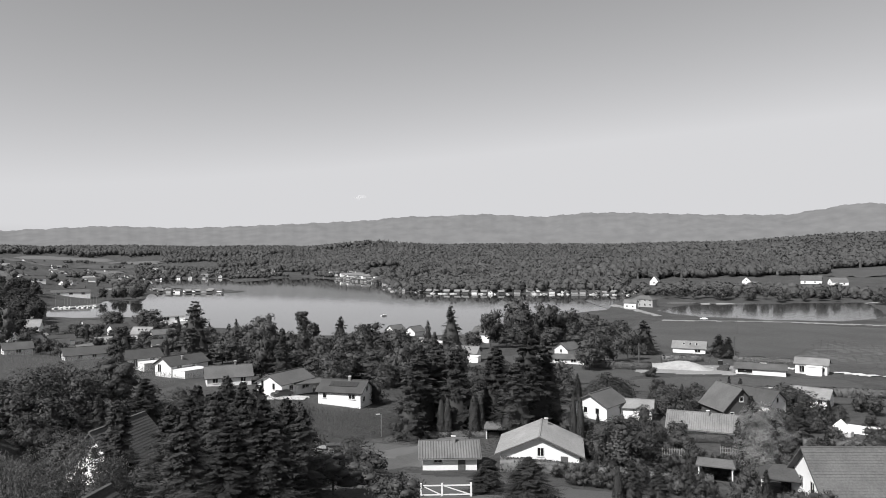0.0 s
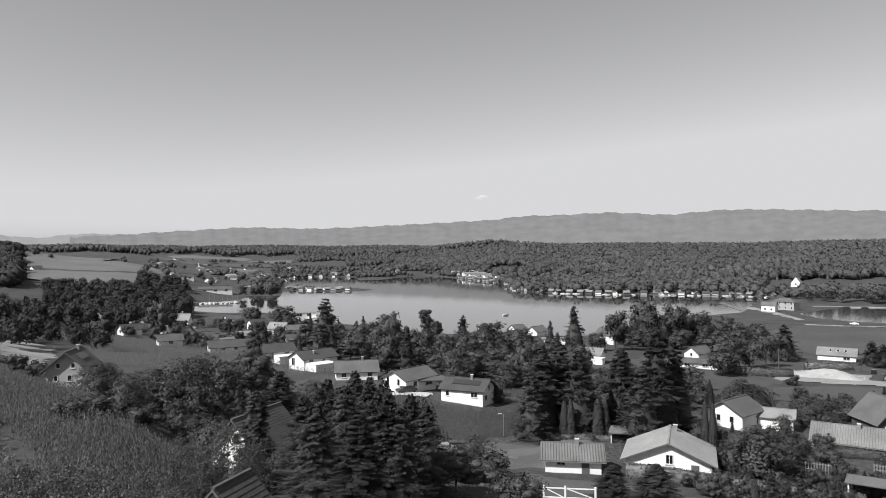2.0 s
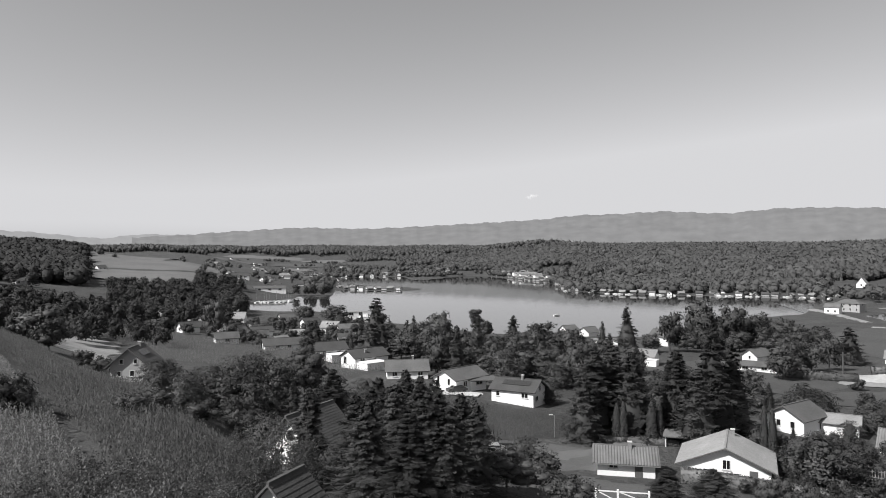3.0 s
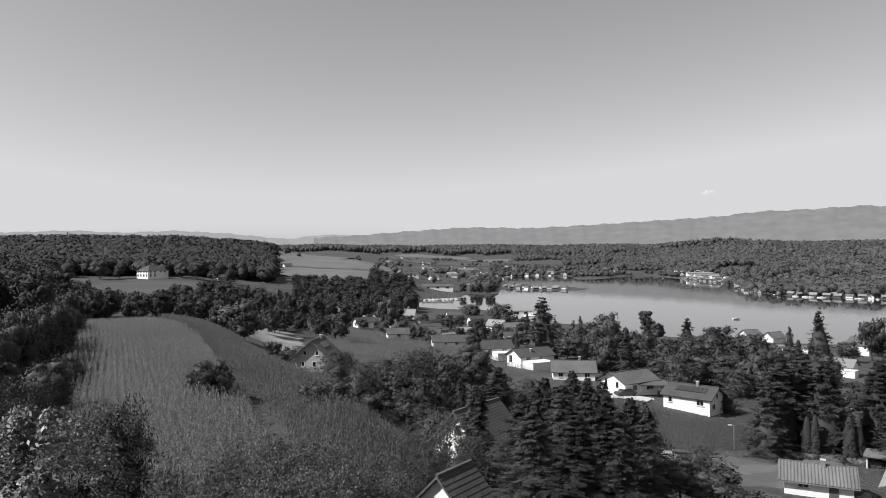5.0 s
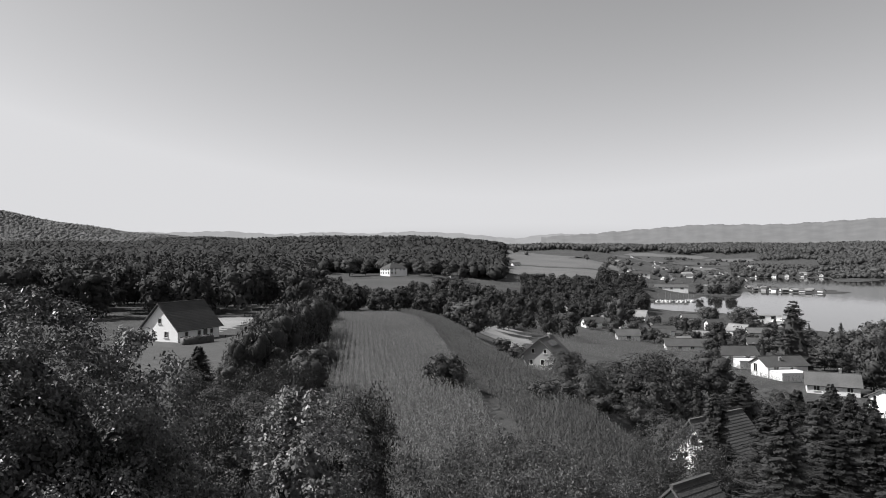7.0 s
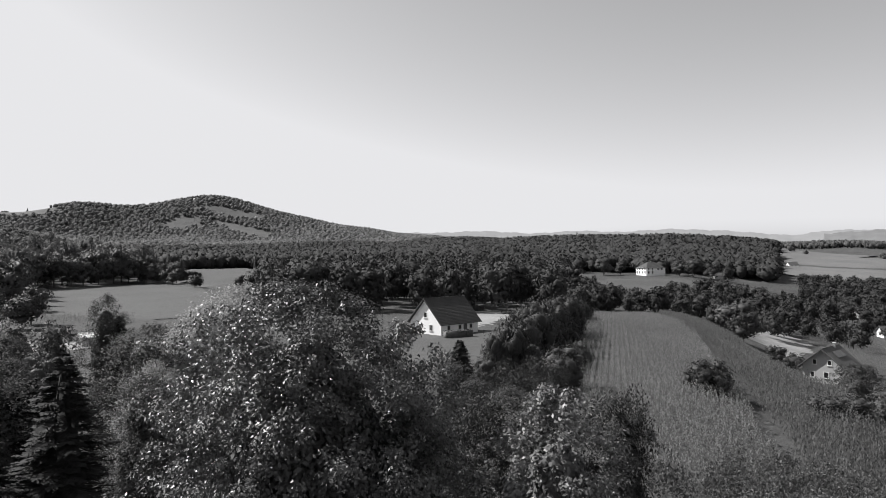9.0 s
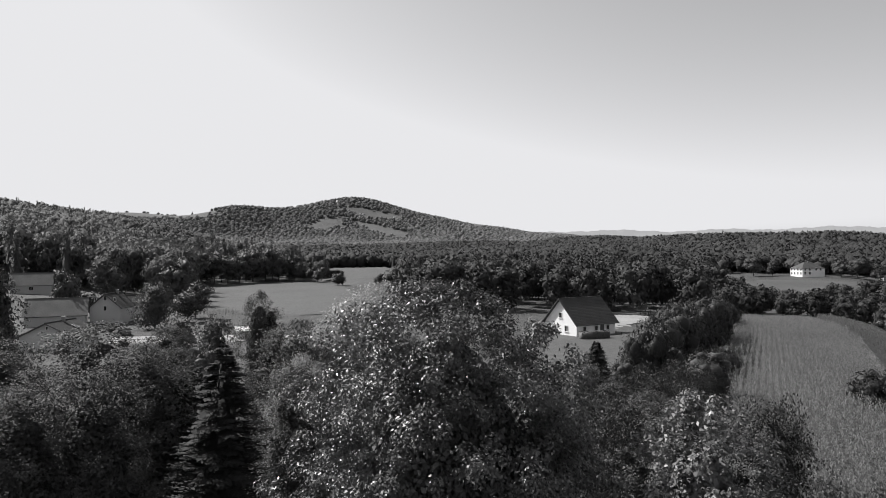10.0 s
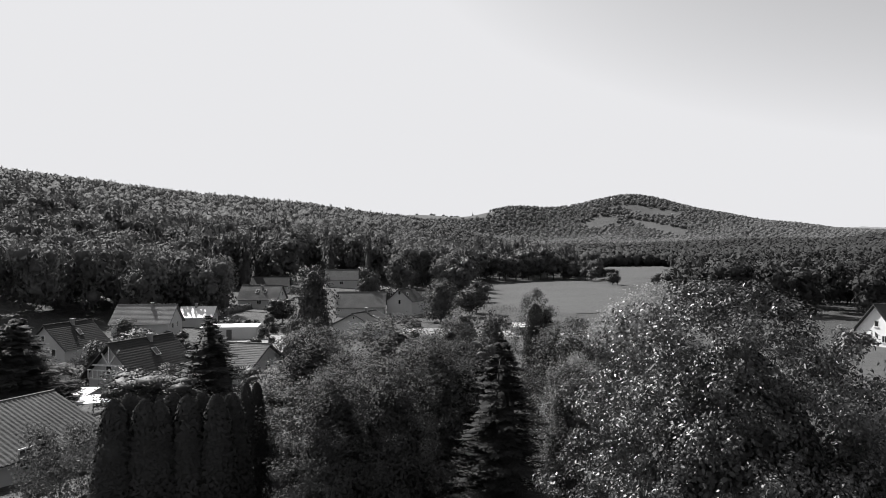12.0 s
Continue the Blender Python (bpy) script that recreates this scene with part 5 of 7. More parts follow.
    for item in doors.split():
        side, u = item.split(":")
        u = float(u)
        d = part("door", boxes((-0.5, 0.5, -0.05, 0.04, 0, 2.05)), M_TIMBER, ob, "brown wooden door")
        d.location = {"F": (u, -Y, 0), "L": (-X, -u, 0), "R": (X, u, 0), "B": (-u, Y, 0)}[side]
        d.rotation_euler = (0, 0, radians({"F": 0, "R": 90, "B": 180, "L": 270}[side]))
        part("door_handle", boxes((0.34, 0.44, -0.1, -0.05, 1.0, 1.05)), M_STEEL, d)
    slope_z = lambda yy: h + rise * (1 - abs(yy) / Y) if rise else h
    if chimney:
        cx, cy = chimney[0], -chimney[1] * 1.2
        zt = slope_z(cy) + 0.85
        c = part("chimney", boxes((cx - 0.25, cx + 0.25, cy - 0.25, cy + 0.25, slope_z(cy) - 0.6, zt)), M_BRICK, ob)
        part("cap", boxes((cx - 0.31, cx + 0.31, cy - 0.31, cy + 0.31, zt, zt + 0.08)), M_CONCRETE, c, "pale chimney cap")
    tilt = math.atan2(rise, Y) if rise else 0.0

    def on_roof(nm, cx, cy, ww, hh, thick, material, words=""):
        p = part(nm, boxes((-ww / 2, ww / 2, -hh / 2, hh / 2, 0.0, thick)), material, ob, words)
        p.location, p.rotation_euler = (cx, cy, slope_z(cy) + 0.17), (tilt, 0, 0)
        return p
    if solar:
        for i in range(solar[1]):
            on_roof("solar_panel", solar[0] + (i - (solar[1] - 1) / 2) * solar[2] / solar[1] * 1.15, -Y * 0.45, solar[2] / solar[1], 1.5, 0.06, M_SOLAR, "dark glass panel")
    for i in range(skylights):
        s = on_roof("skylight", (i - (skylights - 1) / 2) * l * 0.2 + 0.4, -Y * 0.5, 0.85, 1.2, 0.1, M_FRAME)
        part("pane", boxes((-0.34, 0.34, -0.5, 0.5, 0.1, 0.12)), M_GLASS, s)
    if annex:
        al, aw, ah, ax = annex
        a = part("annex", boxes((ax - al / 2, ax + al / 2, -Y - aw, -Y + 0.1, base - 0.4, ah)), wall, ob, "flat-roofed white annex")
        part("annex_roof", boxes((ax - al / 2 - 0.15, ax + al / 2 + 0.15, -Y - aw - 0.15, -Y, ah, ah + 0.15)), R_WHITE, a, "bright flat roof")
    if balcony:
        b = part("balcony", boxes((-X - 1.1, -X, -Y * 0.75, Y * 0.75, 2.45, 2.6)), M_CONCRETE, ob)
        for i in range(9):
            u = -Y * 0.75 + i * Y * 1.5 / 8
            part("baluster", boxes((-X - 1.1, -X - 1.04, u - 0.05, u + 0.05, 2.6, 3.5)), M_FRAME, b)
        part("handrail", boxes((-X - 1.14, -X - 1.0, -Y * 0.77, Y * 0.77, 3.5, 3.6)), M_FRAME, b)
        for sgn in (-1, 1):                     # timber framing in the gable
            vv, ff = boxes((-X - 0.75, -X - 0.6, -0.07, 0.07, 0, 2.3))
            t = part("gable_brace", (vv, ff), M_FRAME, ob)
            t.location, t.rotation_euler = (0, 0, h + rise * 0.28), (sgn * radians(38), 0, 0)
        part("gable_beam", boxes((-X - 0.76, -X - 0.6, -Y * 0.72, Y * 0.72, h + rise * 0.25, h + rise * 0.3)), M_FRAME, ob)
        part("gable_post", boxes((-X - 0.75, -X - 0.61, -0.08, 0.08, h + rise * 0.3, h + rise * 0.98)), M_FRAME, ob)
    return ob


# x, y, turn, then sizes in metres
house('gable_house', 14.1, 101.2, 80, w=10.96, l=9.13, h=2.44, rise=2.35, roof=R_LIGHT, style='rib', over=0.7, wins='L:0.15,1.9,1.0,1.3 L:-2.2,0.9,0.9,0.9 L:1.0,0.7,1.6,0.9 L:-4.5,0.8,0.7,1.0', doors='L:3.4', chimney=(3.5, 0.6), label='white farmhouse with a broad pale gable roof')
house('low_house', 0.7, 96.2, 2, w=5.22, l=7.31, h=2.17, rise=1.3, roof=R_METAL, style='rib', over=0.6, wins='F:-1.6,1.2,1.2,0.8', doors='F:1.6', chimney=(0.6, 0.3), label='low white cottage with a ribbed metal roof')
house('house', -33.0, 144.7, 61, w=6.53, l=9.57, h=2.96, rise=1.65, roof=R_MID, wins='L:-1.8,1.6,0.8,1.7 L:1.2,1.6,0.8,1.4 F:-2,1.2,1.2,1.2 F:2.5,1.0,2.2,1.6', label='white gabled house beside the maize plot')
house('house', -19.3, 136.5, -14, w=6.53, l=8.70, h=3.04, rise=1.65, roof=R_DARK, wins='F:-3,1.6,0.8,1.0 F:2.6,1.6,1.4,1.0 R:0.2,2.6,1.0,1.0 R:-1.5,0.9,1.4,1.0', solar=(0.3, 7, 5.0), chimney=(1.0, 0.2), label='white house with solar panels on a dark roof')
house('house', -66.5, 176.2, 54, w=6.96, l=10.44, h=3.48, rise=1.74, roof=R_DARK, wins='L:-1.5,1.4,1.6,2.0 F:1.0,1.0,0.9,2.0 F:-3,2.4,1.4,0.8', annex=(6.5, 5.0, 2.4, -1.5), chimney=(-1.0, 1.5), label='modern white house with a dark gable roof and flat annex')
house('house', -84.0, 190.7, 44, w=6.96, l=10.44, h=3.48, rise=1.91, roof=R_DARK, wins='F:-2,1.2,1.0,2.0 F:2.5,2.2,1.4,0.9 L:0,1.6,1.6,1.4', annex=(6.0, 5.0, 2.4, 1.5), label='modern white house with anthracite roof and terrace')
house('bungalow', -114.1, 223.2, 35, w=7.83, l=14.79, h=2.09, rise=1.91, roof=R_DARK, wins='F:-3,0.9,1.2,1.0 F:1,0.9,1.2,1.0', label='long bungalow with a dark tiled roof')
house('house', -49.3, 158.8, 21, w=6.96, l=9.57, h=2.26, rise=2.0, roof=R_MID, wins='F:-3,0.9,1.2,1.2 F:0,0.9,1.0,1.2 F:3,0.9,1.2,1.2', chimney=(1.5, 0.0), label='white bungalow with a grey tiled roof')
house('villa', -84.4, 293.2, -4, w=7.83, l=9.57, h=3.13, rise=1.39, kind='hip', roof=R_MID, wins='F:-2,1.0,1.4,1.4 F:2.5,1.0,1.4,1.4 R:0,1.0,1.2,1.3', label='white villa with a low hipped roof')
house('modern_villa', -154.5, 395.6, 31, w=7.83, l=12.18, h=5.39, rise=0.0, kind='flat', roof=R_LIGHT, wins='F:-4,3.6,3.0,1.8 F:1.5,3.6,2.0,1.8 F:3,0.8,3.5,1.8', annex=(6, 5, 3.0, 4), label='white cubic villa with flat roofs by the lake')
house('house', -149.5, 319.0, 50, w=5.71, l=7.73, h=3.13, rise=1.91, roof=R_DARK, wins='L:0,1.0,1.4,1.4 F:0,1.0,1.4,1.4', label='white house under a dark roof near the lake')
house('house', -130.5, 301.5, -7, w=5.71, l=8.37, h=2.44, rise=2.61, roof=R_LIGHT, wins='F:0,0.8,1.4,1.2', skylights=3, label='grey house with a pale roof and skylights')
house('house', -120.4, 297.1, 37, w=5.71, l=9.01, h=2.78, rise=1.74, roof=R_MID, wins='L:0,1.0,1.6,1.4 F:3,0.8,1.4,1.4', label='white lakeside house with grey roof')
house('house', -180.1, 353.5, 47, w=5.71, l=7.73, h=2.61, rise=1.91, roof=R_MID, wins='F:-2,0.8,1.6,1.4 F:2,0.8,1.6,1.4', label='white house with covered terrace')
house('house', -203.4, 341.6, 71, w=6.06, l=7.08, h=3.13, rise=2.44, roof=R_DARK, wins='L:0,1.0,1.2,1.3', chimney=(1, 0), label='white gabled house among dark trees')
house('cottage', -156.6, 265.6, 91, w=5.71, l=5.79, h=1.91, rise=2.96, roof=R_LIGHT, wins='L:0,1.2,1.2,1.2', label='cottage with a steep pale gable roof')
house('cottage', -172.8, 275.5, 97, w=5.71, l=5.79, h=2.09, rise=2.78, roof=R_MID, wins='L:0,1.2,1.2,1.2', label='small house with a steep grey roof')
house('house', -153.4, 277.8, 39, w=5.71, l=9.01, h=2.09, rise=1.91, roof=R_DARK, wins='F:0,0.8,1.4,1.2', label='row of garden houses under dark roofs')
house('boat_hall', -338.8, 629.5, 32, w=11.31, l=31.32, h=3.13, rise=2.26, roof=R_MID, wins='F:-10,1.0,3,1.5 F:0,1.0,3,1.5 F:10,1.0,3,1.5', label='long boat hall with white walls and grey roof')
house('farmhouse', -418.5, 707.7, 36, w=8.70, l=20.88, h=3.48, rise=2.78, roof=R_DARK, wins='F:-8,1.0,3,1.6 F:6,1.0,3,1.6', label='large white farm building with dark roof')
house('house', 30.4, 134.8, 49, w=6.96, l=7.83, h=2.96, rise=1.91, roof=R_MID, wins='L:-1,1.2,0.9,1.2 L:1.5,1.2,0.9,1.2', label='white gabled house joined to a long wing')
house('house_wing', 36.1, 135.5, -19, w=5.22, l=8.70, h=2.44, rise=1.04, roof=R_LIGHT, wins='F:-1.8,0.9,1.2,1.3 F:3.0,0.5,1.0,1.9', label='white house wing with a pale shallow roof')
house('barn', 45.8, 120.3, -24, w=6.09, l=12.62, h=2.09, rise=2.0, roof=R_LIGHT, style='rib', wins='', chimney=(0.0, 0.4), label='long barn with a weathered ribbed roof')
house('chalet', 56.0, 136.0, -80, w=7.39, l=7.83, h=2.78, rise=3.83, roof=R_MID, wall=W_WOOD, wins='R:-2,1.0,0.9,1.1 R:1.5,1.0,0.9,1.1 R:0,4.0,0.8,1.0', label='dark wooden chalet with a steep roof')
house('house', 64.5, 143.1, -52, w=6.96, l=8.70, h=2.78, rise=2.26, roof=R_DARK, wins='F:0,1.0,1.4,1.0 R:0,2.6,0.9,1.1', chimney=(2.5, -0.8), label='white house with a dark gable roof')
house('house', 80.2, 151.7, -40, w=6.09, l=7.83, h=2.26, rise=1.57, roof=R_LIGHT, wins='F:-1.5,0.6,2.4,1.6 F:2.5,1.0,1.0,1.0', label='house with a pale roof and open porch')
house('house', 50.6, 85.0, -1, w=8.27, l=12.18, h=2.78, rise=4.0, roof=R_MID, over=0.8, wins='L:-1.5,1.4,1.0,1.6 L:1.2,1.4,1.0,1.6 F:-3,1.0,1.4,1.4 F:2,1.0,1.4,1.4', label='large white house with a wide grey tiled roof')
house('barn', 91.7, 258.3, -24, w=6.53, l=11.31, h=2.09, rise=2.09, roof=R_LIGHT, wins='F:3,0.6,2,1', skylights=3, label='low barn with skylights beside the meadow')
house('villa', 108.7, 204.4, -34, w=6.09, l=8.27, h=3.13, rise=1.3, roof=R_LIGHT, wins='F:-2.4,0.5,1.4,2.0 F:0.5,0.9,1.2,1.3 F:3,0.9,1.2,1.3', annex=(4, 3, 2.6, 1), label='white villa with terrace and pale roof')
house('shed_house', 91.7, 200.7, -25, w=6.09, l=13.05, h=1.91, rise=1.04, roof=R_MID, wins='F:-4,0.5,4,1.2', label='low workshop with a flat grey roof')
house('house', 7.5, 216.7, -18, w=5.66, l=6.96, h=2.78, rise=1.57, roof=R_LIGHT, wins='F:-1.5,1.0,1.0,1.2', annex=(3, 3, 2.0, 3.5), label='small white house with pale roof by the paddock')
house('house', 43.5, 243.5, 42, w=5.66, l=6.96, h=2.26, rise=1.91, roof=R_MID, wins='L:0,1.0,0.9,1.1', label='white cottage with a grey gable roof')
house('bungalow', 38.7, 216.7, -13, w=5.22, l=10.44, h=1.91, rise=0.96, roof=R_MID, wins='F:-3,0.8,1.6,1.0 F:2,0.8,1.6,1.0', label='long white bungalow beside the paddock')
house('hotel', 150.0, 515.4, -40, w=8.70, l=15.66, h=5.66, rise=2.61, kind="hip", roof=R_MID, wall=W_GREY, wins='F:-6,1,1.2,1.6 F:-2,1,1.2,1.6 F:2,1,1.2,1.6 F:6,1,1.2,1.6 F:-6,4,1.2,1.6 F:-2,4,1.2,1.6 F:2,4,1.2,1.6 F:6,4,1.2,1.6 R:0,4,1.2,1.6', label='two-storey lakeside inn with dark hipped roof')
house('inn_annex', 135.5, 499.5, -30, w=6.96, l=8.70, h=4.35, rise=2.26, roof=R_MID, wins='F:-2,1,1.2,1.4 F:2,1,1.2,1.4', label='smaller inn house beside the water')
house('chapel', 246.1, 804.5, 61, w=9.57, l=10.44, h=4.35, rise=6.53, roof=R_LIGHT, wins='L:0,2,1.6,2.0', label='bright steep-gabled house at the forest edge')
house('farmhouse', 347.8, 783.8, 31, w=11.31, l=13.92, h=4.79, rise=4.35, roof=R_DARK, wins='L:-3,1,1.6,1.6 L:3,1,1.6,1.6 L:0,4.4,1.6,1.6', label='white farmhouse with a dark roof at the forest edge')
house('farmhouse', 413.7, 777.6, -33, w=10.44, l=20.88, h=3.92, rise=5.22, roof=R_MID, wins='F:-6,1,2,1.6 F:4,1,2,1.6', label='white farmhouse with a large grey roof')
house('farmhouse', 426.6, 747.9, 0, w=9.57, l=17.40, h=3.92, rise=4.35, roof=R_MID, wins='F:-4,1,2,1.6 F:4,1,2,1.6 L:0,1,2,1.6', label='white farm building beside the fields')
house('boat_shed', -3.6, 278.5, 3, w=5.22, l=13.05, h=2.44, rise=0.0, kind='flat', roof=R_LIGHT, wins='F:-4,0.6,2,1.4', label='long flat white boathouse at the shore')
house('house', 17.4, 291.9, -38, w=6.96, l=8.70, h=3.92, rise=2.44, roof=R_MID, wins='F:-1,1,1.4,1.3 F:-1,3.2,1.4,1.0', label='white shore house between trees')
house('boat_house', -25.6, 370.7, 44, w=6.09, l=7.83, h=2.44, rise=2.09, roof=R_MID, wins='L:0,1,1,1', label='small boathouse with a grey gable')
house('boat_house', -13.8, 339.2, 52, w=6.09, l=7.83, h=2.44, rise=2.09, roof=R_MID, wins='L:0,1,1,1', label='small boathouse with a grey gable')
house('chalet', -92.6, 118.0, 110, w=6.96, l=7.83, h=3.65, rise=2.96, roof=R_MID, wall=W_GREY, over=0.8, wins='L:-1.4,3.6,0.8,1.0 L:1.2,3.6,0.8,1.0 L:0.6,1.2,0.9,1.2 L:-1.8,1.2,0.8,1.1', solar=(0.0, 4, 3.6), chimney=(1.5, 0.2), label='grey gabled house with roof panels on the slope')
house('cottage', -260.2, 300.6, 1, w=6.42, l=6.44, h=1.91, rise=4.0, roof=R_MID, wall=W_WOOD, wins='R:0,1,1,1', label='dark steep-roofed cottage by the tree belt')
house('house', -264.2, 343.5, 53, w=6.09, l=11.31, h=2.78, rise=1.74, roof=R_DARK, wins='F:-3,0.8,1.4,1.4 F:2,0.8,1.4,1.4', label='white holiday house with dark roof')
house('house', -224.1, 306.9, -4, w=6.42, l=8.37, h=2.26, rise=3.48, roof=R_LIGHT, wins='R:0,1.0,1.4,1.2 R:0,3.4,1,1', label='steep house with a pale lit roof')
house('house', -234.2, 338.5, 5, w=6.42, l=7.73, h=2.61, rise=3.13, roof=R_MID, wins='R:0,1.0,1.4,1.2', label='brown gabled house on the slope')
house('house', -182.3, 266.1, 59, w=5.71, l=7.73, h=2.61, rise=2.09, roof=R_DARK, wins='L:0,1,1.4,1.2 F:-2,0.8,1.4,1.2', label='white house with a dark roof above the village')
house('cottage', -168.2, 267.5, -16, w=5.71, l=6.44, h=1.91, rise=2.96, roof=R_LIGHT, wins='R:0,1,1.2,1.2', label='small cottage with pale gable roof')
house('house', -199.6, 335.4, 13, w=6.42, l=9.01, h=2.61, rise=3.13, roof=R_LIGHT, wins='F:0,0.8,1.6,1.2 F:-4,0.8,1.4,1.2', chimney=(0, 0), label='long house with a light grey roof')
house('house', -144.4, 234.7, 40, w=5.71, l=8.37, h=2.26, rise=1.91, roof=R_MID, wins='F:0,0.8,1.6,1.2', label='low white garden house with a grey roof')
house('house', -143.4, 256.9, 29, w=5.71, l=7.73, h=2.26, rise=1.74, roof=R_DARK, wins='F:2,0.8,1.6,1.2', label='low house with dark roof among gardens')
house('chalet', -35.6, 76.1, 80, w=6.53, l=8.27, h=2.61, rise=3.48, roof=R_MID, style='course', over=0.7, wins='L:0.2,3.2,0.9,1.3 L:-1.6,1.0,0.9,1.2', label='white-gabled house behind the spruces')
house('garage', -20.45, 40.2, 82, w=4.8, l=3.1, h=2.24, rise=2.4, roof=R_DARK, style='course', over=0.4, wins='L:-0.8,0.9,0.7,0.9 L:0.9,0.9,0.7,0.9', label='small white garage with dark tiled gable roof')
house('manor', -421.0, 346.1, 89, w=12.18, l=17.40, h=5.57, rise=4.52, kind='hip', roof=R_DARK, wins='L:-4.6,1.5,1.4,1.8 L:-1.6,1.5,1.4,1.8 L:1.6,1.5,1.4,1.8 L:4.6,1.5,1.4,1.8 L:-4.6,4.2,1.4,1.8 L:-1.6,4.2,1.4,1.8 L:1.6,4.2,1.4,1.8 L:4.6,4.2,1.4,1.8 F:-6.5,4.2,1.4,1.8 F:-3,4.2,1.4,1.8 F:2,4.2,1.4,1.8 F:5.5,4.2,1.4,1.8 F:-6.5,1.5,1.4,1.8 F:-3,1.5,1.4,1.8', chimney=(0, 0.3), label='white manor house with a dark hipped roof')
house('farm_hall', -418.3, 453.4, 49, w=12.18, l=29.58, h=3.04, rise=3.48, roof=R_MID, wall=W_GREY, wins='', label='long grey farm hall between the trees')
house('house', -395.7, 388.6, 66, w=6.96, l=9.57, h=2.61, rise=2.0, roof=R_DARK, wall=W_GREY, wins='F:-3,1,1.4,1.3 F:3,1,1.4,1.3', label='grey farm cottage beside the dark wood')
house('farmhouse', -130.9, 55.1, 112, w=8.80, l=10.60, h=2.8, rise=4.4, wall=W_WHITE, style='course', roof=R_DARK, over=0.6, wins='L:-1.6,0.9,1.0,1.2 L:1.6,0.9,1.0,1.2 L:0,3.4,0.9,1.1 F:-3.2,1.0,0.9,1.0 F:0,1.0,0.9,1.0 F:3.2,1.0,0.9,1.0', doors='F:1.6', label='white farmhouse with a half-hipped grey roof')
# Eastern houses: wall colour is toned below white for their shaded sides.
house('house', -97.9, -79.7, 179, w=6.96, l=9.57, h=2.44, rise=3.31, roof=R_BLACK, wall=W_PALE_SHADED, wins='L:-0.4,3.2,0.7,1.0 L:1.5,1.0,0.9,1.2', skylights=1, chimney=(0.5, 0.3), label='house with a black tiled roof and pale gable')
house('house', -129.2, -86.6, 102, w=7.83, l=11.31, h=2.61, rise=3.31, roof=R_LIGHT, wall=W_PALE_SHADED, style='course', wins='R:-1.5,1.2,1.0,1.2 R:1.2,1.2,1.0,1.2 F:-3,1,1,1.2', chimney=(1.2, 0.4), label='house with a lit pantile roof and chimney')
house('house', -187.1, -88.6, 93, w=7.83, l=11.31, h=2.96, rise=3.65, roof=R_MID, wall=W_PALE_SHADED, style='course', wins='F:0.5,1.4,1.4,1.3 R:-1.5,1.2,0.9,1.6 R:1,3.6,0.9,1.2', skylights=2, chimney=(0.4, 0.8), label='two-storey house with a brown tiled roof')
house('chalet', -77.5, -52.7, 174, w=6.96, l=9.57, h=3.13, rise=3.48, roof=R_BLACK, wall=W_PALE_SHADED, over=0.9, wins='L:-0.6,2.9,0.9,1.1 L:1.8,2.9,0.9,1.1 L:0.6,0.6,0.9,1.4', skylights=1, chimney=(1.0, 0.3), balcony=1, label='chalet with timbered gable, balcony and black roof')
house('house', -89.6, -45.4, 82, w=8.27, l=7.83, h=2.44, rise=2.44, roof=R_MID, wall=W_PALE_SHADED, style='course', over=0.6, wins='R:0,1,1,1.2 F:0,1,1,1.2', chimney=(-2.8, 0.4), label='pale house with a broad tiled roof')
house('house', -38.8, -39.2, -10, w=11.00, l=12.00, h=1.81, rise=2.3, roof=R_MID, wall=W_PALE_SHADED, style='rib', over=0.6, wins='B:0,1,1,1.2', chimney=(2.0, 0.9), label='bungalow with a wide ribbed roof')
house('garage', -127.9, -67.2, 110, w=6.96, l=10.44, h=2.35, rise=0.0, kind='flat', roof=R_WHITE, wall=W_PALE_SHADED, wins='', doors='F:0', label='pale garage with a bright flat roof')
house('shed_house', -144.1, -83.7, 105, w=6.09, l=6.96, h=2.26, rise=1.91, roof=R_WHITE, wall=W_PALE_SHADED, style='course', wins='', chimney=(-0.5, 0.2), label='outbuilding with a bright sunlit roof')
house('house', -135.1, -41.9, 169, w=9.57, l=8.70, h=2.52, rise=2.26, roof=R_BLACK, wall=W_PALE_SHADED, over=0.7, wins='L:0,3.6,0.5,0.7', skylights=1, chimney=(0.5, 0.2), label='wide-gabled house in shade with black roof')
house('house', -179.6, -44.2, 172, w=6.96, l=8.70, h=4.0, rise=2.96, roof=R_BLACK, wall=W_PALE_SHADED, style='course', wins='L:0,3.0,0.8,1.2 L:0,5.4,0.8,1.2 L:-2.2,5.2,0.6,0.9 L:2.2,5.2,0.6,0.9', chimney=(2, 0.2), label='tall gabled house with pale shaded walls')
house('house_wing', -193.4, -43.1, 91, w=6.09, l=6.96, h=2.96, rise=2.61, roof=R_BLACK, wall=W_PALE_SHADED, style='course', wins='F:0,1,1,1.2', label='lower wing with a dark tiled roof')
house('barn', -176.6, -55.5, 102, w=8.70, l=12.18, h=2.61, rise=3.48, roof=R_MID, wall=W_PALE_SHADED, wins='', label='pale barn with a broad plain roof')
house('house', -261.9, -90.2, 104, w=8.70, l=12.18, h=3.04, rise=3.83, roof=R_MID, wall=W_PALE_SHADED, wins='F:0,1,1.4,1.3', label='house with a grey roof below the forest')
house('house', -228.9, -105.2, 105, w=7.83, l=12.18, h=2.61, rise=2.96, roof=R_BLACK, wall=W_PALE_SHADED, wins='', label='dark-roofed house beside the forest edge')
house('garden_hut', -137.8, -10.1, 104, w=2.61, l=3.48, h=1.91, rise=0.43, roof=R_WHITE, wall=W_PALE_SHADED, wins='', doors='F:0', label='small hut with a bright roof by the lane')

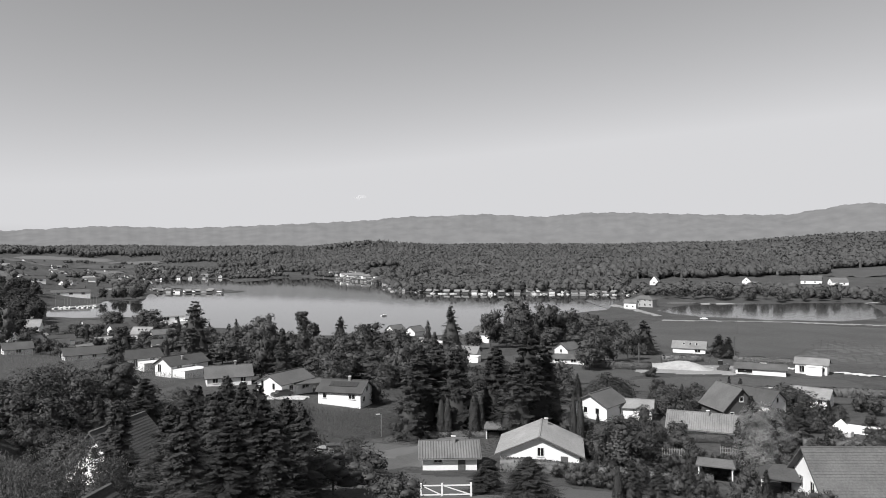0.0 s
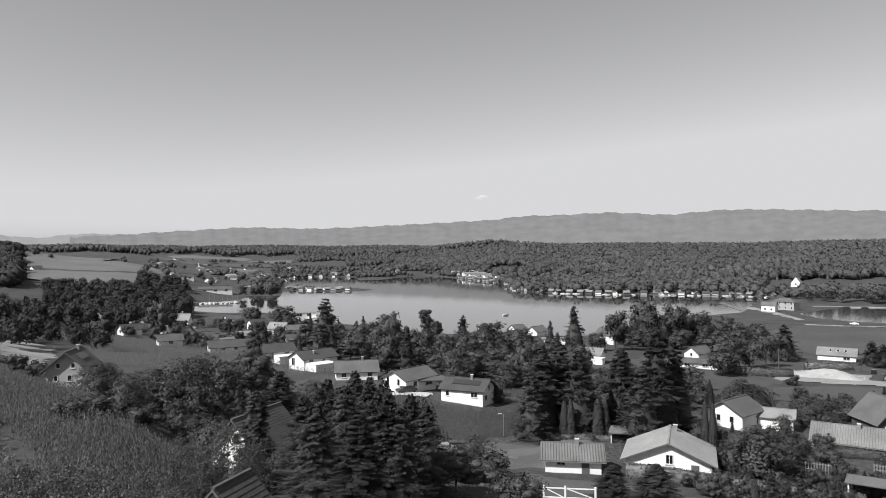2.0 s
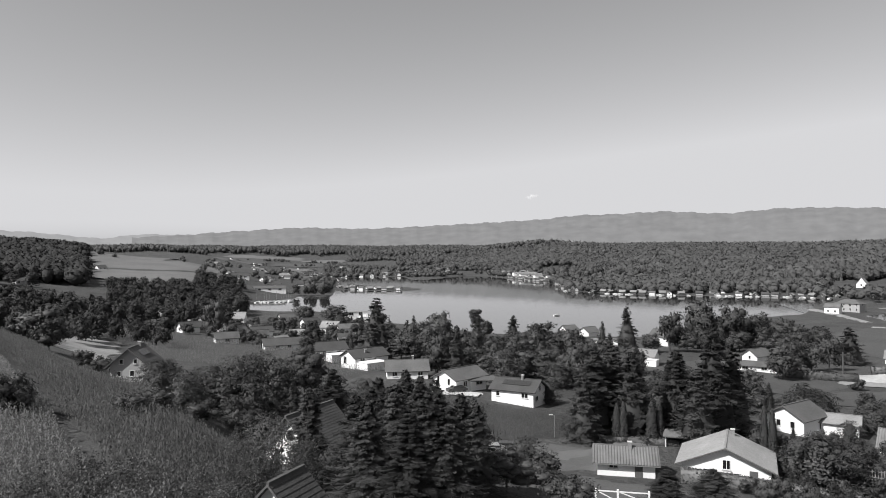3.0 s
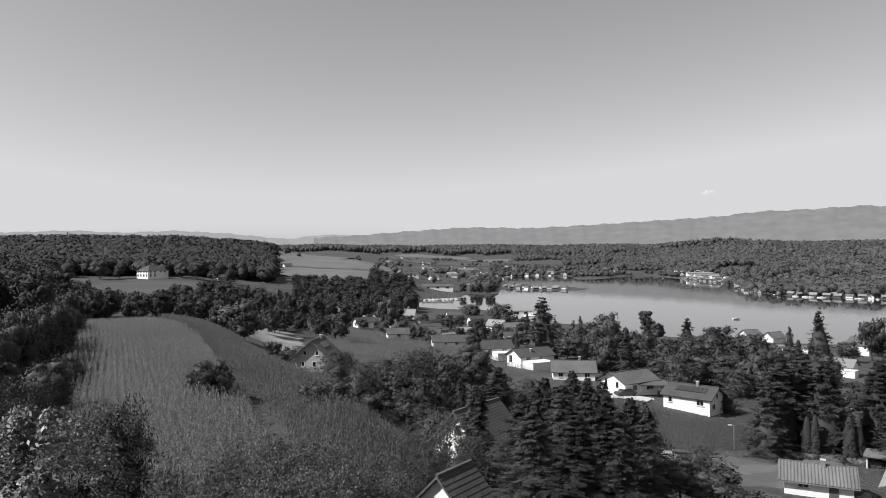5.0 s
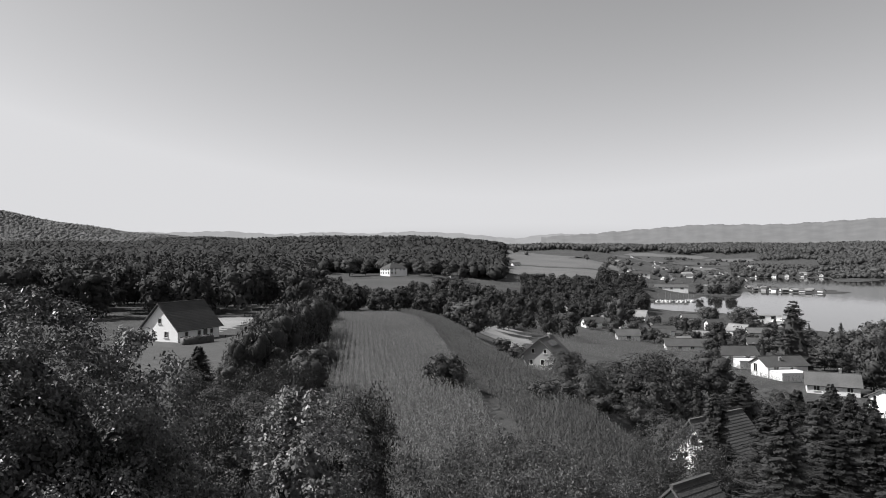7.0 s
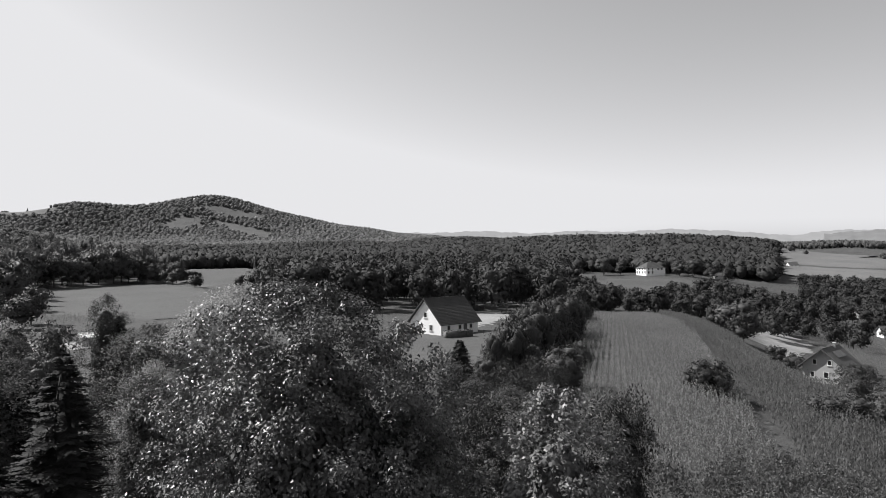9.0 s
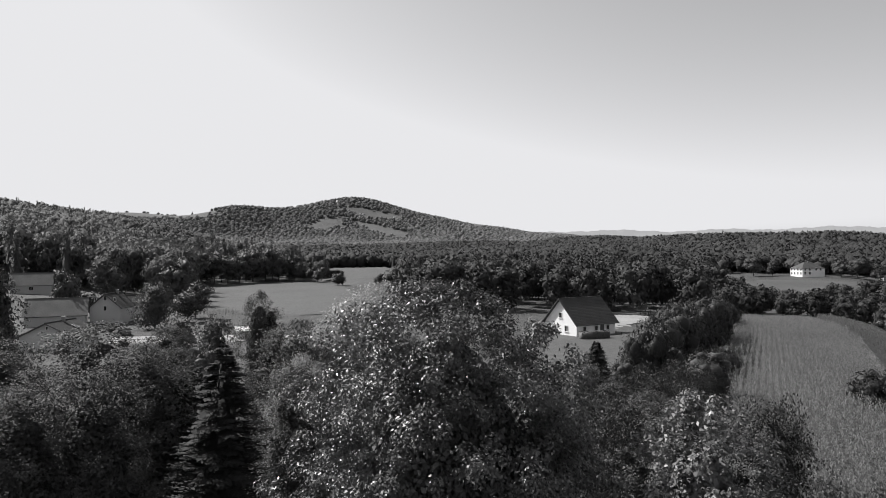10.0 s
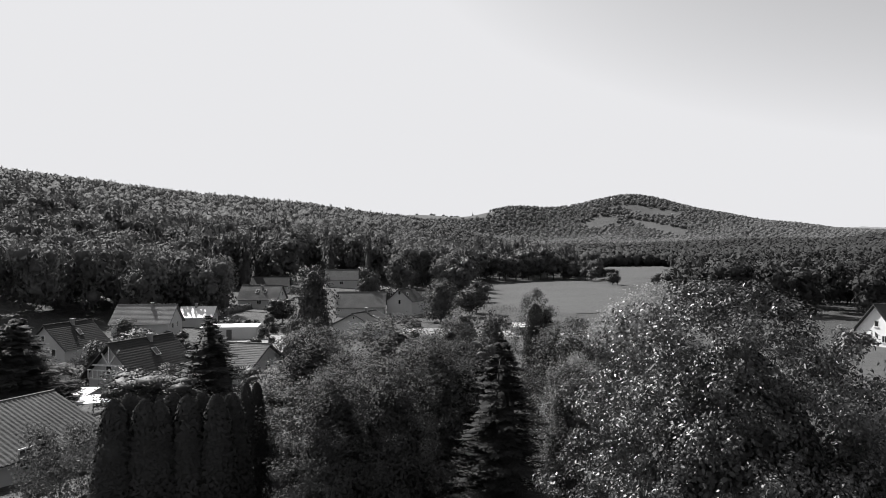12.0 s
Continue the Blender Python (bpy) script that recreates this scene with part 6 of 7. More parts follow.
# ---------------------------------------------------------------- far houses along the shores
TAKEN = [(o.location.x, o.location.y, 9.0) for o in scene.objects if o.parent is None and o.get("group") == "village houses"]


def free(x, y, gap):
    return all((x - a) ** 2 + (y - b) ** 2 > (c + gap) ** 2 for a, b, c in TAKEN) and float(inside(LAKE, x, y)) < -1.5 and float(inside(POND, x, y)) < -3


def hut_template(name, w, l, h, rise, wall, roof, label, group):
    ob = holder(name, 0, 0, -50)
    tagged(ob, label, "hut" if w < 6 else "house", group=group)
    X, Y = l / 2, w / 2
    v = [(-X, -Y, -1), (X, -Y, -1), (X, Y, -1), (-X, Y, -1), (-X, -Y, h), (X, -Y, h), (X, Y, h), (-X, Y, h), (-X, 0, h + rise), (X, 0, h + rise)]
    part("wall", (v, [(0, 3, 2, 1), (0, 1, 5, 4), (2, 3, 7, 6), (1, 2, 6, 9, 5), (3, 0, 4, 8, 7)]), wall, ob)
    d = 0.5 * rise / Y
    for s in (-1, 1):
        a, b, c, e = (-X - 0.5, s * (Y + 0.5), h - d + 0.05), (X + 0.5, s * (Y + 0.5), h - d + 0.05), (X + 0.5, 0, h + rise + 0.05), (-X - 0.5, 0, h + rise + 0.05)
        part("roof_slope", slab(*((a, b, c, e) if s < 0 else (b, a, e, c)), 0.2), roof, ob)
    for side, u in (("F", -l * 0.22), ("F", l * 0.22), ("L", 0.0), ("R", 0.0)):
        window(ob, side, u, 0.9, 1.2, 1.2, (l, w))
    return ob


HUTS = [
    hut_template("lake_hut", 4.4, 5.6, 1.9, 1.5, W_WHITE, R_MID, "small white bathing hut with a gable roof", "lakeside huts"),
    hut_template("lake_hut", 4.4, 5.6, 1.9, 1.6, W_WOOD, R_LIGHT, "brown wooden bathing hut with pale roof", "lakeside huts"),
    hut_template("lake_hut", 4.6, 6, 2.0, 1.7, W_GREY, R_DARK, "pale bathing hut with dark gable roof", "lakeside huts"),
    hut_template("village_house", 6.5, 9, 2.7, 2.6, W_WHITE, R_MID, "white village house with grey roof", "distant village"),
    hut_template("village_house", 6.4, 8, 2.4, 2.6, W_PALE_SHADED, R_DARK, "pale village house with dark roof", "distant village"),
    hut_template("village_house", 6.6, 11, 2.5, 2.2, W_WHITE, R_LIGHT, "long white village house with pale roof", "distant village"),
]
shore_rng = random.Random(41)
used = set()


def put_hut(i, x, y, turn):
    m = pose(x, y, floor_at(x, y), 0, 0, turn)
    if i not in used:
        used.add(i)
        HUTS[i].matrix_basis = m
    else:
        copy_thing(HUTS[i], m)
    TAKEN.append((x, y, 5.0))


def row_along(points, inland, step, kinds, jitter, anywhere=False):
    """Huts strung along a shore, set back from the water."""
    for (ax, ay), (bx, by) in zip(points, points[1:]):
        d = math.hypot(bx - ax, by - ay)
        nx, ny = (by - ay) / d, -(bx - ax) / d
        k = step * 0.5
        while k < d:
            for back in inland:
                q = back + shore_rng.uniform(-jitter, jitter)
                x, y = ax + (bx - ax) * k / d + nx * q, ay + (by - ay) * k / d + ny * q
                if anywhere or free(x, y, 3.0):
                    put_hut(shore_rng.choice(kinds), x, y, math.degrees(math.atan2(by - ay, bx - ax)) + shore_rng.choice((0, 90, 90, 20, -25)))
            k += step * shore_rng.uniform(0.7, 1.4)


FAR_SHORE = [(187, 667), (144, 689), (94, 693), (43, 697), (-3, 711), (-52, 759), (-75, 853), (-78, 916), (-119, 1015), (-185, 1165)]
row_along(FAR_SHORE, (5,), 8, (0, 1, 2, 1, 2, 1, 2), 2.5)
row_along(FAR_SHORE, (19,), 13, (1, 2, 1, 2, 0), 6.0)
row_along([(-236, 744), (-272, 736), (-312, 746), (-345, 800)], (7, 22), 8.5, (0, 1, 2, 1), 1.5, True)
row_along([(-185, 1165), (-258, 1295)], (14, 40), 20, (3, 4, 0, 1), 8)
row_along([(-297, 1237), (-382, 1219), (-444, 1199), (-462, 1123)], (12, 35, 65, 100), 20, (3, 4, 5, 0), 8)
row_along([(-305, 715), (-400, 950)], (-30, -70), 45, (3, 4, 5), 14)
for a, r, turn, i in ((9.4, 1330, 0, 3), (5.2, 930, 30, 5),
                      (24, 1050, 20, 3), (25.5, 900, 0, 4), (27, 980, 30, 5), (28.5, 860, 0, 3), (22, 1450, 10, 3), (20, 1500, 40, 4), (18, 1480, 0, 3), (17, 1600, 20, 5),
                      (19, 1700, 0, 3), (15, 1500, 60, 3), (14.5, 1420, 10, 4), (23, 1600, 0, 5), (26, 1350, 0, 3), (29, 1180, 10, 5), (31, 820, 30, 3), (33.5, 760, 0, 4),
                      (40.5, 760, 30, 3), (41, 770, 10, 5), (11, 1480, 15, 3), (10, 1500, 60, 4),
                      (-11.5, 760, 0, 3), (-9, 800, 20, 4), (-5, 790, 0, 5), (-2, 830, 40, 3), (-14, 720, 0, 3), (-7, 850, 60, 3)):
    x, y = polar(a, r)
    if free(x, y, 2):
        put_hut(i, x, y, a + turn)
for a, r, i in ((84.9, 2551, 5), (83.2, 2489, 3), (80.3, 2530, 3), (79.9, 2484, 5), (83.6, 2428, 4), (84.7, 2509, 3), (73.3, 2329, 5), (72.5, 2339, 3), (79.2, 2440, 3),
                (82.3, 2530, 5), (81.2, 2540, 3), (85.6, 2560, 4), (77.5, 2450, 3), (76.8, 2440, 5), (82.6, 2400, 3), (99.5, 2830, 3), (100.8, 2840, 4), (98.9, 2820, 5)):
    x, y = polar(a, r)
    put_hut(i, x, y, a + (i * 37 + r) % 90)                 # farms scattered over the hill


def church_tower(x, y, h):
    ob = tagged(holder("church_tower", x, y, floor_at(x, y), 20), "slim distant church tower with a pointed spire", "church")
    part("tower", boxes((-3, 3, -3, 3, -2, h * 0.55)), W_PALE_SHADED, ob)
    v = [(-3.3, -3.3, h * 0.55), (3.3, -3.3, h * 0.55), (3.3, 3.3, h * 0.55), (-3.3, 3.3, h * 0.55), (0, 0, h)]
    part("spire", (v, [(0, 1, 4), (1, 2, 4), (2, 3, 4), (3, 0, 4), (3, 2, 1, 0)]), R_BLACK, ob)


church_tower(*polar(98.25, 2840), 30)
house("farm_hall", *polar(87.9, 1120), 95, w=12, l=34, h=4, rise=3, roof=R_LIGHT, wins='', label='long pale farm hall between the woods')
for a, r, turn, l in ((8.3, 1240, 14, 46), (7.5, 1175, 16, 40), (6.6, 1125, 18, 52), (5.6, 1080, 22, 44), (4.7, 1050, 24, 40)):
    house("shore_block", *polar(a, r), a + turn, w=8, l=l, h=3.8, rise=1.4, roof=R_LIGHT, wins=" ".join(f"F:{u},1.6,2.4,1.3" for u in (-15, -9, -3, 3, 9, 15)), label="long white lodging block along the shore")
plain_rng = random.Random(15)
for _ in range(44):                          # hamlets on the plain beyond the harbour
    x, y = polar(plain_rng.uniform(22.5, 32.5), plain_rng.choice((plain_rng.uniform(760, 1100), plain_rng.uniform(1100, 2000))))
    if free(x, y, 8):
        put_hut(plain_rng.choice((3, 4, 5, 4)), x, y, plain_rng.uniform(0, 180))
village_rng = random.Random(5)
for _ in range(80):                          # closer houses between the gardens of the lakeside village
    a, r = village_rng.uniform(22, 37), village_rng.uniform(250, 360)
    x, y = polar(a, r)
    if free(x, y, 7) and float(inside(FIELD_SLOPE, x, y)) < -8:
        put_hut(village_rng.choice((2, 1, 2, 0, 1)), x, y, a + village_rng.choice((0, 10, 40, 75, -30)))

# ---------------------------------------------------------------- gardens, hedges, shore trees
M_HEDGE = surface("clipped hedge leaves", 0.09, rough=0.6, grain=(1.5, 0.3), stain=(0.3, 0.25), bump=(1, 0), per=0.2, island=0.45)
HEDGES = ((7.5, 93, 27, 91.5, 2.0, 1.2), (34, 117, 49, 116, 1.4, 1.2), (21, 95, 36, 93, 1.2, 1.0), (58, 112, 71, 110, 2.0, 1.2), (-6, 112, 11, 114, 1.0, 1.0),
          (69, 163, 103, 161, 2.2, 1.6), (44, 206, 62, 207, 2.2, 1.8), (96, 230, 122, 222, 1.6, 1.6), (72, 228, 86, 230, 2.0, 1.6),
          (14, 307, 49, 290, 2.5, 2.0), (-163, -90, -182, -90, 1.6, 1.2), (-184, 73, -189, 92, 1.6, 1.6), (-121, 51, -122, 57, 1.4, 1.4))


def hedge(ax, ay, bx, by, h, w, seed):
    rng = np.random.default_rng(seed)
    d = math.hypot(bx - ax, by - ay)
    near = math.hypot((ax + bx) / 2, (ay + by) / 2) < 140
    n = int(d * (h + w) * (26 if near else 7))
    t, face = rng.uniform(0, 1, n), rng.integers(0, 3, n)
    u = np.where(face == 0, -w / 2, np.where(face == 1, w / 2, rng.uniform(-w / 2, w / 2, n))) + rng.normal(0, 0.05, n)
    z = np.where(face == 2, h, rng.uniform(0, h, n)) + rng.normal(0, 0.06, n)
    ex, ey = (bx - ax) / d, (by - ay) / d
    x, y = ax + t * (bx - ax) - ey * u, ay + t * (by - ay) + ex * u
    out = np.stack([np.where(face == 2, 0, -ey * np.sign(u)), np.where(face == 2, 0, ex * np.sign(u)), np.where(face == 2, 1.0, 0.2)], -1)
    leaves = kites(rng, np.stack([x, y, z + ground(x, y)], -1), out, 0.2 if near else 0.42, 0.6)
    m = max(2, int(d / 3))
    v, f = [], []
    for i in range(m + 1):
        cx, cy = ax + (bx - ax) * i / m, ay + (by - ay) * i / m
        g = floor_at(cx, cy)
        for s, zz in ((-1, g - 0.3), (1, g - 0.3), (1, g + h * 0.95), (-1, g + h * 0.95)):
            v.append((cx - ey * s * w * 0.45, cy + ex * s * w * 0.45, zz))
    for i in range(m):
        k = i * 4
        for a, b in ((0, 1), (1, 2), (2, 3), (3, 0)):
            f += [(k + a, k + b, k + 4 + b), (k + a, k + 4 + b, k + 4 + a)]
    f += [(0, 2, 1), (0, 3, 2), (m * 4, m * 4 + 1, m * 4 + 2), (m * 4, m * 4 + 2, m * 4 + 3)]
    g = join([leaves, (np.array(v), np.array(f))])
    ob = solid("hedge", g[0], g[1], M_HEDGE)
    soften_normals(ob.data, g[2])
    tagged(ob, "clipped dark green hedge along a garden", "hedge", group="garden hedges")


for i, row in enumerate(HEDGES):
    hedge(*row, 300 + i)

garden_rng = random.Random(12)


def gardens(count, a0, a1, r0, r1, low, high, gap, firs):
    for _ in range(count):
        a, r = garden_rng.uniform(a0, a1), garden_rng.uniform(r0, r1)
        x, y = polar(a, r)
        w = garden_rng.uniform(low, high)
        if free(x, y, gap) and all(float(inside(q, x, y)) < -2 for q in KEEP_OPEN):
            if garden_rng.random() < firs:
                plant("spruce", x, y, w * 1.35, w * 0.75)
            else:
                plant("broad", x, y, w * garden_rng.uniform(0.75, 1.1), w)
            TAKEN.append((x, y, w * 0.25))


KEEP_OPEN = [FIELD_LEFT, FIELD_RIGHT, FIELD_LOW, FIELD_SLOPE] + [[polar(a, r) for a, r in rim] for name, rim, m, lab in OPEN_LAND if max(q[1] for q in rim) < 600 and "yard" not in name]
gardens(200, -34, -9, 104, 205, 1.4, 4.2, -1.5, 0.2)
gardens(110, -34, -9, 84, 112, 1.2, 3.2, -1.0, 0.15)
gardens(40, -11, 4, 130, 215, 5, 9, 0.5, 0.35)
gardens(70, 2, 20, 158, 235, 6, 10, 0.5, 0.15)
gardens(230, 18, 38, 215, 385, 3, 6, -2.0, 0.12)
gardens(24, -15, -4, 265, 330, 6, 10, 0.0, 0.1)
gardens(40, 20, 37, 84, 150, 3.5, 6, 1.0, 0.12)
gardens(90, 96, 132, 60, 165, 1.5, 3.2, -2.5, 0.1)
gardens(26, 60, 78, 70, 170, 2.0, 4.0, 1.0, 0.1)
gardens(9, 98, 128, 165, 205, 6, 9, 1.0, 0.1)
gardens(14, 22, 30, 52, 80, 2, 4, 1.0, 0.1)

wood("trees_far_shore", 51, ((-34, -14, 640, 740, 0.75), (-15, 6, 694, 960, 0.9), (-5, 2, 740, 1080, 0.7), (2, 6, 900, 1300, 0.5), (6, 10, 1180, 1400, 0.5)), 9, 0.0, TINY_SHAPES, "garden trees between the lakeside huts", (5, 12), 0.12)
wood("trees_village", 52, ((8, 24, 1172, 1300, 0.55), (6, 24, 1300, 1900, 0.2), (22.9, 25.5, 700, 1000, 0.5), (24, 34, 740, 1100, 0.05), (22, 33, 1100, 2400, 0.012), (23, 27.5, 1330, 1375, 0.3), (24, 31, 1790, 1850, 0.3), (22.5, 30, 2030, 2100, 0.4), (34, 44, 900, 1000, 0.08)), 7, 0.003, TINY_SHAPES, "scattered trees and hedgerows in the far village", (4.5, 10), 0.1)
wood("trees_harbour", 53, ((22.9, 26.6, 604, 700, 1.0), (30.2, 34, 580, 690, 0.8)), 8, 0.0, MID_SHAPES, "dense trees beside the harbour", (8, 12), 0.1, M_SHADED_LEAF)
wood("trees_dike", 54, ((-34, -17, 600, 640, 0.7),), 9, 0.0, MID_SHAPES, "row of broadleaf trees behind the pond", (9, 13), 0.05)
wood("trees_meadow_edge", 55, ((87.3, 90.6, 380, 500, 0.8), (98, 103, 262, 300, 0.6), (82, 86, 318, 345, 0.5)), 8, 0.0, MID_SHAPES, "bushes and trees between the clearings", (6, 12), 0.1)
wood("trees_peak", 56, ((81, 90, 2250, 2620, 0.12), (96, 105, 2600, 2850, 0.25)), 14, 0.0, TINY_SHAPES, "loose trees among hillside fields", (8, 12), 0.1)

# ---------------------------------------------------------------- roads and banks
ROADS = (
    ("road_dike", ((-17.5, 422), (-27, 436), (-36, 440), (-36, 446), (-27, 442), (-17.5, 428)), M_DRY, "pale gravel track on the pond bank"),
    ("road_dike_far", ((-18, 575), (-27, 604), (-33, 650), (-33, 656), (-27, 610), (-18, 581)), M_DRY, "pale bank along the far side of the pond"),
    ("road_meadow", ((-26, 238), (-36, 232), (-36, 235), (-26, 241)), M_CONCRETE, "narrow pale road beside the meadow"),
    ("road_village", ((12, 100), (5, 98), (-2, 113), (-12, 118), (-12, 121), (-2, 116.5), (5, 102), (12, 103.5)), M_ROAD, "narrow asphalt lane between gardens"),
    ("forecourt", ((15.2, 141), (11.5, 138), (11, 143), (15, 146)), M_CONCRETE, "pale paved forecourt"),
    ("terrace", ((-26.8, 82), (-30, 82), (-30, 77), (-26.8, 78)), M_CONCRETE, "bright paved terrace beside the large house"),
    ("shore_road", ((-13, 560), (-15, 505), (-17, 455), (-17.6, 455), (-15.8, 507), (-13.8, 562)), M_DRY, "pale lane to the lakeside inn"),
)
for name, rim, material, label in ROADS:
    drape(name, [polar(a, r) for a, r in rim], material, 0.22, 1.0 if rim[0][1] < 200 else 2.4, label, "road")


# ---------------------------------------------------------------- building plot with its heap and digger
def heap(x, y, turn, l, w, h):
    rng = np.random.default_rng(9)
    nx, ny = 46, 22
    u, q = np.meshgrid(np.linspace(-1, 1, nx), np.linspace(-1, 1, ny))
    z = h * np.clip(1 - np.abs(u) ** 3, 0, 1) * np.clip(1 - q * q, 0, 1) * (0.8 + 0.25 * np.sin(u * 5 + q * 2)) + rng.normal(0, 0.07, u.shape) - 0.1
    i = np.arange(nx * ny).reshape(ny, nx)
    f = np.stack([i[:-1, :-1], i[:-1, 1:], i[1:, 1:], i[1:, :-1]], -1).reshape(-1, 4)
    ob = solid("soil_mound", np.stack([u * l / 2, q * w / 2, z], -1).reshape(-1, 3), f, surface("pale excavated earth", 0.36, grain=(1.2, 0.25), stain=(0.2, 0.3), bump=(3, 0.7)))
    ob.location, ob.rotation_euler = (x, y, floor_at(x, y)), (0, 0, radians(turn))
    tagged(ob, "long mound of pale dug-out soil", "mound")


heap(70, 211, -16, 24, 10, 2.3)
drape("building_plot", [polar(a, r) for a, r in ((-15.5, 208), (-15.8, 226), (-23, 236), (-22.5, 214))], M_DRY, 0.18, 1.5, "bright gravel building plot", "ground")


def digger(x, y, turn):
    z = floor_at(x, y) + 0.2
    ob = tagged(holder("excavator", x, y, z, turn), "dark tracked excavator with a bent arm", "excavator")
    dark = surface("dark machine paint", 0.06, rough=0.4, grain=(3, 0.2), stain=(1, 0.3), bump=(5, 0))
    for s in (-1, 1):
        part("track", boxes((-1.6, 1.6, s * 0.8 - 0.25, s * 0.8 + 0.25, 0.0, 0.7), (-1.3, 1.3, s * 0.8 - 0.22, s * 0.8 + 0.22, 0.7, 0.8)), dark, ob)
    b = part("body", boxes((-1.7, 0.9, -1.1, 1.1, 0.85, 1.7), (-1.9, -0.9, -1.05, 1.05, 1.0, 1.9)), dark, ob)
    part("cab", boxes((-0.1, 1.2, 0.1, 1.1, 1.7, 2.9)), M_GLASS, b)
    for nm, at, ang, ln in (("boom", (0.9, -0.3, 1.5), -48, 3.4), ("stick", (3.1, -0.3, 4.0), 60, 2.4)):
        p = part(nm, boxes((0, ln, -0.18, 0.18, -0.2, 0.2)), dark, ob)
        p.location, p.rotation_euler = at, (0, radians(ang), 0)
    p = part("bucket", boxes((-0.5, 0.5, -0.5, 0.5, -0.4, 0.4)), dark, ob)
    p.location, p.rotation_euler = (4.3, -0.3, 1.8), (0, radians(30), 0)


digger(83, 206, 150)


# ---------------------------------------------------------------- small structures
def on_posts(name, x, y, turn, w, l, h, rise, roof, label, hip=True):
    """A roof on posts."""
    ob = tagged(holder(name, x, y, floor_at(x, y), turn), label, "shelter")
    X, Y, o = l / 2, w / 2, 0.4
    for a in (-1, 1):
        for b in (-1, 1):
            part("post", boxes((a * X - 0.09, a * X + 0.09, b * Y - 0.09, b * Y + 0.09, -0.4, h)), M_FRAME, ob)
    k = Y if hip else 0
    v = [(-X - o, -Y - o, h), (X + o, -Y - o, h), (X + o, Y + o, h), (-X - o, Y + o, h), (-X + k * 0.7, 0, h + rise), (X - k * 0.7, 0, h + rise)]
    v += [(p[0], p[1], p[2] - 0.15) for p in v[:4]]
    part("roof", (v, [(0, 1, 5, 4), (1, 2, 5), (2, 3, 4, 5), (3, 0, 4), (6, 9, 8, 7), (0, 6, 7, 1), (1, 7, 8, 2), (2, 8, 9, 3), (3, 9, 6, 0)]), roof, ob)
    for s in (-1, 1):
        part("beam", boxes((-X, X, s * Y - 0.07, s * Y + 0.07, h - 0.32, h - 0.15)), M_TIMBER, ob)


on_posts("garden_gazebo", 43.6, 89.2, -22, 4.0, 5.0, 2.4, 1.3, R_DARK, "garden gazebo with dark hipped roof on white posts")
on_posts("pergola", 37.0, 94.5, -24, 3.2, 4.2, 2.5, 0.5, R_MID, "white pergola with a flat grey roof", False)
on_posts("carport", -28.5, 145.5, 20, 5.0, 5.5, 2.6, 0.3, R_MID, "open carport beside the white house", False)
on_posts("wood_shelter", 10.0, 114.0, -4, 3.0, 6.0, 1.9, 0.7, R_MID, "low open woodshed with grey roof", False)


def tent(x, y, r, h, label, name="garden_tent"):
    n = 10
    v = [(0, 0, h)] + [(r * math.cos(6.283 * i / n), r * math.sin(6.283 * i / n), h * 0.32) for i in range(n)] + [(r * 0.95 * math.cos(6.283 * i / n), r * 0.95 * math.sin(6.283 * i / n), 0) for i in range(n)]
    f = [(0, 1 + i, 1 + (i + 1) % n) for i in range(n)] + [(1 + i, 1 + n + i, 1 + n + (i + 1) % n, 1 + (i + 1) % n) for i in range(n)]
    ob = solid(name, v, f, R_WHITE)
    ob.location = (x, y, floor_at(x, y))
    tagged(ob, label, "tent")


tent(70.4, 123.0, 2.0, 2.8, "small white pointed garden tent")


def pool_cover(x, y, turn, l, w, h):
    n, m = 12, 9
    v, f = [], []
    for i in range(n + 1):
        for j in range(m + 1):
            t = math.pi * j / m
            v.append(((i / n - 0.5) * l, -math.cos(t) * w / 2, math.sin(t) * h + (0.05 if i % 3 == 0 else 0)))
    for i in range(n):
        for j in range(m):
            k = i * (m + 1) + j
            f.append((k, k + m + 1, k + m + 2, k + 1))
    f += [tuple(range(m, -1, -1)), tuple(n * (m + 1) + j for j in range(m + 1))]
    ob = solid("pool_cover", v, f, R_WHITE)
    ob.location, ob.rotation_euler = (x, y, floor_at(x, y)), (0, 0, radians(turn))
    tagged(ob, "white arched swimming pool cover", "pool cover")


pool_cover(76, 125, -30, 9, 4, 1.2)


def parasol(x, y, size, h, turn):
    ob = tagged(holder("parasol", x, y, floor_at(x, y), turn), "large square sunlit white parasol", "parasol")
    v = [(0, 0, h + 0.5), (-size, -size, h), (size, -size, h), (size, size, h), (-size, size, h), (0, 0, h + 0.42)]
    part("canopy", (v, [(0, 1, 2), (0, 2, 3), (0, 3, 4), (0, 4, 1), (5, 2, 1), (5, 3, 2), (5, 4, 3), (5, 1, 4)]), R_WHITE, ob)
    part("pole", boxes((-0.04, 0.04, -0.04, 0.04, 0, h + 0.45)), M_STEEL, ob)
    part("foot", boxes((-0.4, 0.4, -0.4, 0.4, 0, 0.1)), M_CONCRETE, ob)


parasol(-62.4, -50.6, 2.3, 2.2, 20)
parasol(-57.6, -44.2, 1.7, 2.2, 35)


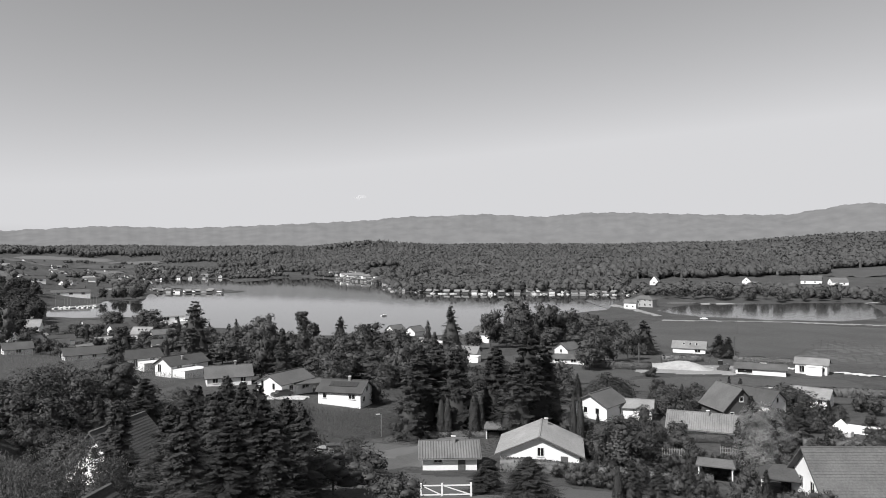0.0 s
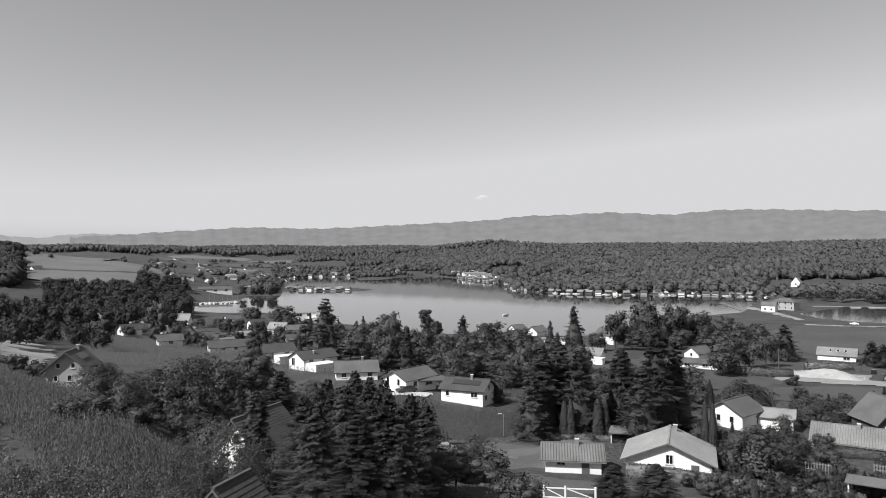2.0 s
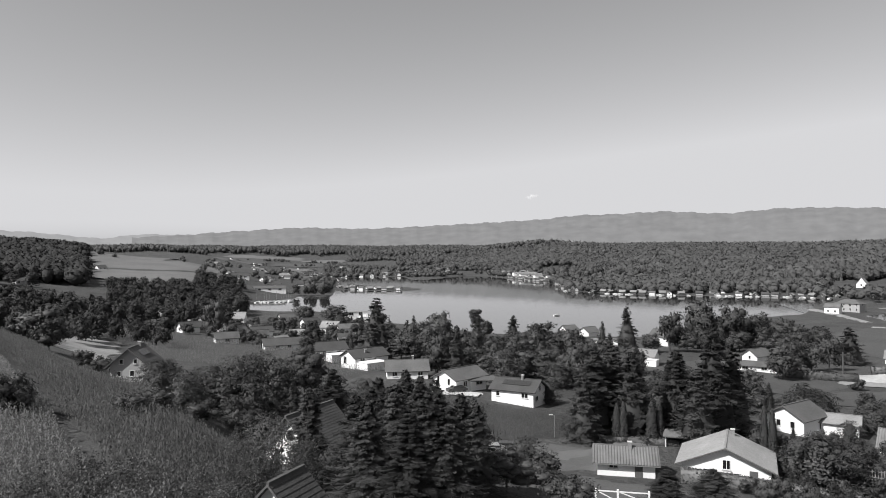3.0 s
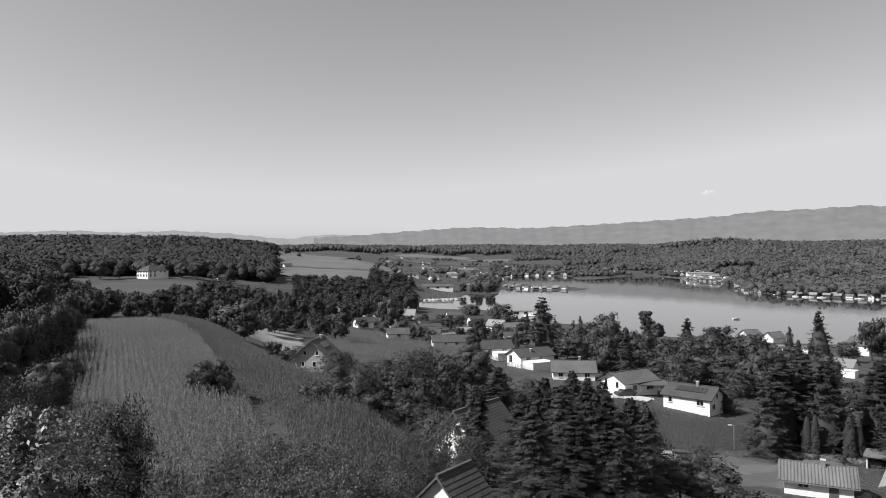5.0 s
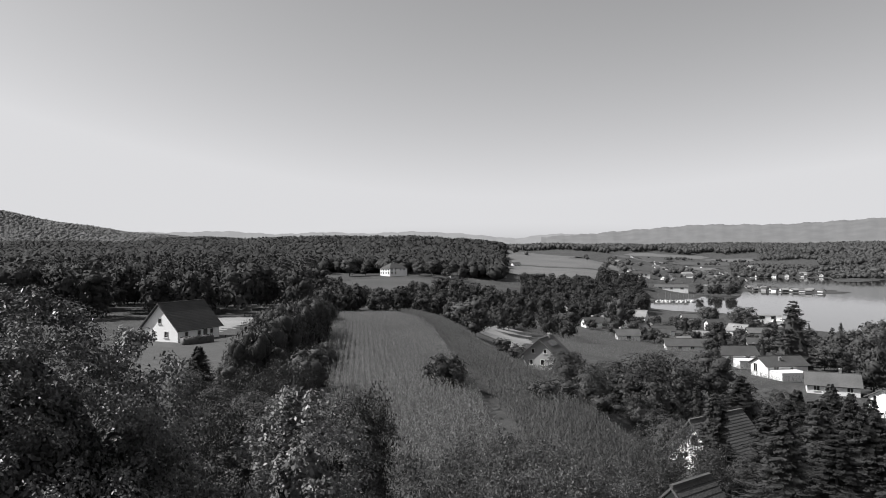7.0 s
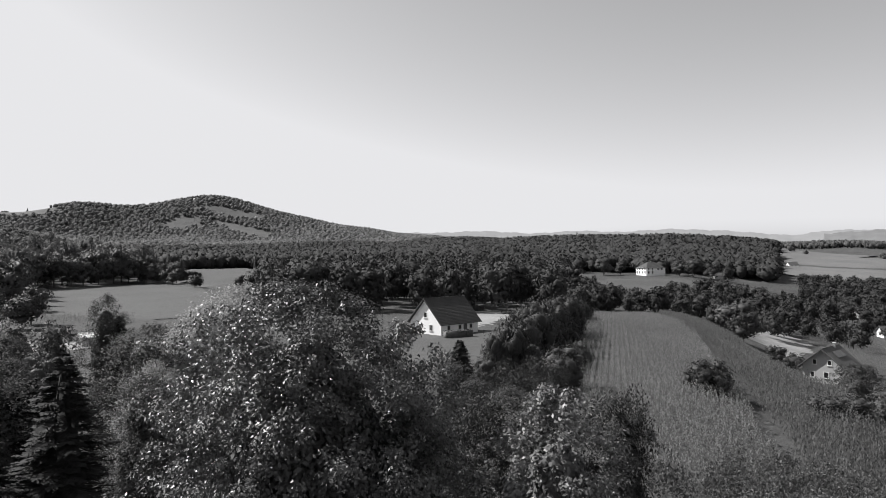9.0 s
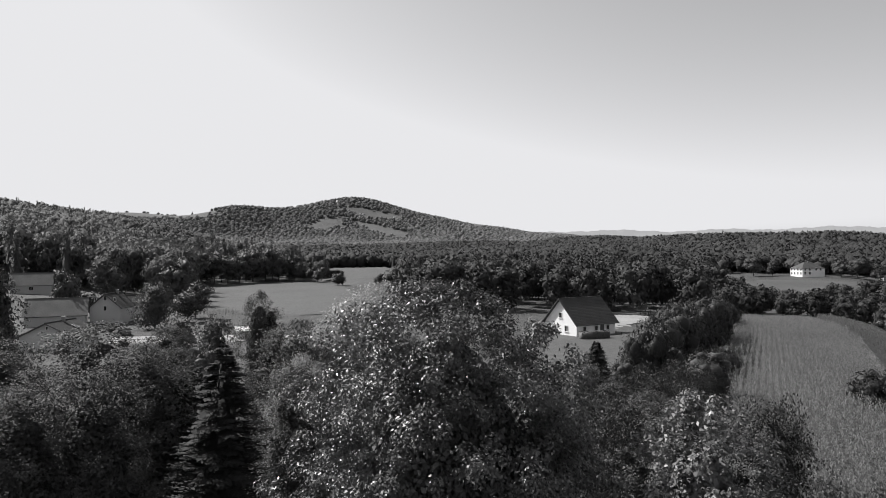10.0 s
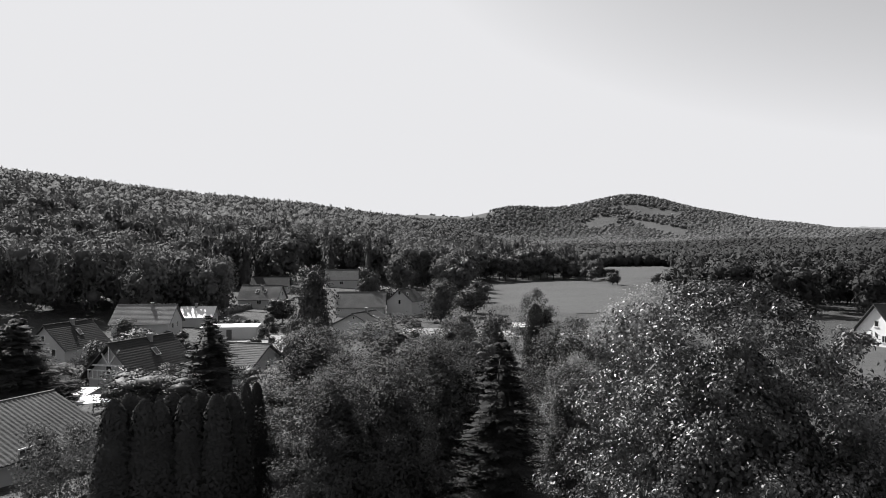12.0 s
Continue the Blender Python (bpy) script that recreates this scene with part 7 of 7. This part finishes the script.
def car(x, y, turn, paint, label):
    ob = tagged(holder("parked_car", x, y, floor_at(x, y) + 0.05, turn), label, "car", group="parked cars")
    prof = ((-2.1, 0.35), (-2.15, 0.75), (-1.9, 0.95), (-1.2, 1.0), (-0.75, 1.42), (0.9, 1.45), (1.6, 1.0), (2.1, 0.85), (2.15, 0.4))
    v = [(p[0], s * (0.85 if p[1] < 1.1 else 0.68), p[1]) for s in (-1, 1) for p in prof]
    n = len(prof)
    f = [tuple(range(n)), tuple(range(2 * n - 1, n - 1, -1))] + [(i, n + i, n + (i + 1) % n, (i + 1) % n) for i in range(n)]
    b = part("body", (v, f), paint, ob)
    part("windscreen", boxes((-1.0, 1.25, -0.775, 0.775, 1.06, 1.34)), M_GLASS, b)
    for a in (-1.3, 1.35):
        for s in (-1, 1):
            vv, ff = [], []
            for k in range(12):
                t = 6.283 * k / 12
                vv += [(a + 0.32 * math.cos(t), s * 0.9, 0.32 + 0.32 * math.sin(t)), (a + 0.32 * math.cos(t), s * 0.68, 0.32 + 0.32 * math.sin(t))]
            ff = [(2 * k, 2 * k + 1, (2 * k + 3) % 24, (2 * k + 2) % 24) for k in range(12)] + [tuple(range(0, 24, 2)), tuple(range(23, 0, -2))]
            part("wheel", (vv, ff), R_BLACK, ob)


P_WHITE = surface("white car paint", 0.7, rough=0.3, grain=(3, 0.03), stain=(1, 0.05), bump=(5, 0), spec=0.6)
P_DARK = surface("dark car paint", 0.03, rough=0.3, grain=(3, 0.03), stain=(1, 0.05), bump=(5, 0), spec=0.6)
P_SILVER = surface("silver car paint", 0.35, rough=0.3, grain=(3, 0.03), stain=(1, 0.05), bump=(5, 0), spec=0.6, metal=0.4)
car(-17.4, 96.2, 15, P_SILVER, "silver car parked on the lane")
car(-15.9, 98.6, 12, P_DARK, "dark car parked beside the lane")
car(-152, -35, 20, P_DARK, "dark car in front of the gabled house")
car(-139, -61, 40, P_DARK, "dark car parked on the gravel drive")
car(153.9, 409.0, -20, P_WHITE, "white van on the pond bank")
car(56, 211, -10, P_WHITE, "white car beside the building plot")
car(99, 215, -20, P_WHITE, "white car beside the low workshop")
car(-32.5, 139.5, 40, P_DARK, "dark car in the carport yard")


def lamp_post(x, y, h, turn):
    ob = tagged(holder("street_lamp", x, y, floor_at(x, y), turn), "slim grey street lamp beside the lane", "street lamp")
    part("pole", boxes((-0.05, 0.05, -0.05, 0.05, -0.3, h)), M_STEEL, ob)
    part("arm", boxes((-0.03, 0.6, -0.03, 0.03, h - 0.05, h + 0.02)), M_STEEL, ob)
    part("lamp_head", boxes((0.25, 0.85, -0.12, 0.12, h + 0.02, h + 0.14)), M_CONCRETE, ob)


lamp_post(-10, 111, 3.6, 200)


def pole(x, y, h):
    ob = tagged(holder("utility_pole", x, y, floor_at(x, y), 20), "tall dark wooden utility pole", "pole", group="utility poles")
    part("post", boxes((-0.12, 0.12, -0.12, 0.12, -0.3, h)), M_TIMBER, ob)
    part("crossarm", boxes((-0.7, 0.7, -0.06, 0.06, h - 0.7, h - 0.55)), M_TIMBER, ob)


for x, y, h in ((58.2, 206.4, 8), (98, 233.4, 8), (138.4, 326.7, 9), (-207, 309, 13)):
    pole(x, y, h)


def white_gate(x, y, turn, l):
    z = floor_at(x, y)
    ob = tagged(holder("garden_gate", x, y, z, turn), "white painted wooden gate with cross braces", "gate")
    for u in (-l / 2, -l * 0.08, l / 2):
        part("post", boxes((u - 0.1, u + 0.1, -0.1, 0.1, -0.4, 1.5)), P_WHITE, ob)
    for u0, u1 in ((-l / 2, -l * 0.08), (-l * 0.08, l / 2)):
        for zz in (0.25, 1.2):
            part("rail", boxes((u0 + 0.1, u1 - 0.1, -0.04, 0.04, zz, zz + 0.12)), P_WHITE, ob)
        d = u1 - u0 - 0.2
        p = part("brace", boxes((-math.hypot(d, 0.95) / 2, math.hypot(d, 0.95) / 2, -0.03, 0.03, -0.05, 0.05)), P_WHITE, ob)
        p.location, p.rotation_euler = ((u0 + u1) / 2, 0, 0.78), (0, math.atan2(0.95, d), 0)


white_gate(0.2, 72, 2, 5.2)


def paling_fence(ax, ay, bx, by, h):
    d = math.hypot(bx - ax, by - ay)
    ob = tagged(holder("wooden_fence", ax, ay, floor_at(ax, ay), math.degrees(math.atan2(by - ay, bx - ax))), "weathered wooden paling fence in a garden", "fence")
    slope = (floor_at(bx, by) - floor_at(ax, ay)) / d
    n = int(d / 0.35)
    me = None
    for i in range(n):
        if me is None:
            p = part("paling", boxes((-0.07, 0.07, -0.02, 0.02, 0.05, h)), M_BRICK, ob)
            me = p.data
        else:
            p = new("paling", me)
            p.parent = ob
        p.location = (i * d / n, 0, slope * i * d / n + 0.05 * math.sin(i * 1.7))
    for zz in (0.4, h - 0.3):
        r = part("rail", boxes((0, d, 0.02, 0.07, zz, zz + 0.1)), M_BRICK, ob)
        r.rotation_euler = (0, -math.atan(slope), 0)


paling_fence(31, 107, 39, 105, 1.5)
paling_fence(43, 108, 51, 105, 1.3)


# ---------------------------------------------------------------- boats
def boat(x, y, turn, l, mast, hull, label):
    ob = tagged(holder("moored_boat", x, y, 0.0, turn), label, "boat", group="moored boats")
    v, f, n = [], [], 7
    for i in range(n):
        t = i / (n - 1)
        b = 0.32 * l * math.sin(min(1.0, 0.25 + 0.75 * (1 - t)) * math.pi / 2) * (1 - t ** 3) * 0.5 + 0.02
        for s, zz, k in ((-1, 0.7, 1.0), (-1, -0.1, 0.6), (1, -0.1, 0.6), (1, 0.7, 1.0)):
            v.append(((t - 0.5) * l, s * b * k, zz + 0.15 * t))
    for i in range(n - 1):
        for j in range(3):
            k = i * 4 + j
            f.append((k, k + 4, k + 5, k + 1))
        f.append((i * 4 + 3, i * 4 + 7, i * 4 + 4, i * 4))
    f.append((0, 1, 2, 3))
    h = part("hull", (v, f), hull, ob)
    part("cabin", boxes((-l * 0.15, l * 0.15, -l * 0.07, l * 0.07, 0.6, 1.1)), P_WHITE, h)
    if mast:
        part("mast", boxes((-0.05, 0.05, -0.05, 0.05, 0.6, mast)), M_STEEL, ob)
    return ob


boat_rng = random.Random(3)
for i in range(15):
    a, r = 26.6 + i * 0.19, 607 + (i % 2) * 8
    x, y = polar(a, r)
    boat(x, y, boat_rng.uniform(60, 120), boat_rng.uniform(6, 8), boat_rng.choice((0, 8.5, 9.5)), P_WHITE, "white boat moored at the jetty")
for i in range(22):
    k = i % 5
    (ax, ay), (bx, by) = FAR_SHORE[k], FAR_SHORE[k + 1]
    t = boat_rng.uniform(0, 1)
    d = math.hypot(bx - ax, by - ay)
    x, y = ax + (bx - ax) * t - (by - ay) / d * 5, ay + (by - ay) * t + (bx - ax) / d * 5
    boat(x, y, boat_rng.uniform(0, 180), boat_rng.uniform(5, 8), 0, P_WHITE, "white boat at the bathing shore")
boat(*polar(4.9, 455), 40, 4.5, 0, P_WHITE, "small white boat out on the lake")


def jetty(x, y, turn, l):
    ob = tagged(holder("jetty", x, y, 0.0, turn), "low wooden jetty on posts", "jetty", group="jetties")
    part("deck", boxes((0, l, -0.9, 0.9, 0.45, 0.6)), M_BRICK, ob)
    for i in range(5):
        for s in (-0.8, 0.8):
            part("pile", boxes((i * l / 4.2 + 0.1, i * l / 4.2 + 0.3, s - 0.1, s + 0.1, -2, 0.45)), M_TIMBER, ob)


jetty(*polar(28.2, 618), 205, 30)
jetty(*polar(-9, 665), 250, 14)
jetty(*polar(-3, 684), 260, 14)
jetty(*polar(2, 735), 250, 14)


# ---------------------------------------------------------------- a thin cloud over the mountains
def cloud(a, up, r, l, h):
    rng = np.random.default_rng(8)
    parts = []
    for i in range(9):
        t = rng.uniform(-1, 1)
        k = rng.uniform(0.3, 0.7) * (1 - abs(t) * 0.6)
        parts.append((ICO2[0] * (l * 0.3 * k, l * 0.2 * k, h * k) + (t * l * 0.4, 0, rng.normal(0, h * 0.2) + t * h * 0.3), ICO2[1]))
    v, f, nrm = join(parts)
    m = bpy.data.materials.new("thin cloud")
    m.use_nodes = True
    b = m.node_tree.nodes["Principled BSDF"]
    b.inputs["Base Color"].default_value, b.inputs["Roughness"].default_value, b.inputs["Alpha"].default_value = (0.95, 0.95, 0.95, 1), 1.0, 0.03
    # The white of sunlight on the cloud is put in as emission.
    b.inputs["Emission Color"].default_value, b.inputs["Emission Strength"].default_value = (1, 1, 1, 1), 0.45
    ob = solid("backdrop_cloud", v, f, m, smooth=True)
    x, y = polar(a, r)
    ob.location, ob.rotation_euler = (x, y, EYE + r * math.tan(radians(up))), (0, 0, radians(a))
    tagged(ob, "small thin white cloud above the mountains", "cloud", kind="structure")


cloud(6.8, 4.75, 4600, 110, 22)
